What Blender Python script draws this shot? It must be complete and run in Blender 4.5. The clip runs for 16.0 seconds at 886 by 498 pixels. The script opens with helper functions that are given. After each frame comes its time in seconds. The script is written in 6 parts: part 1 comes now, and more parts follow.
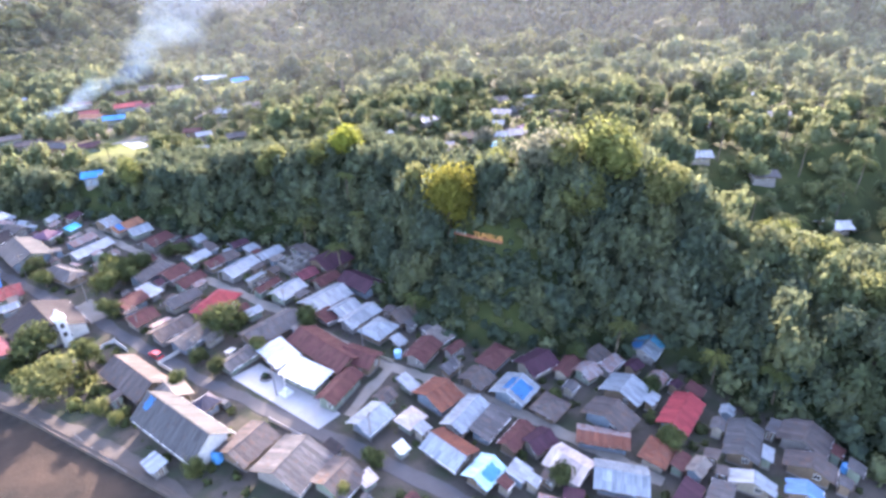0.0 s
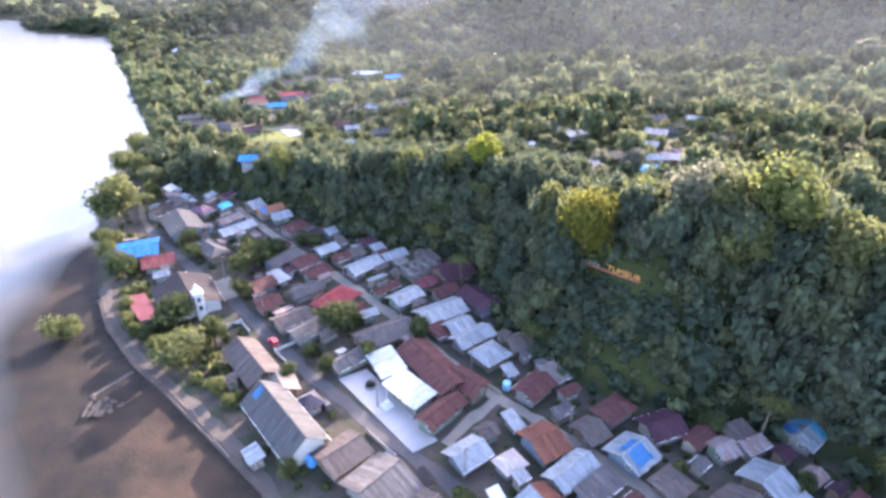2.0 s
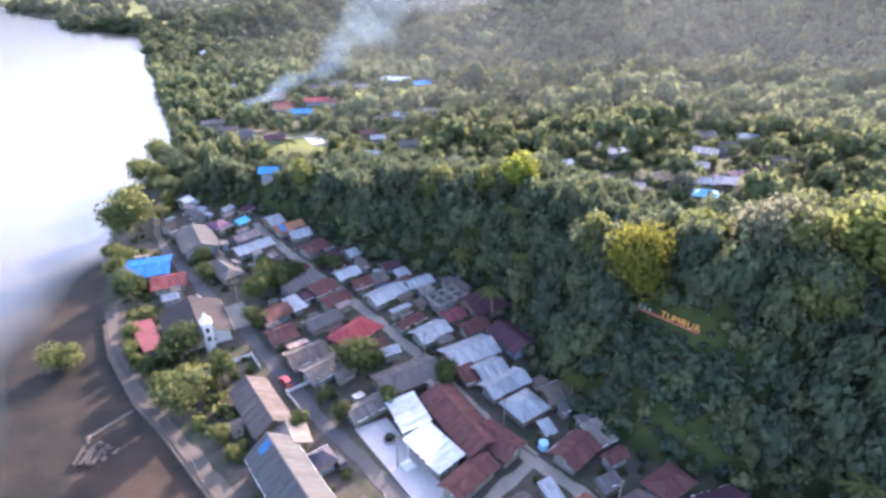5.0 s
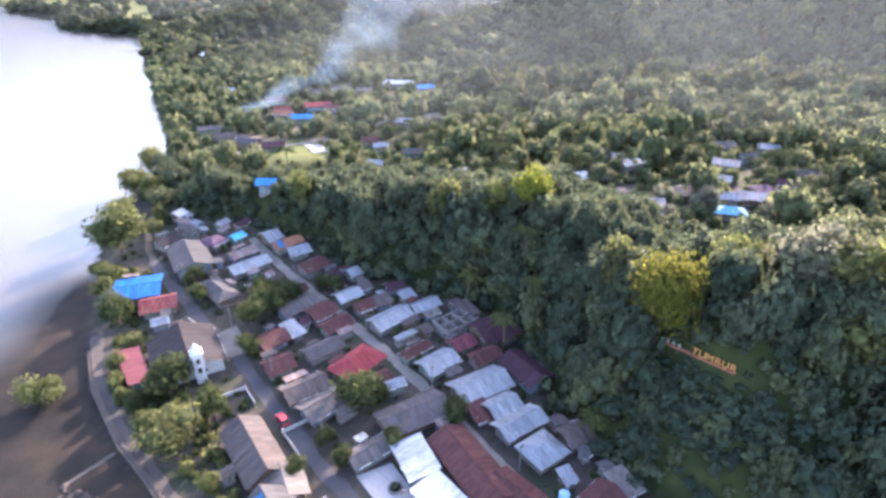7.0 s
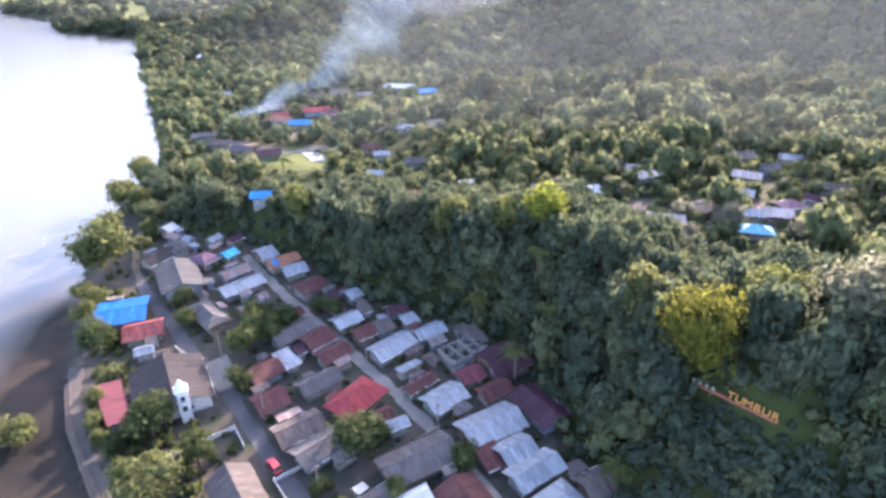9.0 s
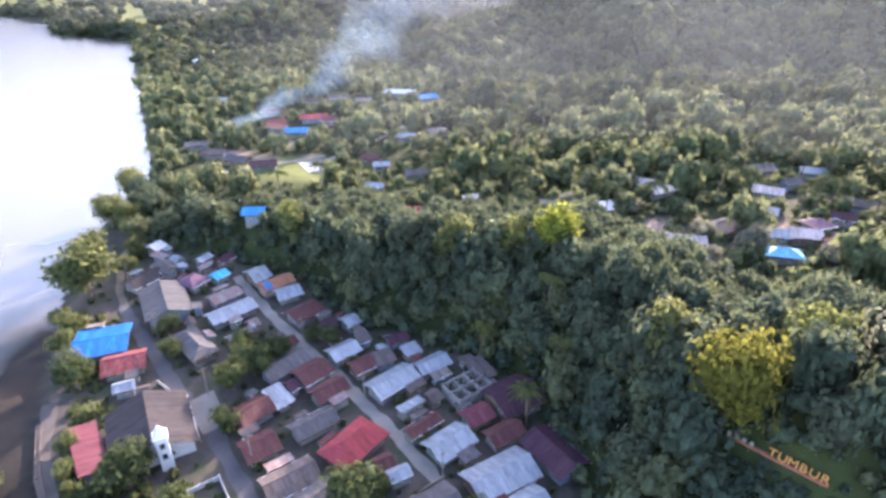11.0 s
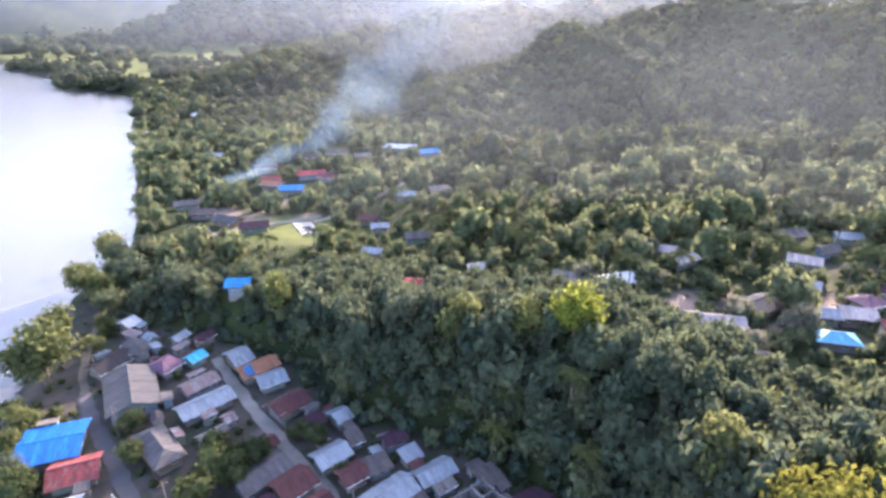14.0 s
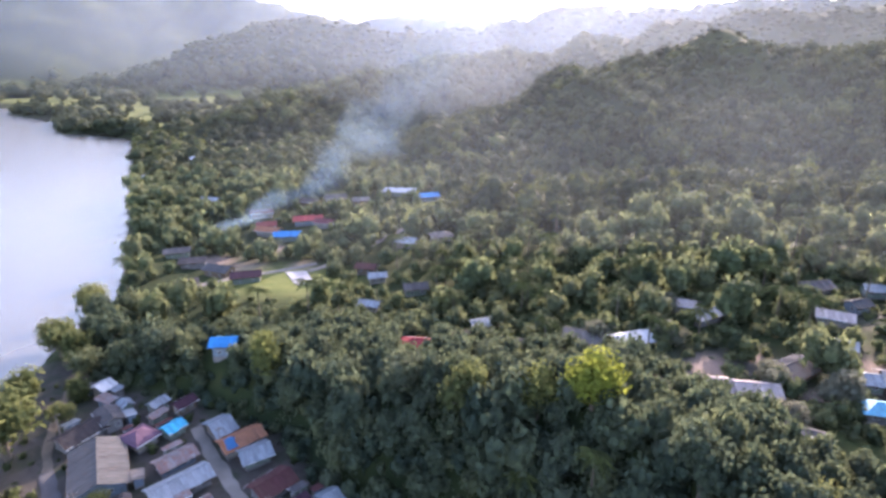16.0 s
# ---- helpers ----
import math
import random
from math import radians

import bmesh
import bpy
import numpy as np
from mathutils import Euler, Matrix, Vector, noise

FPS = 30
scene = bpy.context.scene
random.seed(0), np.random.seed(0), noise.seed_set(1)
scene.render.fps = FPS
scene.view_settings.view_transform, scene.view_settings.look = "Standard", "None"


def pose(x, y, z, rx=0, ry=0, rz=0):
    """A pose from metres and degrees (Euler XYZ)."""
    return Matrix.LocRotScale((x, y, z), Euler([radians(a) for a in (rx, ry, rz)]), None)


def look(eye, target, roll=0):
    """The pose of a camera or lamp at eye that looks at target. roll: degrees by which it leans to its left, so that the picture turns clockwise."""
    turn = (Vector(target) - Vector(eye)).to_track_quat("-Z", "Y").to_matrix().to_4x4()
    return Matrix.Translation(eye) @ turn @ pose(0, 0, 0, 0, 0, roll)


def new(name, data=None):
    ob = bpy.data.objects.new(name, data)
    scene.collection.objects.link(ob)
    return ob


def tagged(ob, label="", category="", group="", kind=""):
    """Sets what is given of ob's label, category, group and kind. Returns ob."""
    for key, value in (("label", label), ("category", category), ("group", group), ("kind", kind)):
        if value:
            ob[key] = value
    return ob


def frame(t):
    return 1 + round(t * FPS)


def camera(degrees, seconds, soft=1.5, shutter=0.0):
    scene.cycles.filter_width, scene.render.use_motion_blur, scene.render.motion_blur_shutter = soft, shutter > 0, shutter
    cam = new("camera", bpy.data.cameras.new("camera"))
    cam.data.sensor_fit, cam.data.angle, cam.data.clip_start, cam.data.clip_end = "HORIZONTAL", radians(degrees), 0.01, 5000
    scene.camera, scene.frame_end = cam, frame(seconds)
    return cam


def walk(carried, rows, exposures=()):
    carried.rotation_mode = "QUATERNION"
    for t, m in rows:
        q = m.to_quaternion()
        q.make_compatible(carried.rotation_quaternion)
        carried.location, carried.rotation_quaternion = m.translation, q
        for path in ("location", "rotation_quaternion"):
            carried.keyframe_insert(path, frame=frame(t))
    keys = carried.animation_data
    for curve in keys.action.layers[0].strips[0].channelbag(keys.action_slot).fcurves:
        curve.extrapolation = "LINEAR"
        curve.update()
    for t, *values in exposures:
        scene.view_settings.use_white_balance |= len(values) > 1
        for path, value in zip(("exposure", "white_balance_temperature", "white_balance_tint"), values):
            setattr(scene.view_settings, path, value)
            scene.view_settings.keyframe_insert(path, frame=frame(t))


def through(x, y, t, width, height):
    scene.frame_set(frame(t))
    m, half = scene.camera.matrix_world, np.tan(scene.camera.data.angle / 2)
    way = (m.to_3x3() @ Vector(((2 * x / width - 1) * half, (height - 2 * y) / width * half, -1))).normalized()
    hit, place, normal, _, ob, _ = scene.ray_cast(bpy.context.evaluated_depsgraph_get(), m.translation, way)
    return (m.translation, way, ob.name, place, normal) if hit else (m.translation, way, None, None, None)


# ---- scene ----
# ---- camera ----
cam = camera(76.44, 16.0, soft=3.0)
PATH = [
    (0, (0.00, 0.00, 80.42), (26.59, 84.45, 33.93), -1.06),
    (0.5, (0.51, 1.98, 80.39), (20.52, 88.37, 34.17), -0.67),
    (1, (1.24, 4.11, 80.51), (15.05, 91.76, 34.39), -0.44),
    (1.5, (1.81, 6.41, 80.60), (9.73, 94.83, 34.57), -0.18),
    (2, (2.33, 8.65, 80.67), (6.80, 97.35, 34.70), -0.07),
    (2.5, (2.30, 11.11, 80.71), (5.21, 99.91, 34.81), 0.13),
    (3, (2.26, 13.52, 80.90), (4.26, 102.35, 35.01), 0.13),
    (3.5, (1.89, 16.17, 80.91), (3.35, 105.04, 35.09), 0.28),
    (4, (1.58, 18.53, 80.89), (2.60, 107.47, 35.19), 0.31),
    (6.5, (-0.01, 31.61, 81.18), (0.16, 120.58, 35.53), 0.26),
    (7, (-0.55, 34.31, 81.42), (-0.33, 123.26, 35.73), 0.32),
    (7.5, (-1.00, 36.98, 81.48), (-0.77, 125.92, 35.77), 0.30),
    (8, (-1.08, 40.01, 81.46), (-0.95, 128.98, 35.82), 0.32),
    (8.5, (-1.41, 42.68, 81.54), (-1.28, 131.64, 35.86), 0.31),
    (9, (-1.79, 45.54, 81.63), (-1.65, 134.49, 35.93), 0.27),
    (11.5, (-2.89, 59.50, 82.12), (-2.77, 148.63, 36.79), 0.20),
    (12, (-3.11, 62.38, 82.19), (-2.98, 151.75, 37.34), 0.17),
    (12.5, (-3.21, 65.36, 82.18), (-3.12, 155.03, 37.92), 0.14),
    (13, (-3.27, 67.98, 82.27), (-3.25, 158.00, 38.73), 0.09),
    (13.5, (-3.29, 71.00, 82.44), (-3.34, 161.51, 39.92), 0.02),
    (14, (-3.26, 73.88, 82.16), (-3.34, 166.34, 44.08), 0.02),
    (14.5, (-3.34, 76.55, 81.99), (-3.37, 170.29, 47.15), 0.06),
    (15, (-3.58, 79.42, 82.07), (-3.52, 174.06, 49.77), -0.00),
    (15.5, (-3.62, 82.06, 82.12), (-3.57, 176.90, 50.42), -0.02),
    (16, (-3.72, 84.88, 82.24), (-3.75, 179.75, 50.64), -0.14),
]
walk(cam, [(t, look(eye, target, roll)) for t, eye, target, roll in PATH], [(0, 3.52, 6550, 31), (1.5, 3.33, 6550, 31), (3, 3.12, 6550, 29), (12, 3.02, 6550, 30), (13.5, 2.98, 6550, 30), (14.5, 2.84, 6550, 30), (16, 2.54, 6500, 31)])

# ---- daylight ----
SUN_AZIMUTH, SUN_HEIGHT = 27.0, 21.0   # degrees from +y towards +x, and above the horizon
world = bpy.data.worlds.new("sky")
scene.world = world
world.use_nodes = True
sky = world.node_tree.nodes.new("ShaderNodeTexSky")
sky.sky_type = "NISHITA"
sky.sun_disc = False
sky.sun_elevation, sky.sun_rotation = radians(SUN_HEIGHT), radians(SUN_AZIMUTH)
sky.air_density, sky.dust_density, sky.ozone_density = 1.0, 2.0, 1.5
background = world.node_tree.nodes["Background"]
background.inputs["Strength"].default_value = 0.15
world.node_tree.links.new(sky.outputs[0], background.inputs[0])
sun = new("sun", bpy.data.lights.new("sun", "SUN"))
sun.data.energy, sun.data.angle, sun.data.color = 2.65, radians(0.6), (1.0, 0.90, 0.74)
a, h = radians(SUN_AZIMUTH), radians(SUN_HEIGHT)
sun.matrix_world = look((0, 0, 300), (-math.sin(a) * math.cos(h), -math.cos(a) * math.cos(h), 300 - math.sin(h)))


# ---- materials ----
def material(name):
    m = bpy.data.materials.new(name)
    m.use_nodes = True
    nt = m.node_tree
    return m, nt, nt.nodes["Principled BSDF"]


def node(nt, kind, **values):
    n = nt.nodes.new(kind)
    for key, value in values.items():
        n.inputs[key.replace("_", " ")].default_value = value
    return n


def ramp(nt, fac, *stops):
    r = nt.nodes.new("ShaderNodeValToRGB")
    while len(r.color_ramp.elements) < len(stops):
        r.color_ramp.elements.new(0.5)
    for e, (at, colour) in zip(r.color_ramp.elements, stops):
        e.position, e.color = at, (*colour, 1)
    nt.links.new(fac, r.inputs[0])
    return r.outputs[0]


def blend(nt, fac, a, b, how="MIX"):
    m = nt.nodes.new("ShaderNodeMix")
    m.data_type, m.blend_type = "RGBA", how
    for socket, value in ((m.inputs[0], fac), (m.inputs[6], a), (m.inputs[7], b)):
        if isinstance(value, (int, float)):
            socket.default_value = value
        elif isinstance(value, tuple):
            socket.default_value = (*value, 1)
        else:
            nt.links.new(value, socket)
    return m.outputs[2]


def noise_tex(nt, coords, scale, detail=4.0, rough=0.6):
    n = node(nt, "ShaderNodeTexNoise", Scale=scale, Detail=detail, Roughness=rough)
    nt.links.new(coords, n.inputs["Vector"])
    return n.outputs["Fac"]


def maths(nt, how, a, b=0.0):
    m = nt.nodes.new("ShaderNodeMath")
    m.operation = how
    for socket, value in zip(m.inputs, (a, b)):
        if isinstance(value, (int, float)):
            socket.default_value = value
        else:
            nt.links.new(value, socket)
    return m.outputs[0]


def relief(nt, bsdf, height, strength, distance):
    b = node(nt, "ShaderNodeBump", Strength=strength, Distance=distance)
    nt.links.new(height, b.inputs["Height"])
    nt.links.new(b.outputs[0], bsdf.inputs["Normal"])


def plain(name, colour, rough=0.8, metal=0.0, scale=1.5, spread=0.3, dirt=(0.12, 0.10, 0.08)):
    """Paint, plaster, wood or stone: colour uneven at two scales, with worn and dirty patches."""
    m, nt, bsdf = material(name)
    co = nt.nodes.new("ShaderNodeTexCoord").outputs["Object"]
    big, fine = noise_tex(nt, co, scale), noise_tex(nt, co, scale * 9)
    dark = tuple(c * (1 - spread) for c in colour)
    c = ramp(nt, big, (0.3, dark), (0.7, colour))
    c = blend(nt, maths(nt, "MULTIPLY", fine, 0.45), c, dirt)
    nt.links.new(c, bsdf.inputs["Base Color"])
    bsdf.inputs["Roughness"].default_value, bsdf.inputs["Metallic"].default_value = rough, metal
    bsdf.inputs["Specular IOR Level"].default_value = 0.5 if rough < 0.7 else 0.15
    relief(nt, bsdf, fine, 0.25, 0.03)
    return m


def roofing(name, colour, worn, rough=0.5, metal=0.0, rust=0.35, rust_colour=(0.17, 0.085, 0.05)):
    """Corrugated sheets, each a little different, laid side by side along the ridge (local x), with rust and stains."""
    m, nt, bsdf = material(name)
    co = nt.nodes.new("ShaderNodeTexCoord").outputs["Object"]
    parts = nt.nodes.new("ShaderNodeSeparateXYZ")
    nt.links.new(co, parts.inputs[0])
    who = nt.nodes.new("ShaderNodeObjectInfo").outputs["Random"]
    sheet = maths(nt, "FLOOR", maths(nt, "MULTIPLY", parts.outputs["X"], 1.25))
    row = maths(nt, "FLOOR", maths(nt, "MULTIPLY", parts.outputs["Y"], 0.55))
    key = nt.nodes.new("ShaderNodeCombineXYZ")
    nt.links.new(sheet, key.inputs[0])
    nt.links.new(row, key.inputs[1])
    nt.links.new(maths(nt, "MULTIPLY", who, 91.0), key.inputs[2])
    each = nt.nodes.new("ShaderNodeTexWhiteNoise")
    nt.links.new(key.outputs[0], each.inputs["Vector"])
    shift = nt.nodes.new("ShaderNodeVectorMath")
    shift.operation = "ADD"
    nt.links.new(co, shift.inputs[0])
    nt.links.new(key.outputs[0], shift.inputs[1])
    c = blend(nt, maths(nt, "POWER", each.outputs["Value"], 1.6), colour, worn)
    c = blend(nt, maths(nt, "MULTIPLY", who, 0.35), c, worn)
    column = nt.nodes.new("ShaderNodeTexWhiteNoise")
    column.noise_dimensions = "2D"
    pair = nt.nodes.new("ShaderNodeCombineXYZ")
    nt.links.new(sheet, pair.inputs[0])
    nt.links.new(maths(nt, "MULTIPLY", who, 91.0), pair.inputs[1])
    nt.links.new(pair.outputs[0], column.inputs["Vector"])
    c = blend(nt, 1.0, c, ramp(nt, column.outputs["Value"], (0.0, (0.80, 0.80, 0.81)), (0.5, (1.0, 1.0, 1.0)), (0.93, (1.06, 1.05, 1.04)), (1.0, (1.3, 1.28, 1.25))), "MULTIPLY")
    long = nt.nodes.new("ShaderNodeMapping")
    long.inputs["Scale"].default_value = (3.2, 0.35, 0.35)
    nt.links.new(shift.outputs[0], long.inputs["Vector"])
    streaks = noise_tex(nt, long.outputs[0], 1.0, 4.0, 0.7)
    c = blend(nt, 1.0, c, ramp(nt, streaks, (0.34, (0.66, 0.64, 0.63)), (0.55, (1.0, 1.0, 1.0)), (0.75, (1.14, 1.13, 1.12))), "MULTIPLY")
    stains = ramp(nt, noise_tex(nt, shift.outputs[0], 0.55, 6.0, 0.7), (0.60 - 0.25 * rust, (0, 0, 0)), (0.80 - 0.15 * rust, (1, 1, 1)))
    c = blend(nt, maths(nt, "MULTIPLY", stains, min(1.0, 0.35 + rust)), c, rust_colour)
    soot = noise_tex(nt, co, 4.0, 5.0, 0.7)
    c = blend(nt, maths(nt, "MULTIPLY", soot, 0.3), c, tuple(v * 0.5 for v in worn))
    nt.links.new(c, bsdf.inputs["Base Color"])
    bsdf.inputs["Roughness"].default_value = rough
    bsdf.inputs["Specular IOR Level"].default_value = 0.5 if metal else 0.12
    nt.links.new(maths(nt, "MULTIPLY", maths(nt, "SUBTRACT", 1.0, stains), metal), bsdf.inputs["Metallic"])
    wave = maths(nt, "SINE", maths(nt, "MULTIPLY", parts.outputs["X"], 2 * math.pi / 0.2))
    relief(nt, bsdf, maths(nt, "ADD", wave, maths(nt, "MULTIPLY", soot, 1.5)), 0.35, 0.02)
    return m


def foliage(name, low, high, young, through=0.35, vary=1.0, grain=0.75):
    """Leaves, lit from both sides; hue from tree to tree by tint, and from clump to clump."""
    m, nt, bsdf = material(name)
    tint = nt.nodes.new("ShaderNodeAttribute")
    tint.attribute_name = "tint"
    island = nt.nodes.new("ShaderNodeNewGeometry").outputs["Random Per Island"]
    who = nt.nodes.new("ShaderNodeObjectInfo").outputs["Random"]
    key = maths(nt, "FRACT", maths(nt, "ADD", tint.outputs["Fac"], maths(nt, "MULTIPLY", who, 0.9)))
    dry = tuple(0.46 * (h + y) * f for h, y, f in zip(high, young, (0.98, 0.95, 1.1)))
    c = ramp(nt, key, (0.0, low), (0.48, high), (0.66, dry), (0.80, high), (0.97, young))
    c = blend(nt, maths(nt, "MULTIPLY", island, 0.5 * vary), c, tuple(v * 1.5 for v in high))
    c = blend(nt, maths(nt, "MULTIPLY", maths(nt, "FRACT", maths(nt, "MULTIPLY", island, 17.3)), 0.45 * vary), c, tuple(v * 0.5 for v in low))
    bsdf.inputs["Roughness"].default_value = 0.8
    bsdf.inputs["Specular IOR Level"].default_value = 0.12
    co = nt.nodes.new("ShaderNodeNewGeometry").outputs["Position"]
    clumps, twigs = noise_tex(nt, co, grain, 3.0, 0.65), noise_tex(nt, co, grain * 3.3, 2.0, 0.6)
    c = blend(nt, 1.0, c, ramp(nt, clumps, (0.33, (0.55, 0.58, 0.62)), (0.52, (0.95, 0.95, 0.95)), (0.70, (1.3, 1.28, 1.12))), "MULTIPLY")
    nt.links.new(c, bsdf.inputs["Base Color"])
    bump = node(nt, "ShaderNodeBump", Strength=0.9, Distance=1.1 / grain)
    nt.links.new(maths(nt, "ADD", clumps, maths(nt, "MULTIPLY", twigs, 0.4)), bump.inputs["Height"])
    nt.links.new(bump.outputs[0], bsdf.inputs["Normal"])
    glow = nt.nodes.new("ShaderNodeBsdfTranslucent")
    nt.links.new(blend(nt, 0.5, c, young), glow.inputs["Color"])
    mix = nt.nodes.new("ShaderNodeMixShader")
    mix.inputs[0].default_value = through
    nt.links.new(bsdf.outputs[0], mix.inputs[1])
    nt.links.new(glow.outputs[0], mix.inputs[2])
    nt.links.new(mix.outputs[0], nt.nodes["Material Output"].inputs["Surface"])
    return m


ROOFS = {
    "zinc": (roofing("zinc_sheet", (0.255, 0.30, 0.335), (0.18, 0.215, 0.245), 0.5, 0.3, 0.14), "silvery zinc"),
    "white": (roofing("white_sheet", (0.6, 0.61, 0.62), (0.5, 0.5, 0.5), 0.6, 0.1, 0.05), "white sheet"),
    "fibre": (roofing("fibre_cement", (0.215, 0.19, 0.17), (0.15, 0.135, 0.125), 0.95, 0.0, 0.2), "pale fibre-cement"),
    "grey": (roofing("grey_sheet", (0.115, 0.112, 0.114), (0.082, 0.08, 0.083), 0.9, 0.0, 0.25), "weathered grey sheet"),
    "umber": (roofing("umber_sheet", (0.052, 0.046, 0.047), (0.042, 0.039, 0.042), 0.95, 0.0, 0.1), "dark navy-brown sheet"),
    "brown": (roofing("brown_sheet", (0.112, 0.097, 0.093), (0.084, 0.074, 0.072), 0.9, 0.0, 0.35), "faded brown sheet"),
    "maroon": (roofing("maroon_sheet", (0.086, 0.033, 0.036), (0.10, 0.046, 0.042), 0.75, 0.0, 0.4, (0.115, 0.06, 0.048)), "maroon sheet"),
    "plum": (roofing("plum_sheet", (0.062, 0.028, 0.042), (0.050, 0.027, 0.037), 0.75, 0.0, 0.15, (0.07, 0.045, 0.045)), "dark plum sheet"),
    "purple": (roofing("purple_sheet", (0.15, 0.085, 0.125), (0.115, 0.07, 0.10), 0.75, 0.0, 0.1), "dull purple sheet"),
    "red": (roofing("red_sheet", (0.31, 0.052, 0.058), (0.25, 0.046, 0.052), 0.65, 0.0, 0.05), "bright red painted sheet"),
    "redworn": (roofing("worn_red_sheet", (0.22, 0.045, 0.048), (0.17, 0.05, 0.05), 0.75, 0.0, 0.5, (0.20, 0.13, 0.12)), "worn red sheet"),
    "pink": (roofing("pink_sheet", (0.15, 0.046, 0.058), (0.125, 0.042, 0.052), 0.7, 0.0, 0.05), "pinkish red painted sheet"),
    "navy": (roofing("navy_sheet", (0.085, 0.08, 0.105), (0.065, 0.062, 0.08), 0.85, 0.0, 0.12), "dark navy sheet"),
    "slate": (roofing("slate_sheet", (0.092, 0.094, 0.096), (0.074, 0.076, 0.08), 0.9, 0.0, 0.15), "slate-grey sheet"),
    "rust": (roofing("rusty_sheet", (0.26, 0.27, 0.29), (0.17, 0.145, 0.14), 0.8, 0.1, 0.85, (0.19, 0.075, 0.05)), "rust-streaked zinc"),
    "orange": (roofing("orange_sheet", (0.36, 0.16, 0.09), (0.27, 0.13, 0.08), 0.75, 0.0, 0.55, (0.22, 0.10, 0.07)), "orange rusted sheet"),
    "blue": (roofing("blue_sheet", (0.006, 0.125, 0.44), (0.006, 0.10, 0.37), 0.55, 0.0, 0.0), "bright blue painted sheet"),
    "terra": (roofing("terracotta_sheet", (0.20, 0.075, 0.048), (0.15, 0.062, 0.045), 0.85, 0.0, 0.5, (0.13, 0.075, 0.06)), "terracotta-red rusted sheet"),
    "paint": (roofing("pale_blue_white_sheet", (0.40, 0.45, 0.50), (0.34, 0.38, 0.43), 0.6, 0.1, 0.05), "pale blue-white sheet"),
    "blue3": (roofing("sky_blue_sheet", (0.02, 0.25, 0.58), (0.02, 0.20, 0.48), 0.5, 0.0, 0.0), "sky-blue painted sheet"),
    "shell": (roofing("pale_pinkish_sheet", (0.50, 0.42, 0.39), (0.40, 0.34, 0.32), 0.85, 0.0, 0.15), "pale pinkish sheet"),
    "cyan2": (roofing("light_blue_sheet", (0.10, 0.42, 0.58), (0.12, 0.36, 0.50), 0.5, 0.0, 0.05), "light blue sheet"),
    "blue2": (roofing("dull_blue_sheet", (0.12, 0.25, 0.42), (0.10, 0.20, 0.34), 0.5, 0.0, 0.2), "dull blue sheet"),
    "cyan": (roofing("cyan_tarpaulin", (0.03, 0.42, 0.62), (0.04, 0.34, 0.52), 0.5, 0.0, 0.05), "bright cyan tarpaulin"),
    "tarp2": (roofing("turquoise_sheet", (0.33, 0.56, 0.60), (0.28, 0.48, 0.55), 0.45, 0.1, 0.02), "pale turquoise sheet"),
}
WALLS = [plain("cream_plaster", (0.36, 0.32, 0.26)), plain("white_plaster", (0.72, 0.71, 0.68)), plain("grey_block", (0.25, 0.24, 0.23)),
         plain("blue_plaster", (0.20, 0.27, 0.33)), plain("weathered_boards", (0.22, 0.16, 0.11)), plain("green_plaster", (0.21, 0.27, 0.21))]
WHITE = plain("white_paint", (0.78, 0.78, 0.77), 0.6, scale=0.8, spread=0.12)
WOOD = plain("dark_wood", (0.13, 0.085, 0.055), 0.75)
GLASS = plain("dark_window_glass", (0.03, 0.035, 0.04), 0.12, spread=0.1)
CONCRETE = plain("concrete", (0.24, 0.225, 0.215), 0.85, scale=0.35)
SHORE_PATH = plain("shore_path_concrete", (0.085, 0.077, 0.071), 0.9, scale=0.3)
STONE = plain("sea_wall_stone", (0.085, 0.07, 0.062), 0.9, scale=0.6)
ASPHALT = plain("old_asphalt", (0.085, 0.084, 0.088), 0.9, scale=0.25, dirt=(0.11, 0.10, 0.092))
LANE = plain("lane_concrete", (0.26, 0.235, 0.205), 0.9, scale=0.3)
EARTH_TRACK = plain("sandy_earth", (0.19, 0.15, 0.11), 0.95, scale=0.4)
PAVING = plain("pale_paving", (0.42, 0.41, 0.41), 0.75, scale=0.25, spread=0.15)
BARK = plain("bark", (0.15, 0.12, 0.09), 0.95, scale=3)
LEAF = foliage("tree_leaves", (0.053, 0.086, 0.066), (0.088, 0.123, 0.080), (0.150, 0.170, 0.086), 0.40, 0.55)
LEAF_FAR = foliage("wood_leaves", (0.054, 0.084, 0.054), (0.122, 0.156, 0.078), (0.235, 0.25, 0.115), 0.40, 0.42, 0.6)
# Mountain leaves are darkened in colour to imitate the flank's shade.
LEAF_HILL_SHADED = foliage("shaded_mountain_leaves", (0.028, 0.042, 0.030), (0.054, 0.070, 0.038), (0.155, 0.168, 0.060), 0.2, 0.4, 0.3)
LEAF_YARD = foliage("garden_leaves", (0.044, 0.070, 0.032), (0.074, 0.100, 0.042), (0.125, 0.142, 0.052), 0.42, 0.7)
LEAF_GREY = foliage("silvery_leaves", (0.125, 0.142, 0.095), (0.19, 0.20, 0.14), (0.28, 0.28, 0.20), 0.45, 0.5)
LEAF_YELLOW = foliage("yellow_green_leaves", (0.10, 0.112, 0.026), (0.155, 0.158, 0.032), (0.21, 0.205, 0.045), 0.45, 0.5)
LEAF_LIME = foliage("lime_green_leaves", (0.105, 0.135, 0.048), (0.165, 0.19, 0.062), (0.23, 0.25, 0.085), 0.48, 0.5)
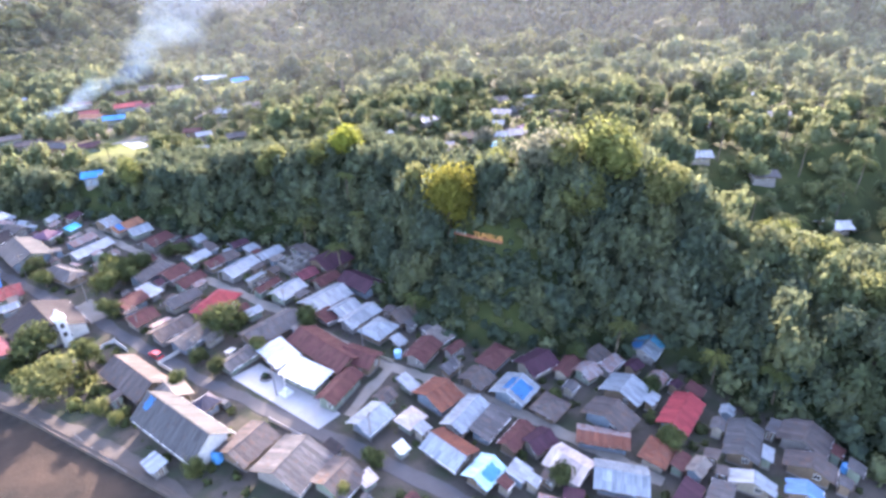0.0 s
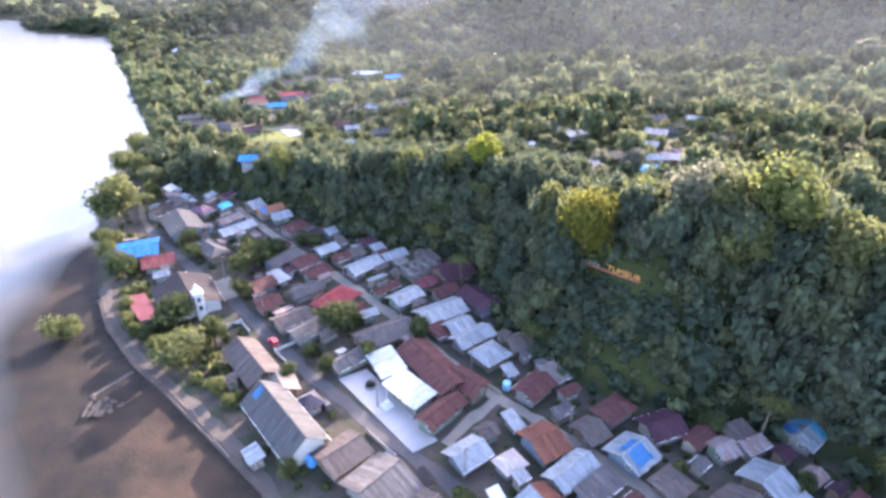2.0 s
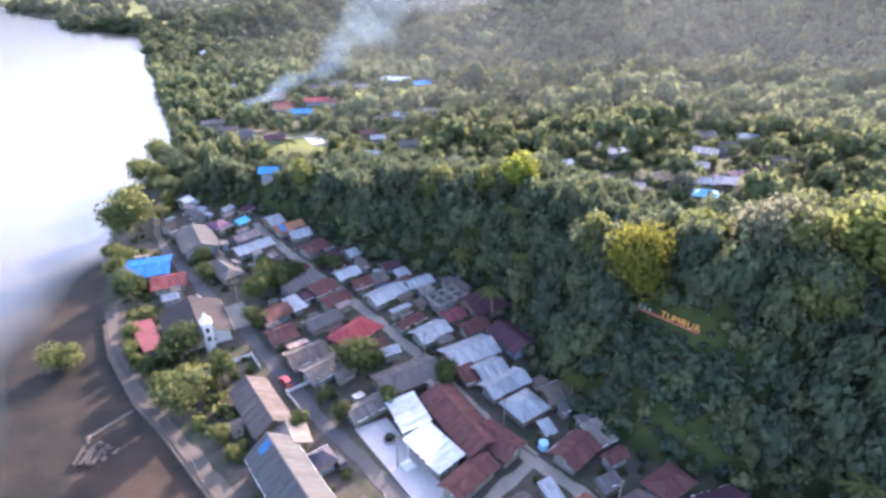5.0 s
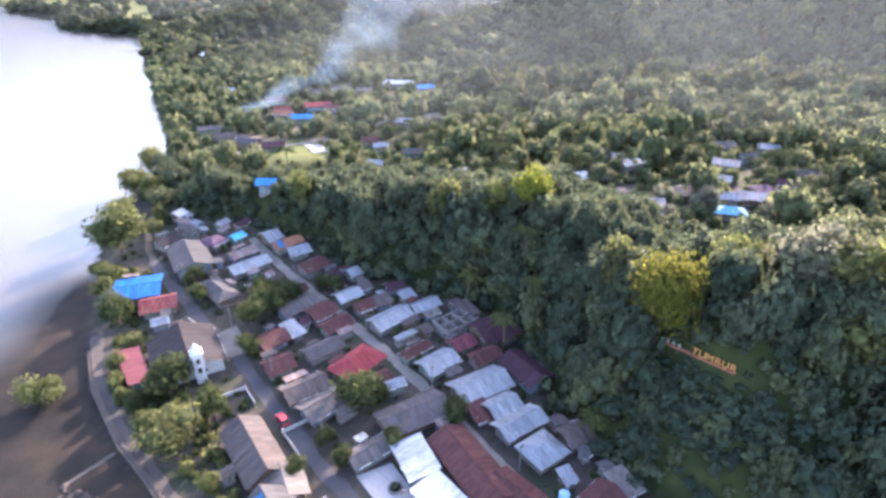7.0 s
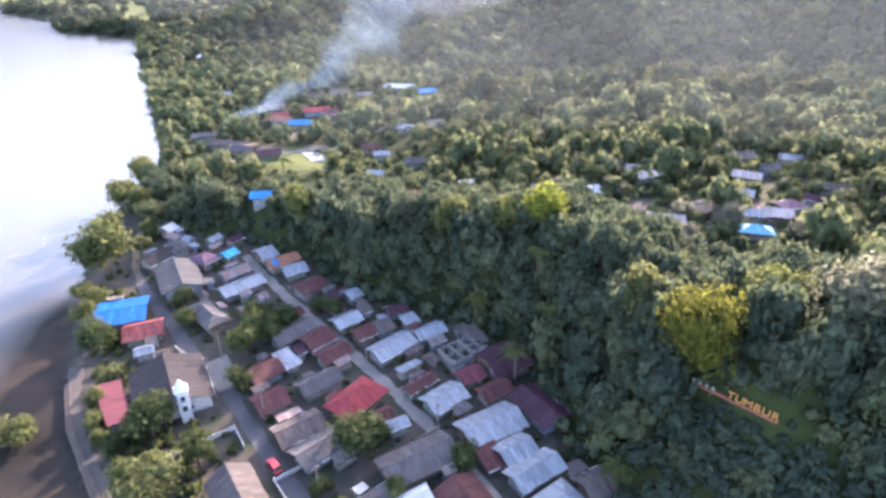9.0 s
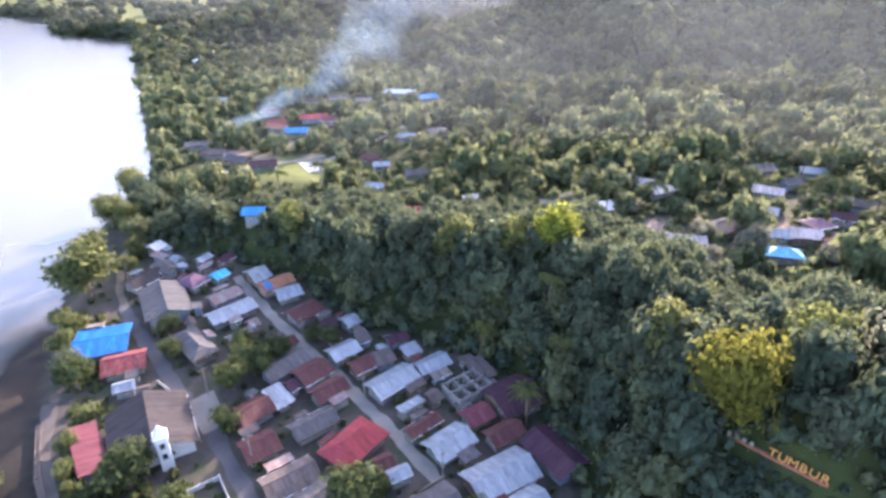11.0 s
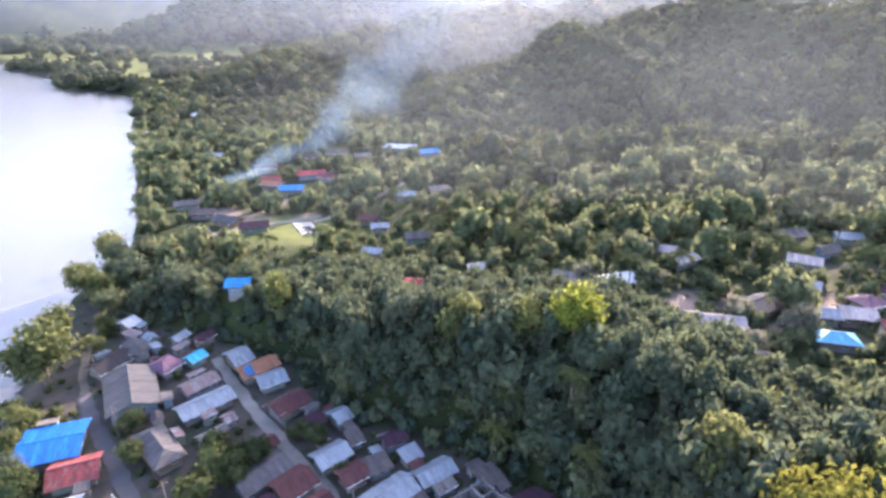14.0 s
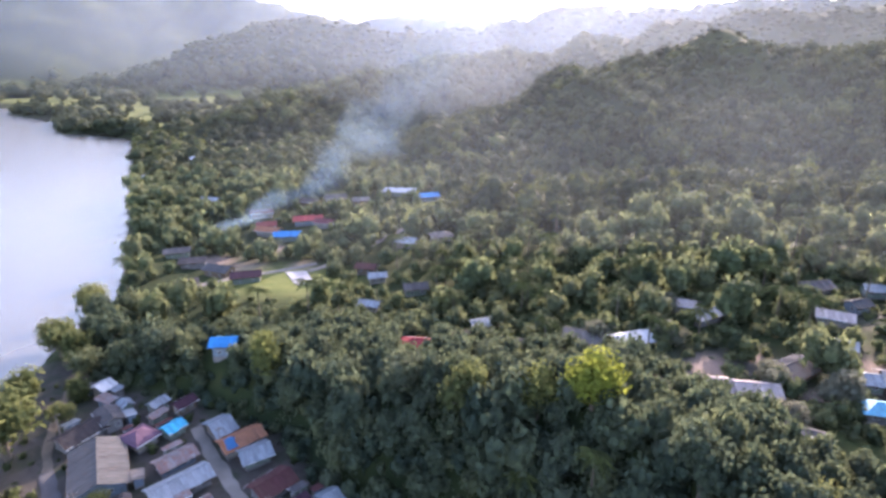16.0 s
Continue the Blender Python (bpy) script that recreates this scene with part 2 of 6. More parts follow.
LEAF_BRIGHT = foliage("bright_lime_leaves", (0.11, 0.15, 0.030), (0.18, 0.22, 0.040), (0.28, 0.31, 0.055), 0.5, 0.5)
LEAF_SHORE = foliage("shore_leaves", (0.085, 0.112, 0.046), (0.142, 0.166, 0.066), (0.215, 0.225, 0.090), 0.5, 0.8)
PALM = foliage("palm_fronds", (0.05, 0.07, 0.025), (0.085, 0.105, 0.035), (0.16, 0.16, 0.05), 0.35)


def ground_material():
    """Soil and undergrowth; village earth, mud and grass where the attributes say so."""
    m, nt, bsdf = material("ground")
    co = nt.nodes.new("ShaderNodeNewGeometry").outputs["Position"]

    def mask(name):
        n = nt.nodes.new("ShaderNodeAttribute")
        n.attribute_name = name
        return n.outputs["Fac"]

    big, mid, fine = noise_tex(nt, co, 0.02), noise_tex(nt, co, 0.14, 6.0), noise_tex(nt, co, 1.6, 6.0, 0.7)
    wood = ramp(nt, mid, (0.3, (0.022, 0.034, 0.016)), (0.55, (0.045, 0.062, 0.024)), (0.75, (0.085, 0.085, 0.035)))
    wood = blend(nt, maths(nt, "MULTIPLY", big, 0.5), wood, (0.06, 0.075, 0.03))
    glades = ramp(nt, noise_tex(nt, co, 0.006, 5.0, 0.65), (0.42, (0.4, 0.45, 0.45)), (0.62, (0.85, 0.82, 0.7)))
    wood = blend(nt, 1.0, wood, glades, "MULTIPLY")
    earth = ramp(nt, mid, (0.3, (0.046, 0.040, 0.034)), (0.45, (0.072, 0.062, 0.053)), (0.52, (0.048, 0.047, 0.033)), (0.60, (0.032, 0.044, 0.024)))
    earth = blend(nt, maths(nt, "MULTIPLY", fine, 0.5), earth, (0.078, 0.069, 0.058))
    flats = noise_tex(nt, co, 0.035, 3.0, 0.5)
    mud = ramp(nt, flats, (0.36, (0.014, 0.014, 0.0125)), (0.48, (0.024, 0.020, 0.016)), (0.62, (0.050, 0.034, 0.024)))
    mud = blend(nt, 1.0, mud, ramp(nt, mid, (0.3, (0.7, 0.72, 0.75)), (0.6, (1.1, 1.08, 1.05))), "MULTIPLY")
    mud = blend(nt, maths(nt, "MULTIPLY", fine, 0.35), mud, (0.022, 0.020, 0.018))
    grass = ramp(nt, mid, (0.35, (0.085, 0.105, 0.030)), (0.65, (0.145, 0.15, 0.048)))
    c = blend(nt, mask("village"), wood, earth)
    c = blend(nt, mask("soil"), c, ramp(nt, fine, (0.3, (0.17, 0.125, 0.10)), (0.7, (0.27, 0.205, 0.165))))
    c = blend(nt, mask("grass"), c, grass)
    c = blend(nt, mask("mud"), c, mud)
    nt.links.new(c, bsdf.inputs["Base Color"])
    bsdf.inputs["Specular IOR Level"].default_value = 0.12
    nt.links.new(maths(nt, "SUBTRACT", 0.95, maths(nt, "MULTIPLY", mask("mud"), 0.2)), bsdf.inputs["Roughness"])
    relief(nt, bsdf, maths(nt, "ADD", mid, maths(nt, "MULTIPLY", fine, 0.3)), 0.6, 0.5)
    return m


def water_material():
    """Murky lake water: clear over the shallows, closing as it deepens."""
    m, nt, bsdf = material("lake_water")
    co = nt.nodes.new("ShaderNodeNewGeometry").outputs["Position"]
    swell, ripple = noise_tex(nt, co, 0.03, 2.0), noise_tex(nt, co, 0.9, 4.0)
    nt.links.new(ramp(nt, swell, (0.35, (0.088, 0.078, 0.062)), (0.65, (0.100, 0.088, 0.070))), bsdf.inputs["Base Color"])
    nt.links.new(maths(nt, "ADD", 0.20, maths(nt, "MULTIPLY", swell, 0.08)), bsdf.inputs["Roughness"])
    bsdf.inputs["IOR"].default_value = 1.9
    relief(nt, bsdf, ripple, 0.05, 0.015)
    deep = nt.nodes.new("ShaderNodeAttribute")
    deep.attribute_name = "deep"
    clear, mix = nt.nodes.new("ShaderNodeBsdfTransparent"), nt.nodes.new("ShaderNodeMixShader")
    clear.inputs["Color"].default_value = (0.80, 0.82, 0.78, 1)
    nt.links.new(ramp(nt, deep.outputs["Fac"], (0.0, (0.12, 0.12, 0.12)), (0.30, (0.75, 0.75, 0.75)), (0.7, (1, 1, 1))), mix.inputs[0])
    nt.links.new(clear.outputs[0], mix.inputs[1])
    nt.links.new(bsdf.outputs[0], mix.inputs[2])
    nt.links.new(mix.outputs[0], nt.nodes["Material Output"].inputs["Surface"])
    return m


GROUND, WATER = ground_material(), water_material()


# ---- lie of the land ----
HILL_FOOT = [(-4000, 1950), (-1500, 1540), (-950, 1280), (-735, 1085), (-480, 815), (-351, 745), (-300, 640), (-176, 398), (-132, 300), (-108, 236), (-90, 211), (-65, 208), (-37, 191), (-23, 175), (6, 165), (19, 150), (24, 126),
             (32, 105), (43, 97), (55, 91), (68, 88), (79, 76), (82, 64), (91, 50), (94, 36), (104, 0), (120, -90), (160, -500)]
SHORE = [(160, -500), (45, -80), (5, 35), (-25, 77), (-41, 93), (-52, 104), (-61, 112), (-74, 127), (-84, 143), (-93, 160), (-101, 180),
         (-115, 205), (-122, 240), (-122, 270), (-143, 319), (-174, 378), (-218, 464), (-288, 599), (-351, 725), (-402, 767), (-480, 787),
         (-569, 924), (-640, 985), (-725, 1050), (-825, 1185), (-1100, 1330), (-1600, 1560), (-4000, 1900)]
FLAT_EDGE = [(-122, 215), (-113, 195), (-104, 179), (-102, 164), (-100, 150), (-99, 138), (-97.5, 128), (-91.5, 116), (-80.5, 101), (-70, 87), (-50, 58), (-20, 8)]
CREST = [(95, 80), (80, 105), (45, 135), (23, 173), (-15, 195), (-60, 215)]
RIDGE_A = [(700, 330, 150), (470, 480, 118), (344, 560, 103), (275, 600, 95), (250, 620, 106), (223, 640, 105), (195, 660, 91), (148, 660, 74), (112, 640, 63), (64, 600, 48), (32, 560, 32), (14, 510, 18)]
RIDGE_B = [(-229, 680, 13), (-216, 760, 31), (-186, 860, 46), (-138, 940, 58), (-77, 1000, 74), (12, 1080, 90), (111, 1130, 101), (270, 1180, 131), (479, 1200, 161), (720, 1040, 168), (1500, 700, 200)]
RIDGE_C = [(-879, 1650, 45), (-769, 1750, 88), (-673, 1850, 148), (-569, 1900, 182), (-461, 1950, 200), (-241, 2000, 208), (26, 2000, 182), (408, 1968, 230), (1500, 1700, 300)]
RIDGE_D = [(-4200, 1900, 520), (-2500, 2300, 500), (-1940, 2640, 490), (-1344, 3168, 440), (-1000, 3350, 400), (-600, 3500, 335), (200, 3700, 330), (1200, 3600, 380), (3800, 2600, 480)]
WATER_Z = -1.0


def line_distance(x, y, line):
    """Distance to a polyline, with its sign: positive to the left of the way along it."""
    best, sign = np.full(x.shape, 1e9), np.ones(x.shape)
    for (ax, ay), (bx, by) in zip(line, line[1:]):
        ux, uy = bx - ax, by - ay
        k = np.clip(((x - ax) * ux + (y - ay) * uy) / (ux * ux + uy * uy), 0, 1)
        d = np.hypot(x - ax - k * ux, y - ay - k * uy)
        near = d < best
        best = np.where(near, d, best)
        sign = np.where(near, np.sign(ux * (y - ay) - uy * (x - ax)), sign)
    return best * sign


def ridge_height(x, y, line, slope):
    """The highest of the flanks that fall from a crest line."""
    top = np.full(x.shape, -1e3)
    for (ax, ay, az), (bx, by, bz) in zip(line, line[1:]):
        ux, uy = bx - ax, by - ay
        k = np.clip(((x - ax) * ux + (y - ay) * uy) / (ux * ux + uy * uy), 0, 1)
        d = np.hypot(x - ax - k * ux, y - ay - k * uy)
        top = np.maximum(top, az + k * (bz - az) - slope * np.sqrt(d * d + 60) + slope * 7)
    return top


def soft_min(a, b, k):
    h = np.clip(0.5 + 0.5 * (b - a) / k, 0, 1)
    return b + (a - b) * h - k * h * (1 - h)


def rolling(x, y, size):
    """A smooth, uneven swell between about -1 and 1."""
    u, v = x / size, y / size
    return (np.sin(u + 1.3 * np.sin(0.7 * v + 1)) * np.cos(0.9 * v + 0.8 * np.sin(0.6 * u)) + 0.5 * np.sin(2.3 * u + 1.1 * v + 2) * np.cos(1.9 * v - 0.7 * u)) / 1.5


def land_height(x, y):
    """Height of the ground; the lake bed lies below the water."""
    x, y = np.asarray(x, float), np.asarray(y, float)
    foot, shore = line_distance(x, y, HILL_FOOT), -line_distance(x, y, SHORE)
    village = np.clip((y - 145) * 0.045, 0, 2.5)
    s = 1 / (1 + np.exp(-np.clip((x + 10 - 0.25 * (y - 200)) / 40, -30, 30)))
    crest = line_distance(x, y, CREST)
    plateau = 2 + 20 * s + 6 * np.exp(-(crest / 18) ** 2)
    fade = np.clip((y - 300) / 150, 0, 1)
    plateau = plateau * (1 - fade) + (4 + 6 * s) * fade + rolling(x, y, 23) * 0.8 + rolling(x - 20, y, 37) * 2.4 * np.clip((y - 215) / 40, 0, 1)
    plateau = plateau - 15 * np.clip((x - 90) / 14, 0, 1) * np.clip((135 - y) / 30, 0, 1) * np.clip((x + 60) / 60, 0, 1)
    wall = np.where(y < 230, 1.25 - 0.80 * np.clip((x - 80) / 18, 0, 1) * np.clip((105 - y) / 20, 0, 1), 0.35)
    hill = soft_min(plateau, village + wall * np.maximum(foot, 0), 3)
    hill = hill + 5 * np.exp(-((x - 113) / 13) ** 2 - ((y - 68) / 22) ** 2) * np.clip((foot - 4) / 8, 0, 1)
    big = np.maximum(ridge_height(x, y, RIDGE_A, 0.40), ridge_height(x, y, RIDGE_B, 0.42))
    big = np.maximum(big, np.maximum(ridge_height(x, y, RIDGE_C, 0.45), ridge_height(x, y, RIDGE_D, 0.55)))
    reach = np.clip((y - 280) / 200, 0, 1)
    big = big + reach * (7 * rolling(x, y, 34) + 6 * rolling(x + 50, y, 75)) * np.clip((big - 10) / 40, 0, 1)
    spurs = 1 - 2 * np.abs(np.sin(x / 47 + 0.9 * np.sin(y / 85 + 0.6) + 0.3 * np.sin(x / 19)))
    wide = np.sin(x / 150 + y / 420 + 0.8 * np.sin(y / 230)) + 0.5 * np.sin(x / 67 + 1.7 * np.sin(y / 140))
    big = big + reach * np.clip((big - 8) / 45, 0, 1) * (7 * spurs + np.clip((y - 900) / 900, 0, 1) * 12 * wide) * np.clip(1.15 - spurs * 0.3, 0.6, 1.4)
    inland = np.where(foot > 0, np.maximum(hill, np.where((y > 240) | (x > 110), big, -50)), village)
    land = inland + 0.08 * rolling(x, y, 3.1)
    land = WATER_Z + 1.0 + (land - WATER_Z - 1.0) * np.clip(shore / 6, 0, 1)
    flat = line_distance(x, y, FLAT_EDGE)
    bed = WATER_Z + np.clip(np.where(flat > 0, 0.012, 0.022) * flat, -1.6, 0.5) + 0.03 * rolling(x, 1.6 * y, 9) + 0.015 * rolling(x, y, 2.7) - 0.03 * np.clip(y - 172, 0, 90)
    return np.where(shore > 0, land, bed)


# ---- building helpers ----
def link(name, bm, mat, parent=None, label="", smooth=False):
    """A bmesh as one mesh object, under a thing or part if one is given."""
    me = bpy.data.meshes.new(name)
    bm.to_mesh(me)
    bm.free()
    if smooth:
        me.polygons.foreach_set("use_smooth", [True] * len(me.polygons))
    me.materials.append(mat)
    ob = new(name, me)
    ob.parent = parent
    return tagged(ob, label)


def part(name, bm, mat, parent, label="", smooth=False):
    return link(name, bm, mat, parent, label, smooth)


def box(bm, x0, x1, y0, y1, z0, z1, bevel=0.0):
    made = bmesh.ops.create_cube(bm, size=1.0, matrix=Matrix.Translation(((x0 + x1) / 2, (y0 + y1) / 2, (z0 + z1) / 2)) @ Matrix.Diagonal((x1 - x0, y1 - y0, z1 - z0, 1)))
    if bevel:
        edges = list({e for v in made["verts"] for e in v.link_edges})
        bmesh.ops.bevel(bm, geom=edges, offset=bevel, segments=1, affect="EDGES")
    return bm


def prism(bm, ring, low, high):
    """An upright solid over a ring of (x, y)."""
    a, b = [bm.verts.new((x, y, low)) for x, y in ring], [bm.verts.new((x, y, high)) for x, y in ring]
    n = len(ring)
    bm.faces.new(b)
    bm.faces.new(a[::-1])
    for i in range(n):
        bm.faces.new((a[i], a[(i + 1) % n], b[(i + 1) % n], b[i]))
    return bm


def slab(bm, corners, thick):
    """A plate with the given upper corners, thick metres deep below them."""
    top = [bm.verts.new(c) for c in corners]
    low = [bm.verts.new((c[0], c[1], c[2] - thick)) for c in corners]
    n = len(corners)
    bm.faces.new(top)
    bm.faces.new(low[::-1])
    for i in range(n):
        bm.faces.new((low[i], low[(i + 1) % n], top[(i + 1) % n], top[i]))
    return bm


def tube(bm, points, radii, sides=7):
    """A tapered limb through the points."""
    rings = []
    for i, (p, r) in enumerate(zip(points, radii)):
        p = Vector(p)
        way = (Vector(points[min(i + 1, len(points) - 1)]) - Vector(points[max(i - 1, 0)])).normalized()
        u = way.orthogonal().normalized()
        v = way.cross(u)
        rings.append([bm.verts.new(p + r * (math.cos(2 * math.pi * k / sides) * u + math.sin(2 * math.pi * k / sides) * v)) for k in range(sides)])
    for a, b in zip(rings, rings[1:]):
        for k in range(sides):
            bm.faces.new((a[k], a[(k + 1) % sides], b[(k + 1) % sides], b[k]))
    bm.faces.new(rings[0][::-1])
    bm.faces.new(rings[-1])
    return bm


def array_mesh(name, verts, tris, mat, tint=None, smooth=False):
    """A mesh from arrays of corners and triangles."""
    me = bpy.data.meshes.new(name)
    me.vertices.add(len(verts))
    me.vertices.foreach_set("co", np.ascontiguousarray(verts, np.float32).ravel())
    me.loops.add(3 * len(tris))
    me.loops.foreach_set("vertex_index", np.ascontiguousarray(tris, np.int32).ravel())
    me.polygons.add(len(tris))
    me.polygons.foreach_set("loop_start", np.arange(0, 3 * len(tris), 3, dtype=np.int32))
    me.polygons.foreach_set("use_smooth", np.full(len(tris), smooth))
    me.update(calc_edges=True)
    if tint is not None:
        me.attributes.new("tint", "FLOAT", "POINT").data.foreach_set("value", np.ascontiguousarray(tint, np.float32))
    me.materials.append(mat)
    return me


def ground_at(x, y):
    return float(land_height(np.array([x]), np.array([y]))[0])


# ---- ground and lake ----
def spread(fine0, fine1, step, low, high, grow):
    """Grid lines: even between fine0 and fine1, ever wider outside."""
    lines = list(np.arange(fine0, fine1 + step / 2, step))
    for end, sign in ((high, 1), (low, -1)):
        at, s = (lines[-1] if sign > 0 else lines[0]), step
        while (at - end) * sign < 0:
            s *= grow
            at += sign * s
            lines = lines + [at] if sign > 0 else [at] + lines
    return np.array(lines)


def field_mask(x, y):
    """Sunlit fields and meadows on the low land at the head of the lake."""
    low = np.clip((16 - land_height(x, y)) / 6, 0, 1)
    return low * np.clip((-285 - x) / 60, 0, 1) * np.clip((y - 660) / 80, 0, 1) * np.clip((2200 - y) / 200, 0, 1) * (rolling(x, y, 45) > -0.5) * np.clip((-line_distance(x, y, SHORE) - 32) / 20, 0, 1)


BARE_SOIL = [(54, 192.5, 5.0), (49.5, 188, 3.2), (59, 173, 3.6), (55, 176, 3.2), (70, 180, 2.6), (86, 190, 3.0), (66, 196, 2.6), (-62, 300, 6.0), (-85, 300, 8.0), (-100, 310, 7.0), (-82, 325, 6.0)]


GROUND_GRID = []


def sheet_height(x, y):
    """Height of the far ground, whose sheet is coarser than the lie of the land."""
    xs, ys, Z = GROUND_GRID
    i, j = np.clip(np.searchsorted(xs, x) - 1, 0, len(xs) - 2), np.clip(np.searchsorted(ys, y) - 1, 0, len(ys) - 2)
    u, v = (x - xs[i]) / (xs[i + 1] - xs[i]), (y - ys[j]) / (ys[j + 1] - ys[j])
    return (Z[j, i] * (1 - u) + Z[j, i + 1] * u) * (1 - v) + (Z[j + 1, i] * (1 - u) + Z[j + 1, i + 1] * u) * v


def build_ground():
    xs, ys = spread(-130, 140, 2.0, -4600, 4600, 1.035), spread(30, 260, 2.0, -700, 4800, 1.03)
    X, Y = np.meshgrid(xs, ys)
    Z = land_height(X, Y)
    n, m = len(xs), len(ys)
    i = (np.arange(m - 1)[:, None] * n + np.arange(n - 1)).ravel()
    tris = np.concatenate([np.stack([i, i + 1, i + n + 1], 1), np.stack([i, i + n + 1, i + n], 1)])
    me = array_mesh("ground", np.stack([X.ravel(), Y.ravel(), Z.ravel()], 1), tris, GROUND, smooth=True)
    foot, shore = line_distance(X, Y, HILL_FOOT), -line_distance(X, Y, SHORE)
    ragged = 1.6 * rolling(X, Y, 5)
    village = np.clip((-0.5 - foot + ragged) / 3, 0, 1) * (Y < 225)
    bare = np.exp(-(((X - 55) / 13) ** 2 + ((Y - 196) / 5) ** 2)) + np.exp(-(((X - 83) / 10) ** 2 + ((Y - 86) / 6) ** 2)) * 0.8
    for gx, gy, gr in ((62, 186, 8), (84, 193, 8), (100, 214, 8), (34, 203, 7), (78, 178, 7), (110, 205, 8)):
        bare = np.maximum(bare, 1.4 * np.exp(-((X - gx) ** 2 + (Y - gy) ** 2) / gr ** 2))
    village = np.clip(np.maximum(village, bare), 0, 1)
    lawn = np.clip(1.6 - np.hypot((X + 64 + 0.45 * (Y - 282)) / 22, (Y - 282) / 17), 0, 1)
    soil = np.zeros(X.shape)
    for gx, gy, gr in BARE_SOIL:
        soil = np.maximum(soil, np.clip(1.5 - np.hypot(X - gx, Y - gy) / gr + 0.25 * rolling(X, Y, 2.2), 0, 1))
    for name, value in (("village", village), ("mud", np.clip(0.5 - shore, 0, 1)), ("grass", np.maximum(lawn, field_mask(X, Y))), ("soil", soil)):
        me.attributes.new(name, "FLOAT", "POINT").data.foreach_set("value", value.ravel().astype(np.float32))
    GROUND_GRID.extend((xs, ys, Z))
    tagged(new("ground", me), "green hillsides, bare village earth and brown mudflat", "ground", kind="structure")


build_ground()
def build_water():
    xs, ys = spread(-160, 40, 3.0, -4600, 60, 1.12), spread(0, 240, 3.0, -700, 2200, 1.12)
    X, Y = np.meshgrid(xs, ys)
    n, m = len(xs), len(ys)
    i = (np.arange(m - 1)[:, None] * n + np.arange(n - 1)).ravel()
    tris = np.concatenate([np.stack([i, i + 1, i + n + 1], 1), np.stack([i, i + n + 1, i + n], 1)])
    me = array_mesh("water", np.stack([X.ravel(), Y.ravel(), np.full(X.size, WATER_Z)], 1), tris, WATER, smooth=True)
    me.attributes.new("deep", "FLOAT", "POINT").data.foreach_set("value", np.clip(WATER_Z - land_height(X, Y), 0, 1).ravel().astype(np.float32))
    tagged(new("water", me), "still grey lake, bright with the sky and brown over the shallows", "water", kind="structure")


build_water()
ROAD_LINES, FOOTPRINTS, ROOF_FORM = [], [], {}


def ribbon(name, line, width, mat, lift, label, category, kind="structure", edge=0.35, seed=1):
    """A road: a thin raised strip that follows the ground, with ragged edges."""
    ROAD_LINES.append((line, width / 2 + 1.0))
    rng = random.Random(seed)
    pts = []
    for (ax, ay), (bx, by) in zip(line, line[1:]):
        n = max(1, int(math.hypot(bx - ax, by - ay) / 2.0))
        pts += [(ax + (bx - ax) * k / n, ay + (by - ay) * k / n) for k in range(n)]
    pts.append(line[-1])
    bm = bmesh.new()
    rows = []
    for i, (x, y) in enumerate(pts):
        px, py = pts[max(i - 1, 0)]
        qx, qy = pts[min(i + 1, len(pts) - 1)]
        d = math.hypot(qx - px, qy - py)
        nx, ny = -(qy - py) / d, (qx - px) / d
        w0, w1 = width / 2 + rng.uniform(-edge, edge), width / 2 + rng.uniform(-edge, edge)
        top = max(ground_at(x + k * nx, y + k * ny) for k in (-w0, -w0 / 2, 0, w1 / 2, w1)) + lift
        rows.append([bm.verts.new((x + k * nx, y + k * ny, z)) for k, z in ((-w0, top - 0.3), (-w0, top), (0, top + 0.02), (w1, top), (w1, top - 0.3))])
    for a, b in zip(rows, rows[1:]):
        for k in range(4):
            bm.faces.new((a[k], b[k], b[k + 1], a[k + 1]))
    return tagged(link(name, bm, mat), label, category, kind=kind)


# ---- roads, yard and sea wall ----
ribbon("road", [(60, 10), (40, 36), (20, 61), (12, 70), (4, 79), (-3, 86), (-12, 96), (-20, 104), (-35, 122), (-47, 138), (-57, 148), (-68, 160), (-79, 172), (-86, 181)],
       3.0, ASPHALT, 0.06, "worn grey asphalt village road", "road", seed=2)
ribbon("track", [(-86, 181), (-91, 189), (-97, 203), (-103, 222)], 2.0, EARTH_TRACK, 0.06, "narrow sandy track below lakeside trees", "track", seed=12)
ribbon("lane", [(-61, 195), (-52, 184), (-42, 172), (-27, 156), (-11, 137), (1, 121), (8, 110), (17, 98), (25, 90), (33, 82), (41, 72), (55, 52)],
       2.6, LANE, 0.07, "narrow pale concrete lane between houses", "lane", seed=3)
ribbon("lane", [(18.5, 97), (13, 92), (6.5, 85)], 2.4, LANE, 0.09, "short concrete side lane", "lane", seed=4)
ribbon("path", [(-84, 146), (-76, 131), (-63, 115), (-54, 107), (-43, 97), (-34, 88), (-27, 80), (-15, 64), (2, 42)], 2.6, SHORE_PATH, 0.08, "grey concrete footpath along the shore", "path", seed=5)
bm = slab(bmesh.new(), [(x, y, ground_at(x, y) + 0.14) for x, y in ((-15.5, 104.5), (0.5, 83.2), (5.2, 86.0), (-9.5, 107.5))], 0.3)
tagged(link("yard", bm, PAVING), "pale paved school yard", "yard", kind="structure")
bm = slab(bmesh.new(), [(x, y, ground_at(x, y) + 0.12) for x, y in ((-56, 146), (-49, 137.5), (-45, 140.5), (-51.5, 150))], 0.3)
tagged(link("forecourt", bm, LANE), "pale dusty forecourt beside the road", "yard", kind="structure")


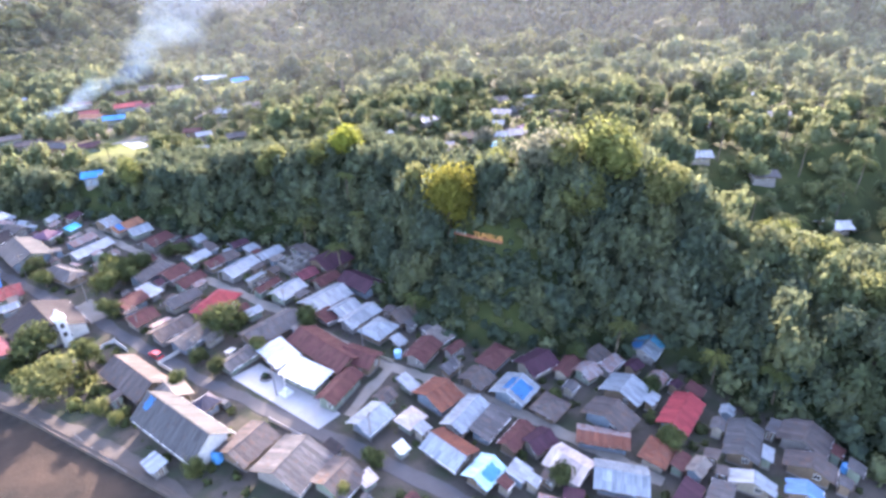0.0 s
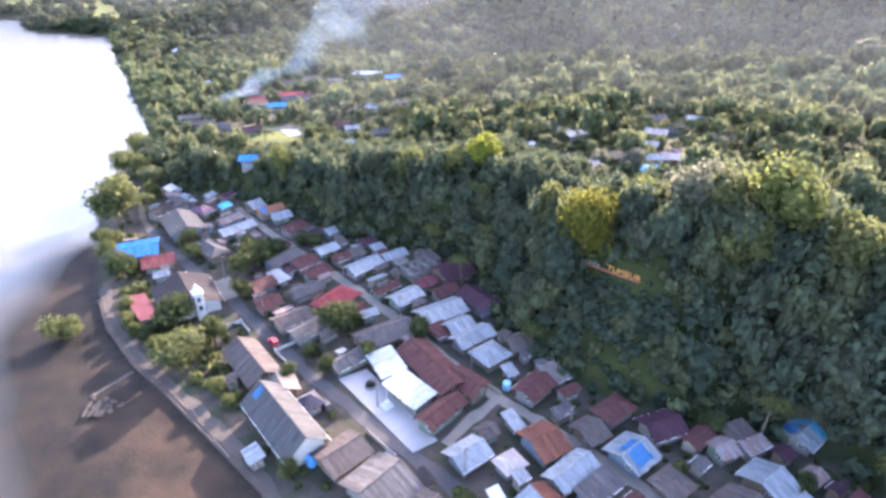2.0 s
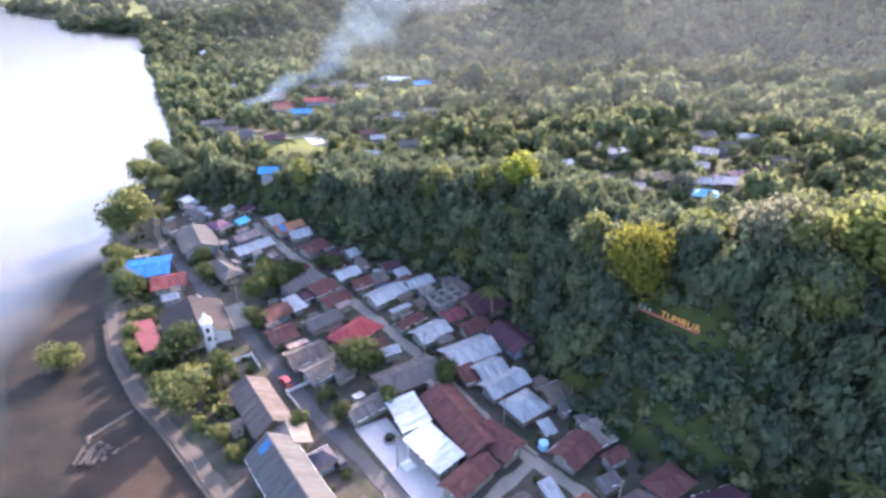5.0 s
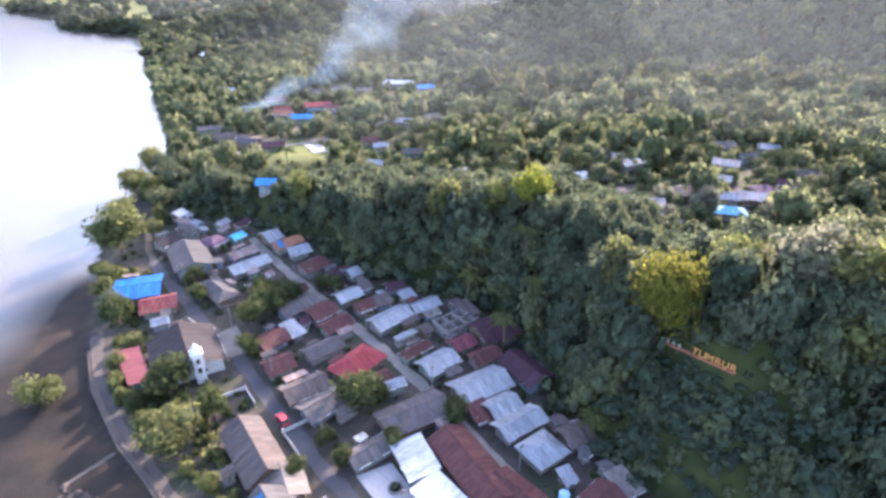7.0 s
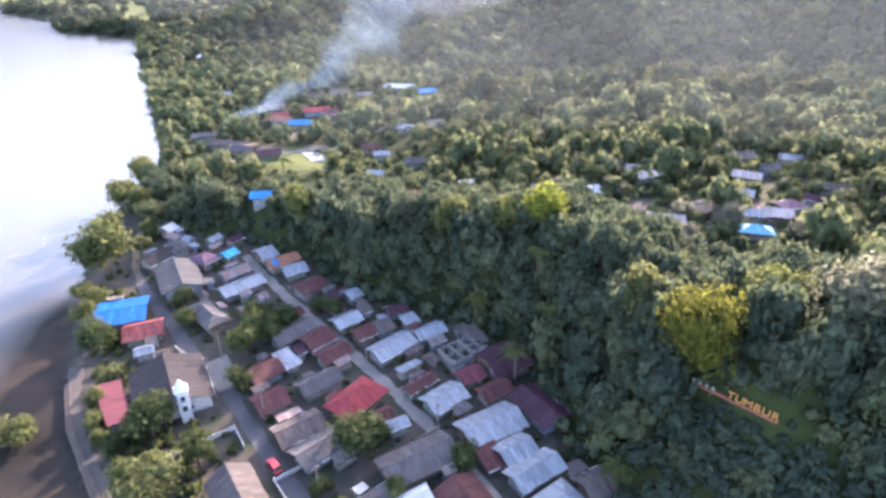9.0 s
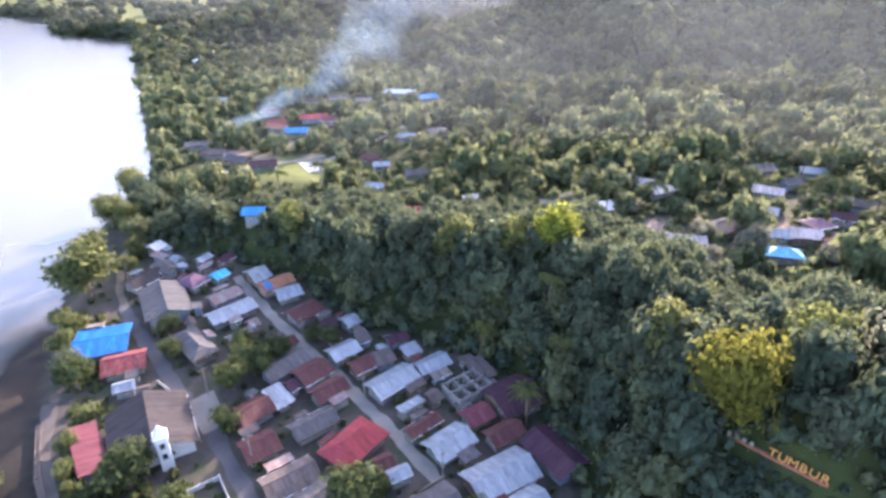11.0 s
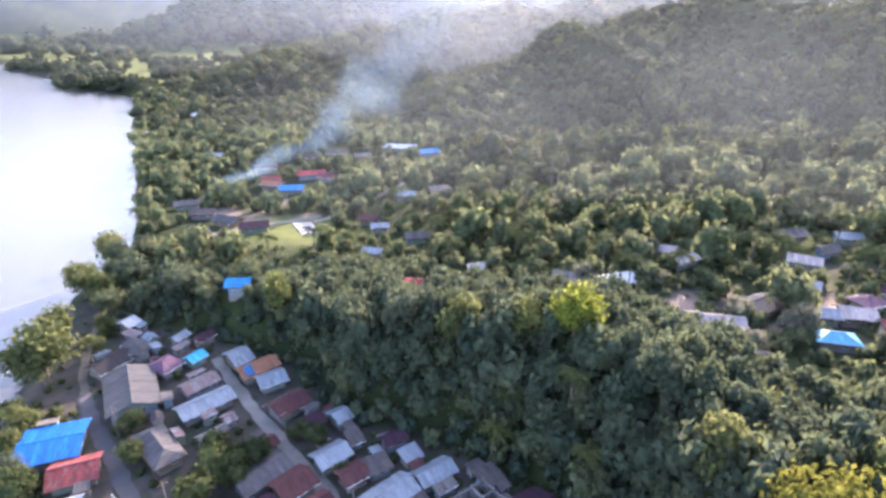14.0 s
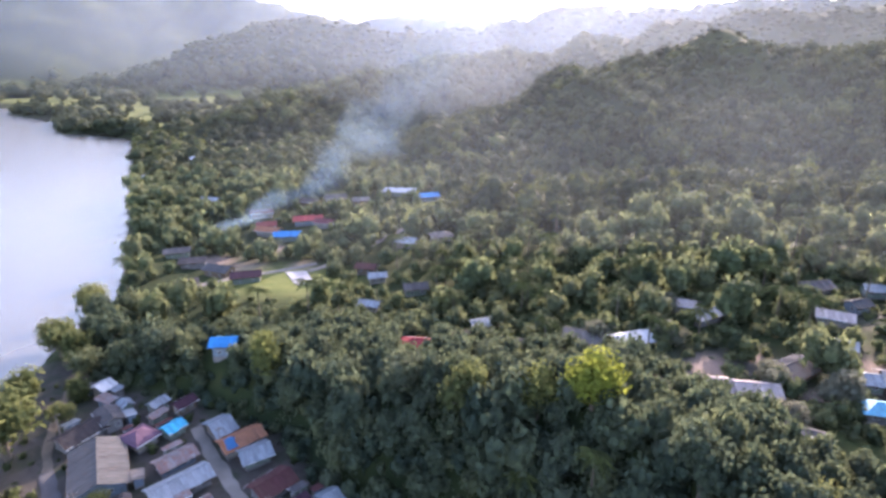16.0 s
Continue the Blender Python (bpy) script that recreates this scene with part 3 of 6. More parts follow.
def sea_wall(line):
    """A low stone embankment in lengths, with a coping."""
    base = tagged(new("sea_wall"), "dark stone sea wall with a concrete coping", "sea wall", kind="structure")
    for (ax, ay), (bx, by) in zip(line, line[1:]):
        d = math.hypot(bx - ax, by - ay)
        n = max(1, round(d / 5))
        for k in range(n):
            x0, y0, x1, y1 = ax + (bx - ax) * k / n, ay + (by - ay) * k / n, ax + (bx - ax) * (k + 1) / n, ay + (by - ay) * (k + 1) / n
            m = Matrix.Translation((x0, y0, 0)) @ Matrix.Rotation(math.atan2(y1 - y0, x1 - x0), 4, "Z")
            w = d / n - 0.03
            bm = prism(bmesh.new(), [(0, -0.2), (w, -0.2), (w, 0.9), (0, 0.9)], -1.6, 0.25)
            part("block", bm, STONE, base).matrix_basis = m
            bm = box(bmesh.new(), 0, w, -0.3, 0.25, 0.25, 0.42, 0.03)
            part("coping", bm, STONE, base).matrix_basis = m


sea_wall([(5, 35), (-25, 77), (-41, 93), (-52, 104), (-61, 112), (-74, 127), (-82, 140)])


# ---- houses ----
def quad_roof(kind, a, b, eave, rise):
    """Roof planes over a rectangle of half sizes a, b: lists of corners, and the ridge."""
    t = eave + rise
    if kind == "shed":
        return [[(-a, -b, eave), (a, -b, eave), (a, b, eave + rise * 0.6), (-a, b, eave + rise * 0.6)]], None
    if kind == "hip":
        k = max(a - b, a * 0.2)
        return [[(-a, -b, eave), (a, -b, eave), (k, 0, t), (-k, 0, t)], [(a, b, eave), (-a, b, eave), (-k, 0, t), (k, 0, t)],
                [(a, -b, eave), (a, b, eave), (k, 0, t)], [(-a, b, eave), (-a, -b, eave), (-k, 0, t)]], k
    return [[(-a, -b, eave), (a, -b, eave), (a, 0, t), (-a, 0, t)], [(a, b, eave), (-a, b, eave), (-a, 0, t), (a, 0, t)]], a


def sheets(corners, mat, top, rng, split):
    """One slope of a roof: sheets 0.8 m wide lapped side by side, each a little out of line, with an uneven eave."""
    bm = bmesh.new()
    if not split:
        part("roof_slope", slab(bm, corners, 0.09), mat, top)
        return
    c = [Vector(p) for p in corners]
    x0, x1 = c[0].x, c[1].x
    low, high = min(x0, x1), max(x0, x1)
    cuts = [low] + [0.8 * k for k in range(math.floor(low / 0.8) + 1, math.ceil(high / 0.8)) if low + 0.2 < 0.8 * k < high - 0.2] + [high]
    rows = []
    for a, b in zip(cuts, cuts[1:]):
        out, lift = rng.uniform(-0.10, 0.22), rng.uniform(0.0, 0.05)
        for x in (a + 0.004, b - 0.004):
            k = (x - x0) / (x1 - x0)
            e, r = c[0].lerp(c[1], k), c[3].lerp(c[2], k)
            e = e + (e - r).normalized() * out
            rows.append([bm.verts.new((p.x, p.y, p.z + z)) for p, z in ((e, lift - 0.07), (e, lift), (r, lift), (r, lift - 0.07))])
    for a, b in zip(rows, rows[1:]):
        for k in range(4):
            bm.faces.new((a[k], b[k], b[(k + 1) % 4], a[(k + 1) % 4]))
    bm.faces.new(rows[0])
    bm.faces.new(rows[-1][::-1])
    bmesh.ops.recalc_face_normals(bm, faces=bm.faces)
    part("roof_slope", bm, mat, top)


WINDOW_MESH = {}


def opening(parent, x, y, z, w, h, face, door=False):
    """A framed window or door on a wall that faces along face (0: -y, 1: +y, 2: -x, 3: +x)."""
    key = (round(w, 1), round(h, 1), door)
    if key not in WINDOW_MESH:
        bm = bmesh.new()
        for x0, x1, z0, z1 in ((-w / 2, w / 2, h / 2 - 0.08, h / 2), (-w / 2, w / 2, -h / 2, -h / 2 + 0.08), (-w / 2, -w / 2 + 0.08, -h / 2, h / 2), (w / 2 - 0.08, w / 2, -h / 2, h / 2), (-0.03, 0.03, -h / 2, h / 2)):
            box(bm, x0, x1, -0.07, 0.0, z0, z1)
        frame_mesh = bpy.data.meshes.new("frame")
        bm.to_mesh(frame_mesh)
        frame_mesh.materials.append(WHITE)
        bm = box(bmesh.new(), -w / 2 + 0.08, w / 2 - 0.08, -0.03, 0.0, -h / 2 + 0.08, h / 2 - 0.08)
        pane_mesh = bpy.data.meshes.new("pane")
        bm.to_mesh(pane_mesh)
        pane_mesh.materials.append(WOOD if door else GLASS)
        WINDOW_MESH[key] = frame_mesh, pane_mesh
    frame_mesh, pane_mesh = WINDOW_MESH[key]
    f = new("door" if door else "window", frame_mesh)
    f.parent = parent
    f.matrix_basis = pose(x, y, z, 0, 0, (0, 180, -90, 90)[face])
    p = new("panel" if door else "pane", pane_mesh)
    p.parent = f


def house(cx, cy, length, width, angle, kind, look_of, eave=2.9, rise=None, base=None, ground=None):
    """A one-storey house under a sheet roof. length runs along the ridge."""
    looks = look_of.split("/")
    mat, words = ROOFS[looks[0]]
    rng = random.Random(int(cx * 131 + cy * 977))
    g = ground_at(cx, cy) if ground is None else ground
    eave -= 0.25
    shape = {"gable": "gabled", "hip": "hipped", "shed": "lean-to"}[kind]
    top = tagged(new("house"), f"small {shape} house with a {words} roof", "house", group="village houses")
    top.matrix_basis = pose(cx, cy, g, 0, 0, angle)
    a, b = length / 2, width / 2
    ROOF_FORM[(cx, cy)] = (top.matrix_basis.copy(), a, b, eave, rise or (0.36 * b if kind != "shed" else 0.9) + 0.25)
    FOOTPRINTS.append((cx, cy, math.cos(radians(angle)), math.sin(radians(angle)), a, b))
    rise = rise or (0.36 * b if kind != "shed" else 0.9) + 0.25
    over = min(0.95, b * 0.32)
    wa, wb = a - over, b - over
    wall = rng.choice(WALLS[:1] + WALLS[2:]) if base is None else base
    slope = rise / b
    z_wall = eave + over * slope - 0.10
    bm = bmesh.new()
    if kind == "gable":
        prof = [(-wb, -1.2), (wb, -1.2), (wb, z_wall), (0, z_wall + wb * slope), (-wb, z_wall)]
        p0, p1 = [bm.verts.new((-wa, y, z)) for y, z in prof], [bm.verts.new((wa, y, z)) for y, z in prof]
        bm.faces.new(p0)
        bm.faces.new(p1[::-1])
        for i in range(5):
            bm.faces.new((p0[i], p1[i], p1[(i + 1) % 5], p0[(i + 1) % 5])[::-1])
        bmesh.ops.recalc_face_normals(bm, faces=bm.faces)
    elif kind == "shed":
        k = 0.6 * rise / (2 * b)
        prof = [(-wb, -1.2), (wb, -1.2), (wb, eave + k * (wb + b) - 0.1), (-wb, eave + k * (b - wb) - 0.1)]
        p0, p1 = [bm.verts.new((-wa, y, z)) for y, z in prof], [bm.verts.new((wa, y, z)) for y, z in prof]
        bm.faces.new(p0)
        bm.faces.new(p1[::-1])
        for i in range(4):
            bm.faces.new((p0[i], p1[i], p1[(i + 1) % 4], p0[(i + 1) % 4])[::-1])
        bmesh.ops.recalc_face_normals(bm, faces=bm.faces)
    else:
        box(bm, -wa, wa, -wb, wb, -1.2, z_wall)
    part("wall", bm, wall, top)
    bm = box(bmesh.new(), -wa - 0.12, wa + 0.12, -wb - 0.12, wb + 0.12, -1.3, 0.22, 0.04)
    part("plinth", bm, CONCRETE, top)
    planes, ridge = quad_roof(kind, a, b, eave, rise)
    for k, corners in enumerate(planes):
        sheets(corners, ROOFS[looks[min(k, len(looks) - 1)]][0], top, rng, kind != "hip")
    if ridge:
        bm = bmesh.new()
        t = eave + rise
        slab(bm, [(-ridge, -0.22, t + 0.02), (ridge, -0.22, t + 0.02), (ridge, 0, t + 0.1), (-ridge, 0, t + 0.1)], 0.05)
        slab(bm, [(ridge, 0.22, t + 0.02), (-ridge, 0.22, t + 0.02), (-ridge, 0, t + 0.1), (ridge, 0, t + 0.1)], 0.05)
        part("ridge_cap", bm, mat, top)
    for side in (-1, 1):
        if kind == "shed" and side > 0:
            continue
        bm = box(bmesh.new(), -a, a, side * b - 0.05 + 0.03 * side, side * b + 0.05 + 0.03 * side, eave - 0.22, eave - 0.01)
        part("fascia", bm, WHITE if rng.random() < 0.24 else WOOD, top)
    n = 2 if length > 5 else 1
    for face, sy in ((0, -1), (1, 1)):
        for k in range(n):
            opening(top, (k - (n - 1) / 2) * wa * 0.95 + 0.3, sy * (wb + 0.005), 1.45, 1.0, 1.0, face)
    opening(top, wa + 0.005, 0, 1.05, 0.95, 2.05, 3, True)
    if width > 4.5:
        opening(top, wa + 0.005, wb * 0.6, 1.55, 1.1, 1.1, 3)
        opening(top, -wa - 0.005, -wb * 0.4, 1.55, 1.1, 1.1, 2)
    return top


house(-81.9, 163.5, 11.9, 12.0, 20, "gable", "blue", 2.5, rise=0.9)
house(-73.2, 156.6, 9.0, 7.9, 23, "gable", "redworn", 2.2)
house(-57.9, 136.3, 16.1, 14.8, 121, "gable", "umber", 3.2, rise=3.2, base=WALLS[1])
house(-67.6, 131.8, 14.3, 4.7, 128, "shed", "pink", 2.5)
# The dark wall colour stands in for shade under an open veranda.
house(-34.2, 107.9, 15.7, 7.9, 126, "gable", "brown", 2.9, rise=2.4, base=WOOD)
house(-23.7, 89.3, 19.7, 9.0, 127, "gable", "slate", 3.4, rise=3.6, base=WALLS[1])
house(-19.9, 95.2, 4.6, 4.4, 37, "hip", "navy", 2.7, rise=1.6)
house(-27.9, 82.6, 4.4, 3.0, 307, "shed", "zinc", 2.3, rise=0.7)
house(-26.9, 100.8, 7.5, 7.1, 116, "gable", "fibre", 2.6)
house(-12.1, 81.8, 8.8, 7.8, 41, "gable", "brown", 2.5)
house(-4.8, 74.6, 9.4, 11.2, 45, "gable", "grey", 2.5)
house(2.3, 68.9, 6.6, 8.1, 39, "gable", "brown", 2.4)
house(4.9, 104.7, 18.4, 8.1, 121, "gable", "maroon", 3.0)
house(11.8, 99.3, 8.9, 6.3, 135, "gable", "maroon", 3.0)
house(6.1, 91.3, 10.6, 5.0, 46, "gable", "maroon", 2.9)
house(-5.1, 106.3, 9.2, 6.1, 296, "shed", "paint", 2.9)
house(-0.1, 97.4, 10.6, 6.1, 310, "shed", "paint", 2.9)
house(-13.2, 108.8, 9.5, 4.7, 39, "gable", "grey", 2.2)
house(-6.0, 117.9, 14.3, 8.0, 31, "gable", "grey", 2.4)
house(-19.0, 133.5, 11.7, 7.7, 54, "hip", "red", 2.6, rise=2.2)
house(-28.9, 125.3, 9.5, 6.4, 36, "gable", "brown", 2.4)
house(-24.1, 120.6, 9.9, 6.5, 44, "gable", "grey", 2.4)
house(-36.5, 132.8, 6.6, 6.5, 38, "gable", "maroon", 2.4)
house(-40.4, 142.1, 7.4, 6.5, 46, "gable", "maroon", 2.4)
house(-36.3, 146.0, 4.2, 6.7, 44, "shed", "zinc", 2.4)
house(-27.6, 138.5, 9.2, 5.3, 40, "gable", "grey", 2.4)
house(-31.0, 153.4, 7.5, 6.9, 47, "gable", "maroon", 2.4)
house(-26.4, 148.1, 7.9, 5.4, 43, "gable", "maroon", 2.4)
house(-37.5, 155.8, 10.7, 6.1, 51, "gable", "grey", 2.4)
house(-40.7, 161.9, 9.6, 3.9, 48, "gable", "maroon", 2.2)
house(-55.8, 175.6, 12.1, 6.3, 45, "gable", "zinc", 2.4)
house(-60.1, 162.7, 13.2, 6.2, 135, "hip", "grey", 2.6)
house(-74.0, 179.5, 17.0, 10.8, 121, "gable", "slate", 2.8, rise=2.0)
house(-84.6, 190.5, 9.9, 6.9, 62, "gable", "umber", 2.4)
house(-81.0, 196.0, 7.8, 5.0, 137, "gable", "grey", 2.9)
house(-70.7, 189.5, 6.4, 7.1, 62, "hip", "purple", 2.6)
house(-64.8, 192.7, 4.9, 4.2, 60, "gable", "cyan", 2.4)
house(-59.9, 182.7, 8.4, 5.3, 49, "gable", "rust", 2.2)
house(-54.1, 192.5, 5.4, 8.0, 47, "gable", "zinc", 2.6)
house(-48.0, 188.4, 9.7, 6.0, 42, "gable", "orange", 2.6)
house(-43.7, 184.3, 6.8, 6.2, 34, "gable", "zinc", 2.4)
house(-89.2, 208.0, 4.6, 5.2, 71, "gable", "white", 2.9)
house(-37.5, 175.4, 8.4, 6.6, 49, "gable", "maroon", 2.4)
house(-25.5, 171.6, 4.1, 5.3, 46, "gable", "zinc", 2.6)
house(-25.3, 160.4, 7.3, 5.8, 41, "gable", "zinc", 2.5)
house(-20.5, 155.8, 5.6, 5.3, 38, "gable", "maroon", 2.4)
house(-15.9, 158.1, 5.1, 4.5, 31, "shed", "brown", 2.4)
house(-21.4, 165.4, 3.3, 4.0, 31, "shed", "brown", 2.2)
house(-13.3, 150.6, 11.0, 6.5, 43, "gable", "zinc", 2.5)
house(-9.7, 160.7, 4.3, 3.9, 35, "shed", "zinc", 2.4)
house(-5.0, 156.2, 8.1, 5.0, 36, "gable", "zinc", 2.5)
house(5.3, 155.3, 4.8, 4.7, 35, "shed", "brown", 2.4)
house(11.8, 146.0, 10.3, 9.8, 32, "gable", "plum", 2.9)
house(4.2, 141.0, 6.3, 5.0, 35, "gable", "pink", 2.4)
house(-6.4, 138.1, 8.0, 3.3, 42, "gable", "maroon", 2.4)
house(-1.3, 133.8, 9.0, 6.5, 40, "gable", "zinc", 2.5)
house(9.2, 136.3, 7.6, 4.8, 32, "gable", "maroon", 2.4)
house(17.8, 131.2, 11.2, 7.4, 124, "gable", "plum", 2.9)
house(7.6, 126.2, 12.7, 8.0, 31, "gable", "zinc", 2.5)
house(11.6, 120.3, 7.3, 5.8, 33, "gable", "zinc", 2.4)
house(7.3, 118.8, 4.6, 5.4, 29, "shed", "maroon", 2.1)
house(14.6, 115.5, 10.4, 5.7, 34, "gable", "zinc", 2.5)
house(18.0, 108.9, 7.7, 7.1, 36, "hip", "zinc", 2.5)
house(24.7, 112.7, 6.1, 5.8, 27, "gable", "brown", 2.4)
house(21.4, 103.1, 2.9, 3.5, 24, "shed", "zinc", 2.1)
house(25.5, 97.4, 8.4, 6.0, 43, "gable", "maroon", 2.6)
house(30.7, 101.5, 4.5, 5.8, 29, "shed", "fibre", 2.4)
house(29.9, 90.5, 4.6, 2.8, 28, "shed", "grey", 2.0)
house(33.6, 85.0, 5.5, 6.3, 30, "gable", "brown", 2.4)
house(39.9, 90.2, 8.3, 5.4, 34, "hip", "maroon", 2.6)
house(39.6, 79.2, 7.2, 7.7, 35, "gable", "zinc", 2.5)
house(47.4, 85.4, 7.9, 6.7, 18, "gable", "plum", 2.6)
house(53.1, 82.3, 6.7, 3.6, 34, "gable", "maroon", 2.4)
house(56.3, 79.5, 4.7, 5.0, 20, "gable", "rust", 2.4)
house(44.2, 72.6, 6.2, 5.8, 31, "hip", "brown", 2.4)
house(72.8, 82.0, 7.0, 6.4, 34, "gable", "zinc", 2.6)
house(60.5, 71.9, 6.6, 8.3, 31, "gable", "zinc", 2.5)
house(27.8, 76.0, 9.8, 5.3, 37, "gable", "zinc", 2.5)
house(24.4, 82.8, 6.7, 8.5, 28, "gable", "terra", 2.6)
house(22.2, 68.9, 8.7, 6.6, 120, "gable", "terra/zinc", 2.4)
house(26.2, 62.2, 6.2, 5.6, 32, "gable", "tarp2", 2.4)
house(31.8, 60.3, 3.8, 3.5, 36, "shed", "zinc", 2.4)
house(31.6, 72.4, 8.5, 4.7, 35, "shed", "grey", 2.2)
house(34.8, 67.8, 7.5, 3.9, 33, "gable", "maroon", 2.4)
house(38.2, 65.5, 5.6, 5.0, 16, "gable", "plum", 2.4)
house(40.7, 58.9, 7.4, 6.4, 120, "gable", "shell", 2.5)
house(47.4, 53.6, 9.0, 6.4, 148, "gable", "zinc", 2.5)
house(53.8, 66.8, 6.1, 9.4, 29, "gable", "brown", 2.4)
house(49.6, 62.6, 9.6, 4.6, 148, "gable", "rust/terra", 2.3)
house(56.7, 56.4, 6.2, 5.0, 32, "hip", "terra", 2.4)
house(66.6, 62.8, 10.5, 6.0, 33, "gable", "red", 2.6)
house(72.5, 53.4, 9.8, 5.9, 41, "gable", "slate", 2.5)
house(83.5, 50.5, 6.6, 8.0, 30, "gable", "brown", 2.5)
house(67.2, 45.8, 3.1, 7.2, 43, "gable", "zinc", 2.4)
house(73.9, 41.7, 3.5, 5.3, 40, "gable", "blue2", 2.4)
house(79.1, 45.3, 4.3, 7.9, 36, "gable", "brown", 2.4)
house(10.4, 80.8, 7.3, 6.1, 34, "gable", "zinc", 2.4)
house(17.6, 78.4, 5.1, 4.5, 31, "hip", "shell", 2.4)
house(19.7, 88.4, 2.9, 4.7, 27, "shed", "zinc", 2.2)
house(14.2, 72.2, 2.5, 2.3, 27, "shed", "white", 1.9)
house(7.0, 67.4, 3.0, 2.6, 30, "shed", "shell", 2.1)
house(1.9, 75.6, 4.0, 3.2, 40, "shed", "umber", 2.2)


FOOTPRINTS.append((-4.9, 95.4, 0.606, -0.795, 13.6, 2.9))   # the school yard stays open


def taken(x, y, margin):
    """Whether a place lies on a road, in the water or on a house."""
    px, py = np.array([x]), np.array([y])
    if any(abs(line_distance(px, py, line)[0]) < half + margin for line, half in ROAD_LINES) or -line_distance(px, py, SHORE)[0] < 5 or line_distance(px, py, HILL_FOOT)[0] > -1:
        return True
    return any(abs((x - cx) * c + (y - cy) * s) < a + margin and abs((y - cy) * c - (x - cx) * s) < b + margin for cx, cy, c, s, a, b in FOOTPRINTS)


def annexes():
    """Low kitchens and sheds leaning on the houses, wherever there is room."""
    rng = random.Random(21)
    for cx, cy, c, s, a, b in list(FOOTPRINTS):
        for side in (-1, 1):
            if rng.random() < 0.45 or a > 12 or math.hypot(cx + 23.7, cy - 89.3) < 9:
                continue
            w, d = rng.uniform(2.2, min(5.0, 1.6 * a)), rng.uniform(1.7, 2.8)
            along = rng.uniform(-0.5, 0.5) * (2 * a - w)
            off = side * (b + d / 2 + 0.1)
            x, y = cx + c * along - s * off, cy + s * along + c * off
            if any(taken(x + c * i * w * 0.4 - s * j * d * 0.35, y + s * i * w * 0.4 + c * j * d * 0.35, 0.15) for i in (-1, 0, 1) for j in (-1, 0, 1)):
                continue
            turn = math.degrees(math.atan2(s, c)) + (180 if side > 0 else 0)
            annex = house(round(x, 1), round(y, 1), w, d, turn, "shed", rng.choice(("grey", "brown", "rust", "maroon", "brown", "zinc", "fibre")), rng.uniform(2.2, 2.6), rise=0.7)
            tagged(annex, annex["label"].replace("house", "annexe"), "shed", "sheds and annexes")
            annex.name = "shed"


def fill_gaps():
    """Small closely built outhouses and lean-tos in the blocks of the village."""
    rng = random.Random(77)
    open_yards = [(-50, 143, 8), (-5, 96, 12), (-44, 156, 11), (-57, 122, 13), (-45, 115, 9), (-38, 101, 10), (-82, 152, 9), (-70, 135, 8), (3, 149, 7), (-22, 84, 9), (-17, 118, 8)]
    made = 0
    for _ in range(9000):
        x, y = rng.uniform(-88, 92), rng.uniform(40, 205)
        if made >= 60 or -line_distance(np.array([x]), np.array([y]), SHORE)[0] < 15 or line_distance(np.array([x]), np.array([y]), HILL_FOOT)[0] > -6 or any(math.hypot(x - p, y - q) < r for p, q, r in open_yards):
            continue
        near = min(FOOTPRINTS, key=lambda f: (f[0] - x) ** 2 + (f[1] - y) ** 2)
        if math.hypot(near[0] - x, near[1] - y) > 14:
            continue
        c, s = near[2], near[3]
        w, d = rng.uniform(2.6, 6.4), rng.uniform(2.3, 4.2)
        if any(taken(x + c * i * w * 0.5 - s * j * d * 0.5, y + s * i * w * 0.5 + c * j * d * 0.5, 0.1) for i in (-1, 0, 1) for j in (-1, 0, 1)):
            continue
        turn = math.degrees(math.atan2(s, c)) + rng.choice((0, 0, 90, 180)) * (1 if abs(w - d) > 5 else 0) + rng.gauss(0, 3)
        kind = rng.choice(("shed", "gable", "gable"))
        hut = house(round(x, 1), round(y, 1), w, d, turn, kind, rng.choice(("grey", "brown", "rust", "maroon", "brown", "grey", "plum", "zinc", "fibre")), rng.uniform(2.2, 2.6))
        tagged(hut, hut["label"].replace("small", "low").replace("house", "outhouse"), "shed", "sheds and annexes")
        hut.name = "outhouse"
        made += 1


annexes()
fill_gaps()


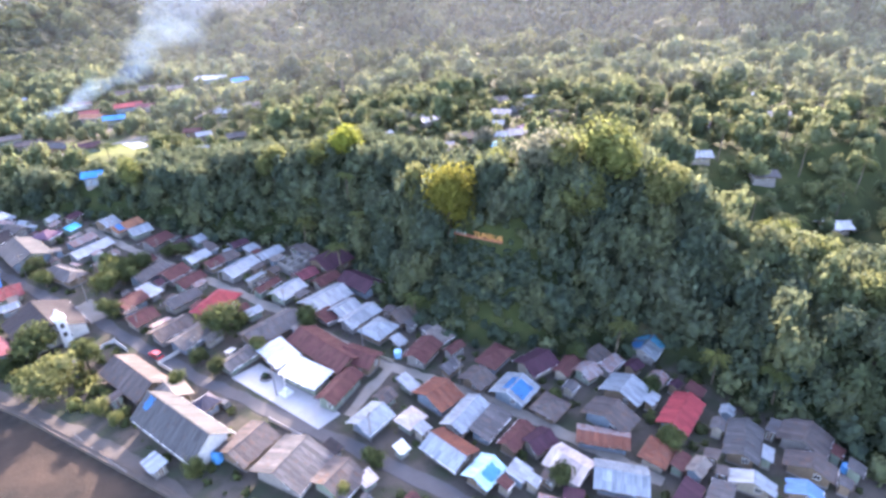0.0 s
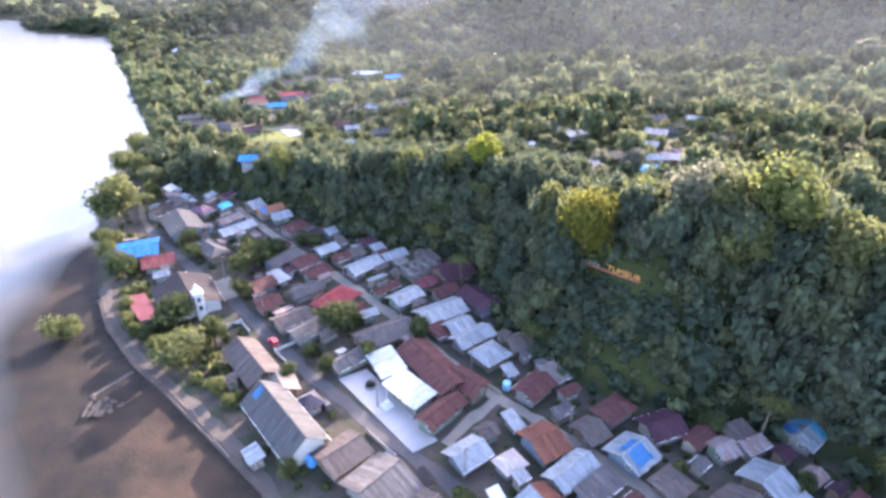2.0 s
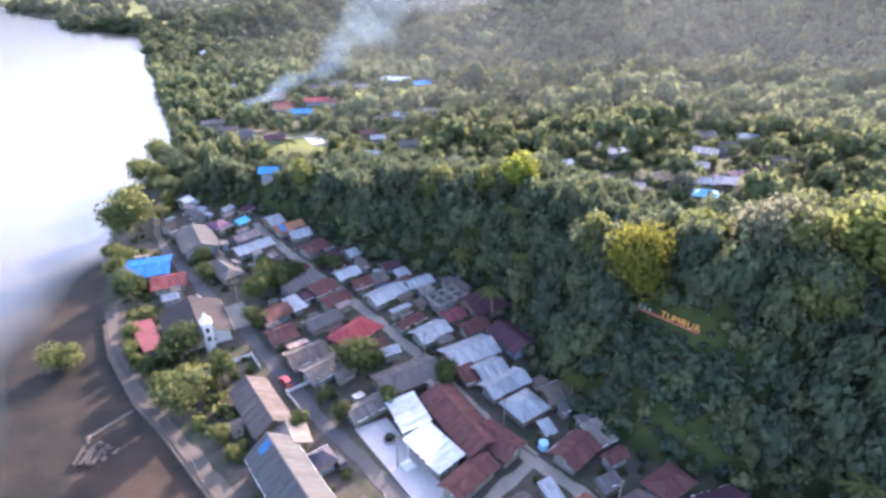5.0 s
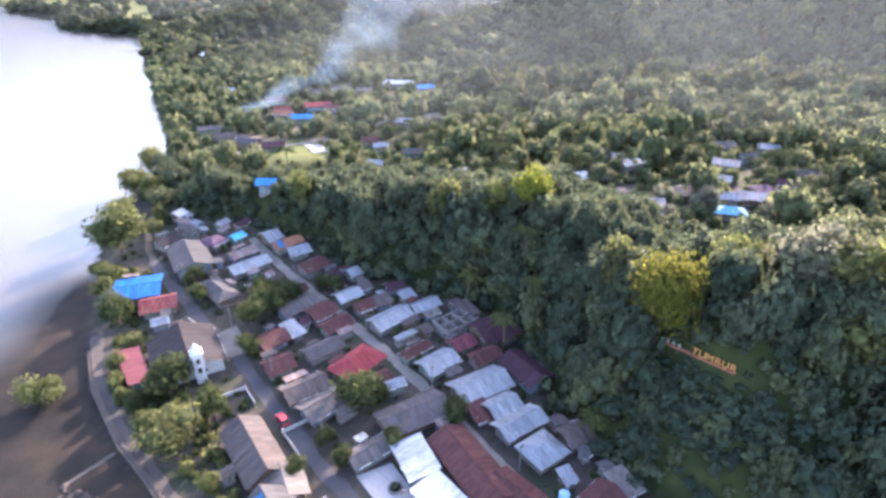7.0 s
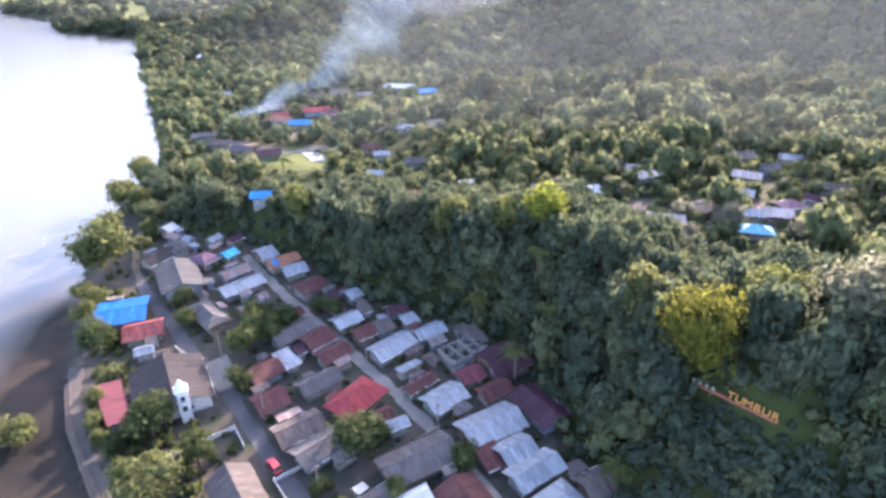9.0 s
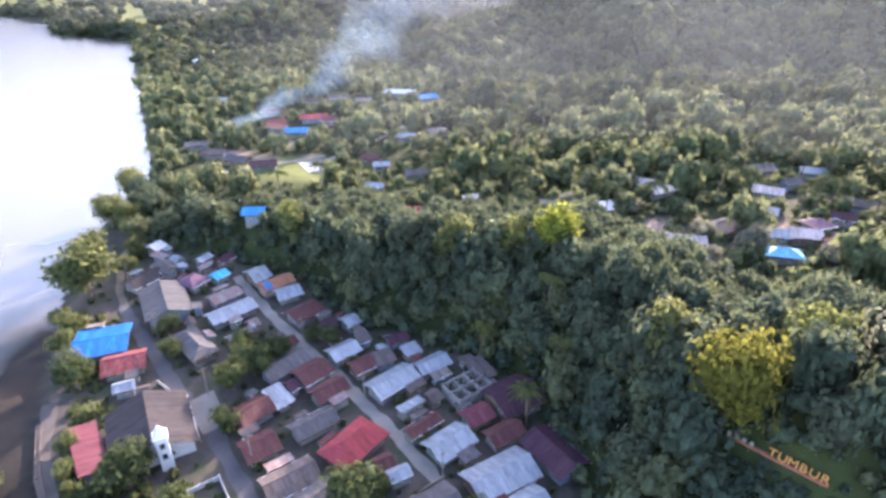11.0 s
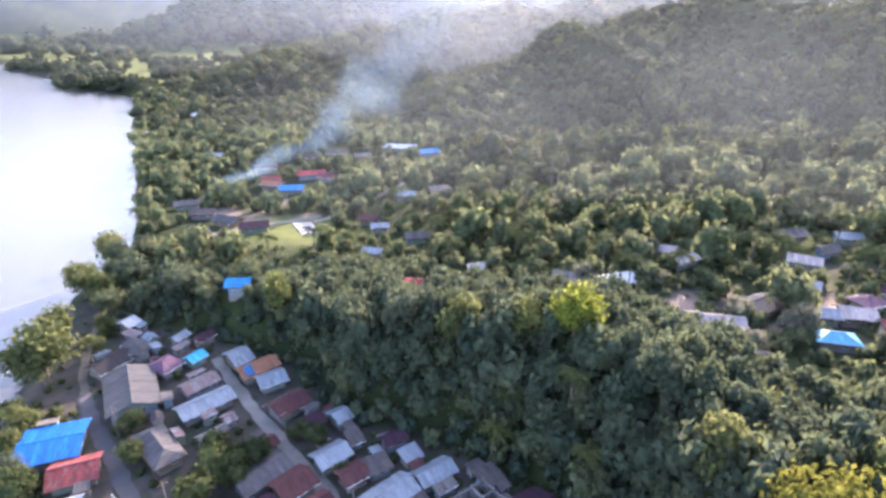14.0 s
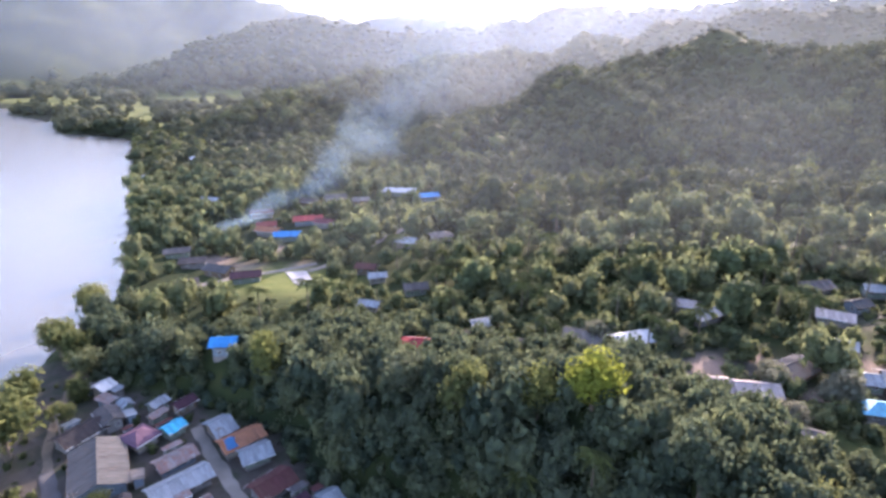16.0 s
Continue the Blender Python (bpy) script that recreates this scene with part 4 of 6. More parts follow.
def tarpaulin(at, u0, u1, v0, v1, mat, label, seed):
    """A crumpled sheet spread over part of a roof, held down by a few stones; u runs along the ridge, v across it."""
    m, a, b, eave, rise = ROOF_FORM[at]
    rng = random.Random(seed)
    top = tagged(new("tarpaulin"), label, "tarpaulin")
    top.matrix_basis = m
    bm = bmesh.new()
    n = 9
    grid = []
    for i in range(n):
        row = []
        for j in range(n):
            u, v = u0 + (u1 - u0) * i / (n - 1), v0 + (v1 - v0) * j / (n - 1)
            if i in (0, n - 1) or j in (0, n - 1):
                u, v = u + rng.uniform(-0.22, 0.22), v + rng.uniform(-0.22, 0.22)
            row.append(bm.verts.new((u, v, eave + rise * (1 - abs(v) / b) + 0.09 + rng.uniform(0, 0.07))))
        grid.append(row)
    for i in range(n - 1):
        for j in range(n - 1):
            bm.faces.new((grid[i][j], grid[i + 1][j], grid[i + 1][j + 1], grid[i][j + 1]))
    bmesh.ops.solidify(bm, geom=list(bm.faces), thickness=0.02)
    part("sheet", bm, mat, top)
    for i, j in ((1, 1), (1, n - 2), (n - 2, 1), (n - 2, n - 2)):
        bm = bmesh.new()
        bmesh.ops.create_icosphere(bm, subdivisions=1, radius=0.13, matrix=Matrix.Translation(Vector((u0 + (u1 - u0) * i / (n - 1), v0 + (v1 - v0) * j / (n - 1), 0))))
        for v in bm.verts:
            v.co.z = v.co.z * 0.6 + eave + rise * (1 - abs(v0 + (v1 - v0) * j / (n - 1)) / b) + 0.22
        part("stone", bm, STONE, top)


TARP_BLUE = plain("blue_tarpaulin", (0.02, 0.24, 0.56), 0.5, scale=1.2, spread=0.35, dirt=(0.10, 0.30, 0.50))
TARP_CYAN = plain("cyan_tarpaulin_sheet", (0.05, 0.38, 0.58), 0.5, scale=1.2, spread=0.25, dirt=(0.14, 0.40, 0.52))
tarpaulin((39.6, 79.2), -2.2, 1.9, -3.2, 1.6, TARP_BLUE, "crumpled blue tarpaulin spread over a zinc roof", 1)
tarpaulin((72.8, 82.0), 1.0, 3.3, -3.0, 2.6, TARP_CYAN, "bright cyan tarpaulin over the end of a zinc roof", 2)
tarpaulin((72.8, 82.0), -2.6, 0.2, 0.6, 3.0, TARP_BLUE, "faded blue tarpaulin on a zinc roof", 3)
tarpaulin((-23.7, 89.3), 6.6, 8.4, 0.3, 2.2, TARP_BLUE, "small blue tarpaulin patching the church roof", 4)
tarpaulin((26.2, 62.2), -1.4, 1.6, -2.4, -0.4, TARP_CYAN, "turquoise tarpaulin on a pale roof", 5)
tarpaulin((-48.0, 188.4), -3.8, -1.6, -2.6, 0.4, TARP_BLUE, "faded blue tarpaulin on a rusty roof", 6)
bm = slab(bmesh.new(), [(x, y, ground_at(x, y) + 0.16) for x, y in ((-2.7, 82.4), (-4.3, 84.0), (-11.2, 77.0), (-9.6, 75.2))], 0.3)
tagged(link("terrace", bm, PAVING), "pale concrete terrace between houses", "terrace", kind="structure")


# houses of the valley behind the hill, and of the far settlement on the lake
house(-9.8, 206.5, 9.6, 6.5, 172, "hip", "red", 2.5)
house(0.7, 214.0, 8.5, 6.0, 12, "gable", "brown", 2.5)
house(6.9, 222.5, 7.5, 5.5, 20, "gable", "zinc", 2.5)
house(15.2, 205.5, 15.5, 6.5, 4, "gable", "grey", 2.5)
house(30.7, 208.0, 10.5, 8.0, 160, "gable", "fibre", 2.7)
house(40.8, 204.6, 10.0, 6.5, 18, "gable", "white", 2.7)
house(62.5, 214.5, 9.5, 5.5, 25, "gable", "zinc", 2.5)
house(36.5, 177.5, 9.0, 6.0, 100, "gable", "plum", 3.2, base=WALLS[1])
house(49.7, 182.5, 8.0, 6.0, 172, "gable", "shell", 2.5)
house(57.4, 180.5, 8.5, 6.0, 170, "gable", "shell", 2.5)
house(68.5, 187.5, 12.0, 7.0, 28, "gable", "grey", 2.5)
house(51.5, 162.0, 7.5, 6.0, 40, "gable", "slate", 3.0, base=WALLS[1])
house(83.3, 196.1, 7.7, 5.5, 150, "gable", "zinc", 2.5)
house(92.1, 210.3, 8.4, 5.5, 150, "gable", "shell", 2.5)
house(97.9, 228.4, 10.0, 6.5, 10, "gable", "grey", 2.5)
house(80.2, 182.2, 6.0, 5.5, 165, "gable", "zinc", 2.5)
house(86.2, 181.6, 7.5, 6.5, 165, "gable", "shell", 2.5)
house(92.4, 186.6, 7.0, 6.0, 20, "hip", "purple", 2.5)
house(95.0, 178.0, 8.0, 6.0, 160, "gable", "purple", 2.5)
house(90.0, 175.8, 5.0, 4.0, 160, "gable", "redworn", 2.8)
house(101.5, 190.6, 6.0, 5.0, 150, "gable", "plum", 2.5)
house(201.0, 194.2, 8.5, 6.0, 160, "gable", "white", 2.5)
house(157.1, 162.7, 8.5, 6.0, 160, "gable", "purple", 2.5)
house(184.6, 162.4, 8.5, 6.0, 160, "gable", "shell", 2.5)
house(126.7, 136.5, 8.5, 6.0, 160, "gable", "zinc", 2.5)
house(151.2, 104.9, 8.5, 6.0, 160, "gable", "white", 2.5)
house(134.2, 102.5, 8.5, 6.0, 160, "gable", "terra", 2.5)
house(142.3, 125.2, 8.5, 6.0, 160, "gable", "grey", 2.5)
house(59.5, 221.8, 9.0, 5.0, 160, "gable", "shell", 2.5)
house(57.6, 164.0, 5.5, 5.0, 150, "gable", "grey", 2.5)
house(-26.7, 246.5, 7.0, 5.0, 165, "gable", "zinc", 2.5)
house(76.2, 172.4, 8.4, 5.6, 165, "hip", "cyan2", 2.5)
house(102.0, 216.6, 6.2, 5.0, 15, "gable", "slate", 2.5)
house(113.5, 225.7, 7.7, 5.5, 170, "gable", "zinc", 2.5)
house(112.0, 200.0, 9.0, 6.0, 150, "gable", "brown", 2.5)
house(-76.5, 336.0, 12.5, 7.5, 8, "gable", "blue3", 3.0)
house(-90.5, 352.0, 10.0, 7.0, 12, "gable", "redworn", 3.0)
house(-62.0, 352.0, 10.0, 7.0, 165, "gable", "pink", 3.0)
house(-50.0, 395.0, 10.0, 7.0, 10, "gable", "fibre", 3.0)
house(-72.0, 360.0, 15.0, 8.0, 12, "gable", "red", 3.0)
house(-87.5, 344.0, 12.0, 7.0, 165, "gable", "orange", 3.0)
house(-77.6, 282.0, 11.5, 7.0, 15, "gable", "plum", 3.0)
house(-91.5, 292.0, 12.0, 7.5, 160, "gable", "slate", 3.0)
house(-105.5, 301.0, 11.0, 7.0, 12, "gable", "brown", 3.0)
house(-117.5, 313.0, 11.0, 6.5, 20, "gable", "grey", 3.0)
house(-98.0, 276.5, 9.0, 6.0, 30, "gable", "brown", 3.0)
house(-30.2, 413.0, 22.0, 8.0, 170, "gable", "white", 3.2)
house(-12.8, 405.0, 14.0, 8.0, 16, "gable", "blue3", 3.2)
house(-19.3, 315.5, 9.5, 7.0, 160, "gable", "zinc", 3.0)
house(-4.7, 317.5, 10.0, 7.5, 15, "hip", "fibre", 3.0)
house(-27.6, 275.5, 7.2, 5.5, 10, "gable", "zinc", 3.0)
house(-33.0, 288.0, 8.8, 6.0, 165, "gable", "maroon", 3.0)
house(-210.0, 553.0, 15.0, 8.0, 120, "gable", "white", 3.0)
house(-141.3, 410.0, 11.6, 7.0, 170, "gable", "zinc", 3.0)
house(-214.0, 480.0, 9.0, 6.0, 150, "gable", "white", 3.0)
house(-66.0, 404.0, 13.0, 7.5, 10, "gable", "grey", 3.0)
house(-79.0, 397.0, 13.0, 7.0, 165, "gable", "brown", 3.0)
house(-99.0, 372.0, 12.0, 7.0, 15, "gable", "maroon", 3.0)
house(-13.0, 259.0, 8.5, 6.0, 10, "gable", "grey", 3.0)
house(-60.0, 214.6, 7.0, 6.0, 5, "gable", "blue3", 3.6, base=WALLS[3], ground=10.7)

# ---- trees ----
def icosphere(level):
    bm = bmesh.new()
    bmesh.ops.create_icosphere(bm, subdivisions=level, radius=1.0)
    bmesh.ops.triangulate(bm, faces=bm.faces)
    v, t = np.array([p.co for p in bm.verts]), np.array([[p.index for p in f.verts] for f in bm.faces])
    bm.free()
    return v, t


BALL_1 = icosphere(1)


def crown(seed, lobes, cards, size, ball=BALL_1, core=0.80, flat=0.8, up=0.25, ragged=0.42):
    """A crown about one metre in radius, its foot at z = 0: lumpy cores and a skin of small leaf clumps standing out of them."""
    rng = np.random.default_rng(seed)
    verts, tris, n = [], [], 0
    centre = rng.normal(size=(lobes, 3))
    centre *= (0.58 * rng.random((lobes, 1)) ** 0.4) / np.linalg.norm(centre, axis=1, keepdims=True)
    centre[:, 2] = centre[:, 2] * flat + 0.25 + flat * 0.4
    centre[0] = (0, 0, 0.45 * flat + 0.3)
    radius = rng.uniform(0.30, 0.52, lobes) * (1.25 if lobes < 4 else 1)
    for c, r in zip(centre, radius):
        wobble = 1 + 0.22 * np.sin(ball[0] @ rng.normal(size=3) * 5 + rng.random() * 6) + 0.1 * rng.normal(size=len(ball[0]))
        verts.append(c + ball[0] * (r * core * wobble)[:, None] * (1, 1, 0.85))
        tris.append(ball[1] + n)
        n += len(ball[0])
    if cards:
        which = rng.integers(0, lobes, cards)
        out = rng.normal(size=(cards, 3))
        out[:, 2] = out[:, 2] * 0.8 + up
        out /= np.linalg.norm(out, axis=1, keepdims=True)
        at = centre[which] + out * (radius[which] * rng.uniform(0.75, 1.22, cards))[:, None]
        normal = out + ragged * rng.normal(size=(cards, 3))
        normal /= np.linalg.norm(normal, axis=1, keepdims=True)
        side = np.cross(normal, rng.normal(size=(cards, 3)))
        side /= np.linalg.norm(side, axis=1, keepdims=True)
        other = np.cross(normal, side)
        s = (size * rng.uniform(0.6, 1.5, cards))[:, None]
        droop = normal * s * 0.35
        corners = np.stack([at - side * s, at - other * s * 0.55 + droop, at + side * s * 0.9, at + other * s * 0.6 + droop * 0.6], 1).reshape(-1, 3)
        i = n + 4 * np.arange(cards)
        verts.append(corners)
        tris += [np.stack([i, i + 1, i + 2], 1), np.stack([i, i + 2, i + 3], 1)]
    return np.concatenate(verts), np.concatenate(tris)


def palm_head(seed, fronds=13):
    """Fronds of a coconut palm about one metre long, round the origin."""
    rng = np.random.default_rng(seed)
    verts, tris, n = [], [], 0
    for k in range(fronds):
        turn, lift = 2 * math.pi * k / fronds + rng.normal() * 0.15, rng.uniform(-0.1, 0.85)
        c, s = math.cos(turn), math.sin(turn)
        for j in range(9):
            u = (j + 1) / 9
            out, z = u * math.cos(lift * (1 - 0.3 * u)), u * math.sin(lift) - 0.75 * u * u
            for sgn in (-1, 1):
                w = 0.20 * math.sin(math.pi * min(1, u * 0.9 + 0.1)) + 0.03
                a = np.array([[out - 0.07, 0, z + 0.03], [out + 0.06, 0, z], [out + 0.10, sgn * w, z - w * 0.7]])
                verts.append(np.stack([a[:, 0] * c - a[:, 1] * s, a[:, 0] * s + a[:, 1] * c, a[:, 2]], 1))
                tris.append(np.array([[n, n + 1, n + 2]]))
                n += 3
    return np.concatenate(verts), np.concatenate(tris)


def plant(name, label, kinds, places, mat):
    """Many trees as one piece of woodland. places: rows of x, y, ground, radius, height of crown, lift, tint."""
    rng = np.random.default_rng(len(places))
    verts, tris, tints, n = [], [], [], 0
    for x, y, z, r, tall, lift, tint in places:
        v, t = kinds[rng.integers(len(kinds))]
        a = rng.random() * 6.283
        c, s = math.cos(a), math.sin(a)
        lean = rng.normal(size=2) * 0.06
        w = np.stack([(v[:, 0] * c - v[:, 1] * s) * r + x + lean[0] * v[:, 2] * tall, (v[:, 0] * s + v[:, 1] * c) * r + y + lean[1] * v[:, 2] * tall, v[:, 2] * tall + z + lift], 1)
        verts.append(w)
        tris.append(t + n)
        tints.append(np.full(len(v), tint))
        n += len(v)
    me = array_mesh(name, np.concatenate(verts), np.concatenate(tris), mat, np.concatenate(tints), smooth=True)
    return tagged(new(name, me), label, "woodland", kind="stuff")


CANOPY = [(95, 80, 28), (90, 88, 31), (86, 94, 36), (81, 102, 41), (75, 109, 44), (64, 119, 42), (54, 127, 37), (45, 135, 31), (40, 143, 32), (34, 154, 34), (31, 160, 32.5),
          (28, 164, 33), (22, 173, 33), (15, 178, 27.5), (6, 183, 27), (-4, 189, 26.5), (-15, 195, 25), (-26, 200, 22.5), (-38, 205, 22), (-50, 210, 18), (-60, 215, 15)]


def canopy_top(x, y):
    """How high the tree tops reach along the crest: level on it, rising with the slope's depth in front, falling behind."""
    x, y = np.asarray(x, float), np.asarray(y, float)
    best, top = np.full(x.shape, 1e9), np.full(x.shape, 99.0)
    for (ax, ay, az), (bx, by, bz) in zip(CANOPY, CANOPY[1:]):
        ux, uy = bx - ax, by - ay
        k = np.clip(((x - ax) * ux + (y - ay) * uy) / (ux * ux + uy * uy), 0, 1)
        d = np.hypot(x - ax - k * ux, y - ay - k * uy)
        behind = ux * (y - ay) - uy * (x - ax) < 0
        near = d < best
        top = np.where(near, az + k * (bz - az) + np.where(behind, -0.17, 0.30) * d, top)
        best = np.where(near, d, best)
    return np.where(best < 34, top + 1.6 * rolling(x, y, 4.3), 99.0)


CLEAR = []          # circles kept free of forest: x, y, radius
GARDENS = [(-92, 338, 15), (-76, 346, 14), (-84, 325, 12)]        # places where only small trees grow


def scatter(x0, x1, y0, y1, step, seed):
    """Jittered points of a grid, as arrays."""
    rng = np.random.default_rng(seed)
    X, Y = np.meshgrid(np.arange(x0, x1, step), np.arange(y0, y1, step))
    X, Y = X.ravel() + rng.uniform(-0.48, 0.48, X.size) * step, Y.ravel() + rng.uniform(-0.48, 0.48, X.size) * step
    return X, Y, rng


def clear_of(x, y, margin=0.0, circles=CLEAR):
    ok = np.ones(x.shape, bool)
    for cx, cy, r in circles:
        ok &= np.hypot(x - cx, y - cy) > r + margin
    return ok


for ob in list(bpy.data.objects):
    if ob.get("category") == "house":
        x, y, _ = ob.matrix_basis.translation
        if line_distance(np.array([x]), np.array([y]), HILL_FOOT)[0] > 0:
            CLEAR.append((x, y, 3.4 if y < 250 else 6.5))
            GARDENS.append((x * 0.985, y - 9.0, 8.5 if y < 250 else 14.0))
            # the way from each roof towards the village side stays low
            CLEAR.append((x * 0.985, y - 6.5, 1.2 if y < 250 else 5.0))
CLEAR += BARE_SOIL + [(-74.5, 327, 7.0), (-73, 319, 4.0), (-12.5, 394, 7.0), (-60, 351, 6.0), (-88, 343, 5.0)]
CLEAR += [(40, 118.5, 2.0), (47, 114, 3.2), (51, 110.8, 3.0), (49, 110, 2.5), (44, 117, 2.5), (52, 196, 7), (83, 86, 2.5), (-61, 213, 4.5), (-59.5, 208.5, 4.0), (62, 82, 4)]
CLEAR += [(-60, 284, 9), (-50, 300, 5), (-42, 311, 5), (-57, 267, 7), (-66, 271, 8), (-75, 279, 8), (-50, 272, 6)]

CLEAR += [(-60, 259, 6), (-70, 263, 6), (-50, 263, 5), (-80, 270, 5)]
CLEAR += [(-9.4, 199, 4.0), (-9, 192, 2.0), (75, 168, 4), (73, 163, 2.5)]
CLEAR += [(42.5, 116, 2.8), (45, 113.5, 2.8), (47.5, 111, 2.8), (49.5, 109, 2.8), (40.5, 118, 2.6)]
LOW_ONLY = [(41, 113, 4.5), (43, 110.5, 5.0), (48.5, 105.5, 5.0), (38.5, 114, 4.5), (53, 105, 3.5), (44, 104, 4.5), (40, 107, 3.5)]   # nothing tall here


NEAR_KINDS = [crown(s, 9, 330, 0.13, core=0.70, ragged=0.5) for s in range(9)]
LOW_KINDS = [crown(90 + s, 3, 26, 0.24, core=0.85) for s in range(5)]
BUSH_KINDS = [crown(80 + s, 3, 44, 0.2, core=0.78) for s in range(6)]
MID_KINDS = [crown(20 + s, 6, 140, 0.145, core=0.85, ragged=0.42) for s in range(9)]
FAR_KINDS = [crown(40 + s, 3, 44, 0.19, core=0.9, ragged=0.4) for s in range(8)]
HILL_KINDS = [crown(70 + s, 2, 22, 0.24, core=0.95, ragged=0.35) for s in range(8)]
PALM_KINDS = [palm_head(s) for s in range(5)]


def palm_trees(places):
    plant("palm_crowns", "feathery crowns of coconut palms", PALM_KINDS, places, PALM)


def wood_rows(x, y, rng, r0, r1, slim, lift):
    z = land_height(x, y)
    r = (r0 + (r1 - r0) * rng.random(len(x)) ** 1.4) * (1 + 0.4 * (rng.random(len(x)) > 0.9)) * (1 + 0.22 * rolling(x + 40, y, 27))
    for hx, hy, reach in GARDENS:
        r = np.where(np.hypot(x - hx, y - hy) < reach, np.minimum(r, 3.0), r)
    # Tint bands imitate lit and dark relief; east of x 92, sunlight.
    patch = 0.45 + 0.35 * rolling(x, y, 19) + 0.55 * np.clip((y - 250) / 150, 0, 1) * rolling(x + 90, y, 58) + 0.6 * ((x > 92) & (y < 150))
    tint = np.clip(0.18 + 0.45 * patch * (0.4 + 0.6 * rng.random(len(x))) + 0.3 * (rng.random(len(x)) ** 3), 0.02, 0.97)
    tall, up = r * rng.uniform(slim * 0.8, slim * 1.25, len(x)), r * lift * rng.uniform(0.7, 1.3, len(x)) - 0.8
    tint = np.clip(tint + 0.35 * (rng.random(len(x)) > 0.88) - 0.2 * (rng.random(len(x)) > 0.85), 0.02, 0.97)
    fit = np.clip((canopy_top(x, y) - z - rng.uniform(-1.5, 2.5, len(x))) / (1.35 * tall + up), 0.42, 1.0)
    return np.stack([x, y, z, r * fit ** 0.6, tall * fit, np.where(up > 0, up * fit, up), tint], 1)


def off_buildings(x, y):
    """Whether places lie beside all roads and houses."""
    ok = np.ones(x.shape, bool)
    for line, half in ROAD_LINES:
        ok &= np.abs(line_distance(x, y, line)) > half
    for cx, cy, c, s, a, b in FOOTPRINTS:
        u, v = (x - cx) * c + (y - cy) * s, (y - cy) * c - (x - cx) * s
        ok &= ~((np.abs(u) < a + 0.3) & (np.abs(v) < b + 0.3))
    return ok


def build_woods():
    # the steep wooded slope and its crest
    x, y, rng = scatter(-125, 190, -40, 262, 3.8, 11)
    foot, shore = line_distance(x, y, HILL_FOOT), -line_distance(x, y, SHORE)
    crest = np.abs(line_distance(x, y, CREST))
    slope = (foot > 1.2) & (shore > 3) & ((crest < 26) | (foot < 34)) & (y < 236) & (x < 150) & clear_of(x, y) & clear_of(x, y, 0.0, LOW_ONLY)
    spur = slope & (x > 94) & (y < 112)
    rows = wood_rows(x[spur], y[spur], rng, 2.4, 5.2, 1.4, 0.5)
    # Lighter leaf colour than the slope's, put in for sun on the spur.
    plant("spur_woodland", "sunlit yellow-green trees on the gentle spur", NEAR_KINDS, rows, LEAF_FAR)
    slope &= ~spur
    rows = wood_rows(x[slope], y[slope], rng, 2.4, 5.0, 1.65, 0.4)
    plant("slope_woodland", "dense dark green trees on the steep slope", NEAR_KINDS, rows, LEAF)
    # undergrowth on the slope
    x2, y2, rng2 = scatter(-120, 130, -30, 240, 3.0, 17)
    f2, s2 = line_distance(x2, y2, HILL_FOOT), -line_distance(x2, y2, SHORE)
    low = (f2 > -3.5) & (f2 < 30) & (s2 > 2) & clear_of(x2, y2, -1.8) & (y2 < 225) & off_buildings(x2, y2) & (np.abs(line_distance(x2, y2, [(39.9, 119.5), (49.9, 109.6)])) > 4.6)
    rows = wood_rows(x2[low], y2[low], rng2, 1.7, 3.3, 1.25, 0.18)
    plant("undergrowth", "tangled green undergrowth below the trees", BUSH_KINDS, rows, LEAF)
    # creepers and low scrub below the letters
    x2, y2, rng2 = scatter(28, 62, 92, 126, 1.25, 19)
    off = line_distance(x2, y2, [(39.9, 119.5), (49.9, 109.6)])
    beside = (line_distance(x2, y2, HILL_FOOT) > 1) & (np.hypot(x2 - 45, y2 - 112) < 14) & off_buildings(x2, y2)
    scrub = beside & (off < -0.9) & (off > -9)
    rows = wood_rows(x2[scrub], y2[scrub], rng2, 0.9, 1.7, 0.75, 0.0)
    rows[:, 3] *= np.where(off[scrub] < -3, 1.6, 1.0)
    rows[:, 4] *= np.where(off[scrub] < -3, 2.0, 1.0)
    rows[:, 5] = -0.35
    plant("undergrowth", "low creepers and scrub below the hillside letters", BUSH_KINDS, rows, LEAF)
    thicket = beside & (off > 1.6) & (off < 6) & (rng2.random(len(x2)) < 0.35)
    plant("undergrowth", "thicket behind the hillside letters", BUSH_KINDS, wood_rows(x2[thicket], y2[thicket], rng2, 1.3, 2.4, 1.2, 0.0), LEAF)
    # hedges between the shore path and the gardens
    x2, y2, rng2 = scatter(-95, -20, 80, 175, 2.1, 29)
    inland = -line_distance(x2, y2, SHORE)
    hedge = (inland > 5.5) & (inland < 13) & off_buildings(x2, y2) & (rolling(x2, y2, 4) > -0.45)
    plant("shore_hedges", "yellow-green hedges and weeds along the shore path", BUSH_KINDS, wood_rows(x2[hedge], y2[hedge], rng2, 0.9, 1.9, 1.1, 0.0), LEAF_SHORE)
    # shrubs, banana plants and weeds between the houses
    x3, y3, rng3 = scatter(-105, 120, -90, 215, 2.9, 23)
    f3, s3 = line_distance(x3, y3, HILL_FOOT), -line_distance(x3, y3, SHORE)
    open_ground = (f3 < -1) & (s3 > 4) & (rng3.random(len(x3)) < 0.62)
    open_ground &= off_buildings(x3, y3)
    rows = wood_rows(x3[open_ground], y3[open_ground], rng3, 0.6, 1.6, 1.2, 0.1)
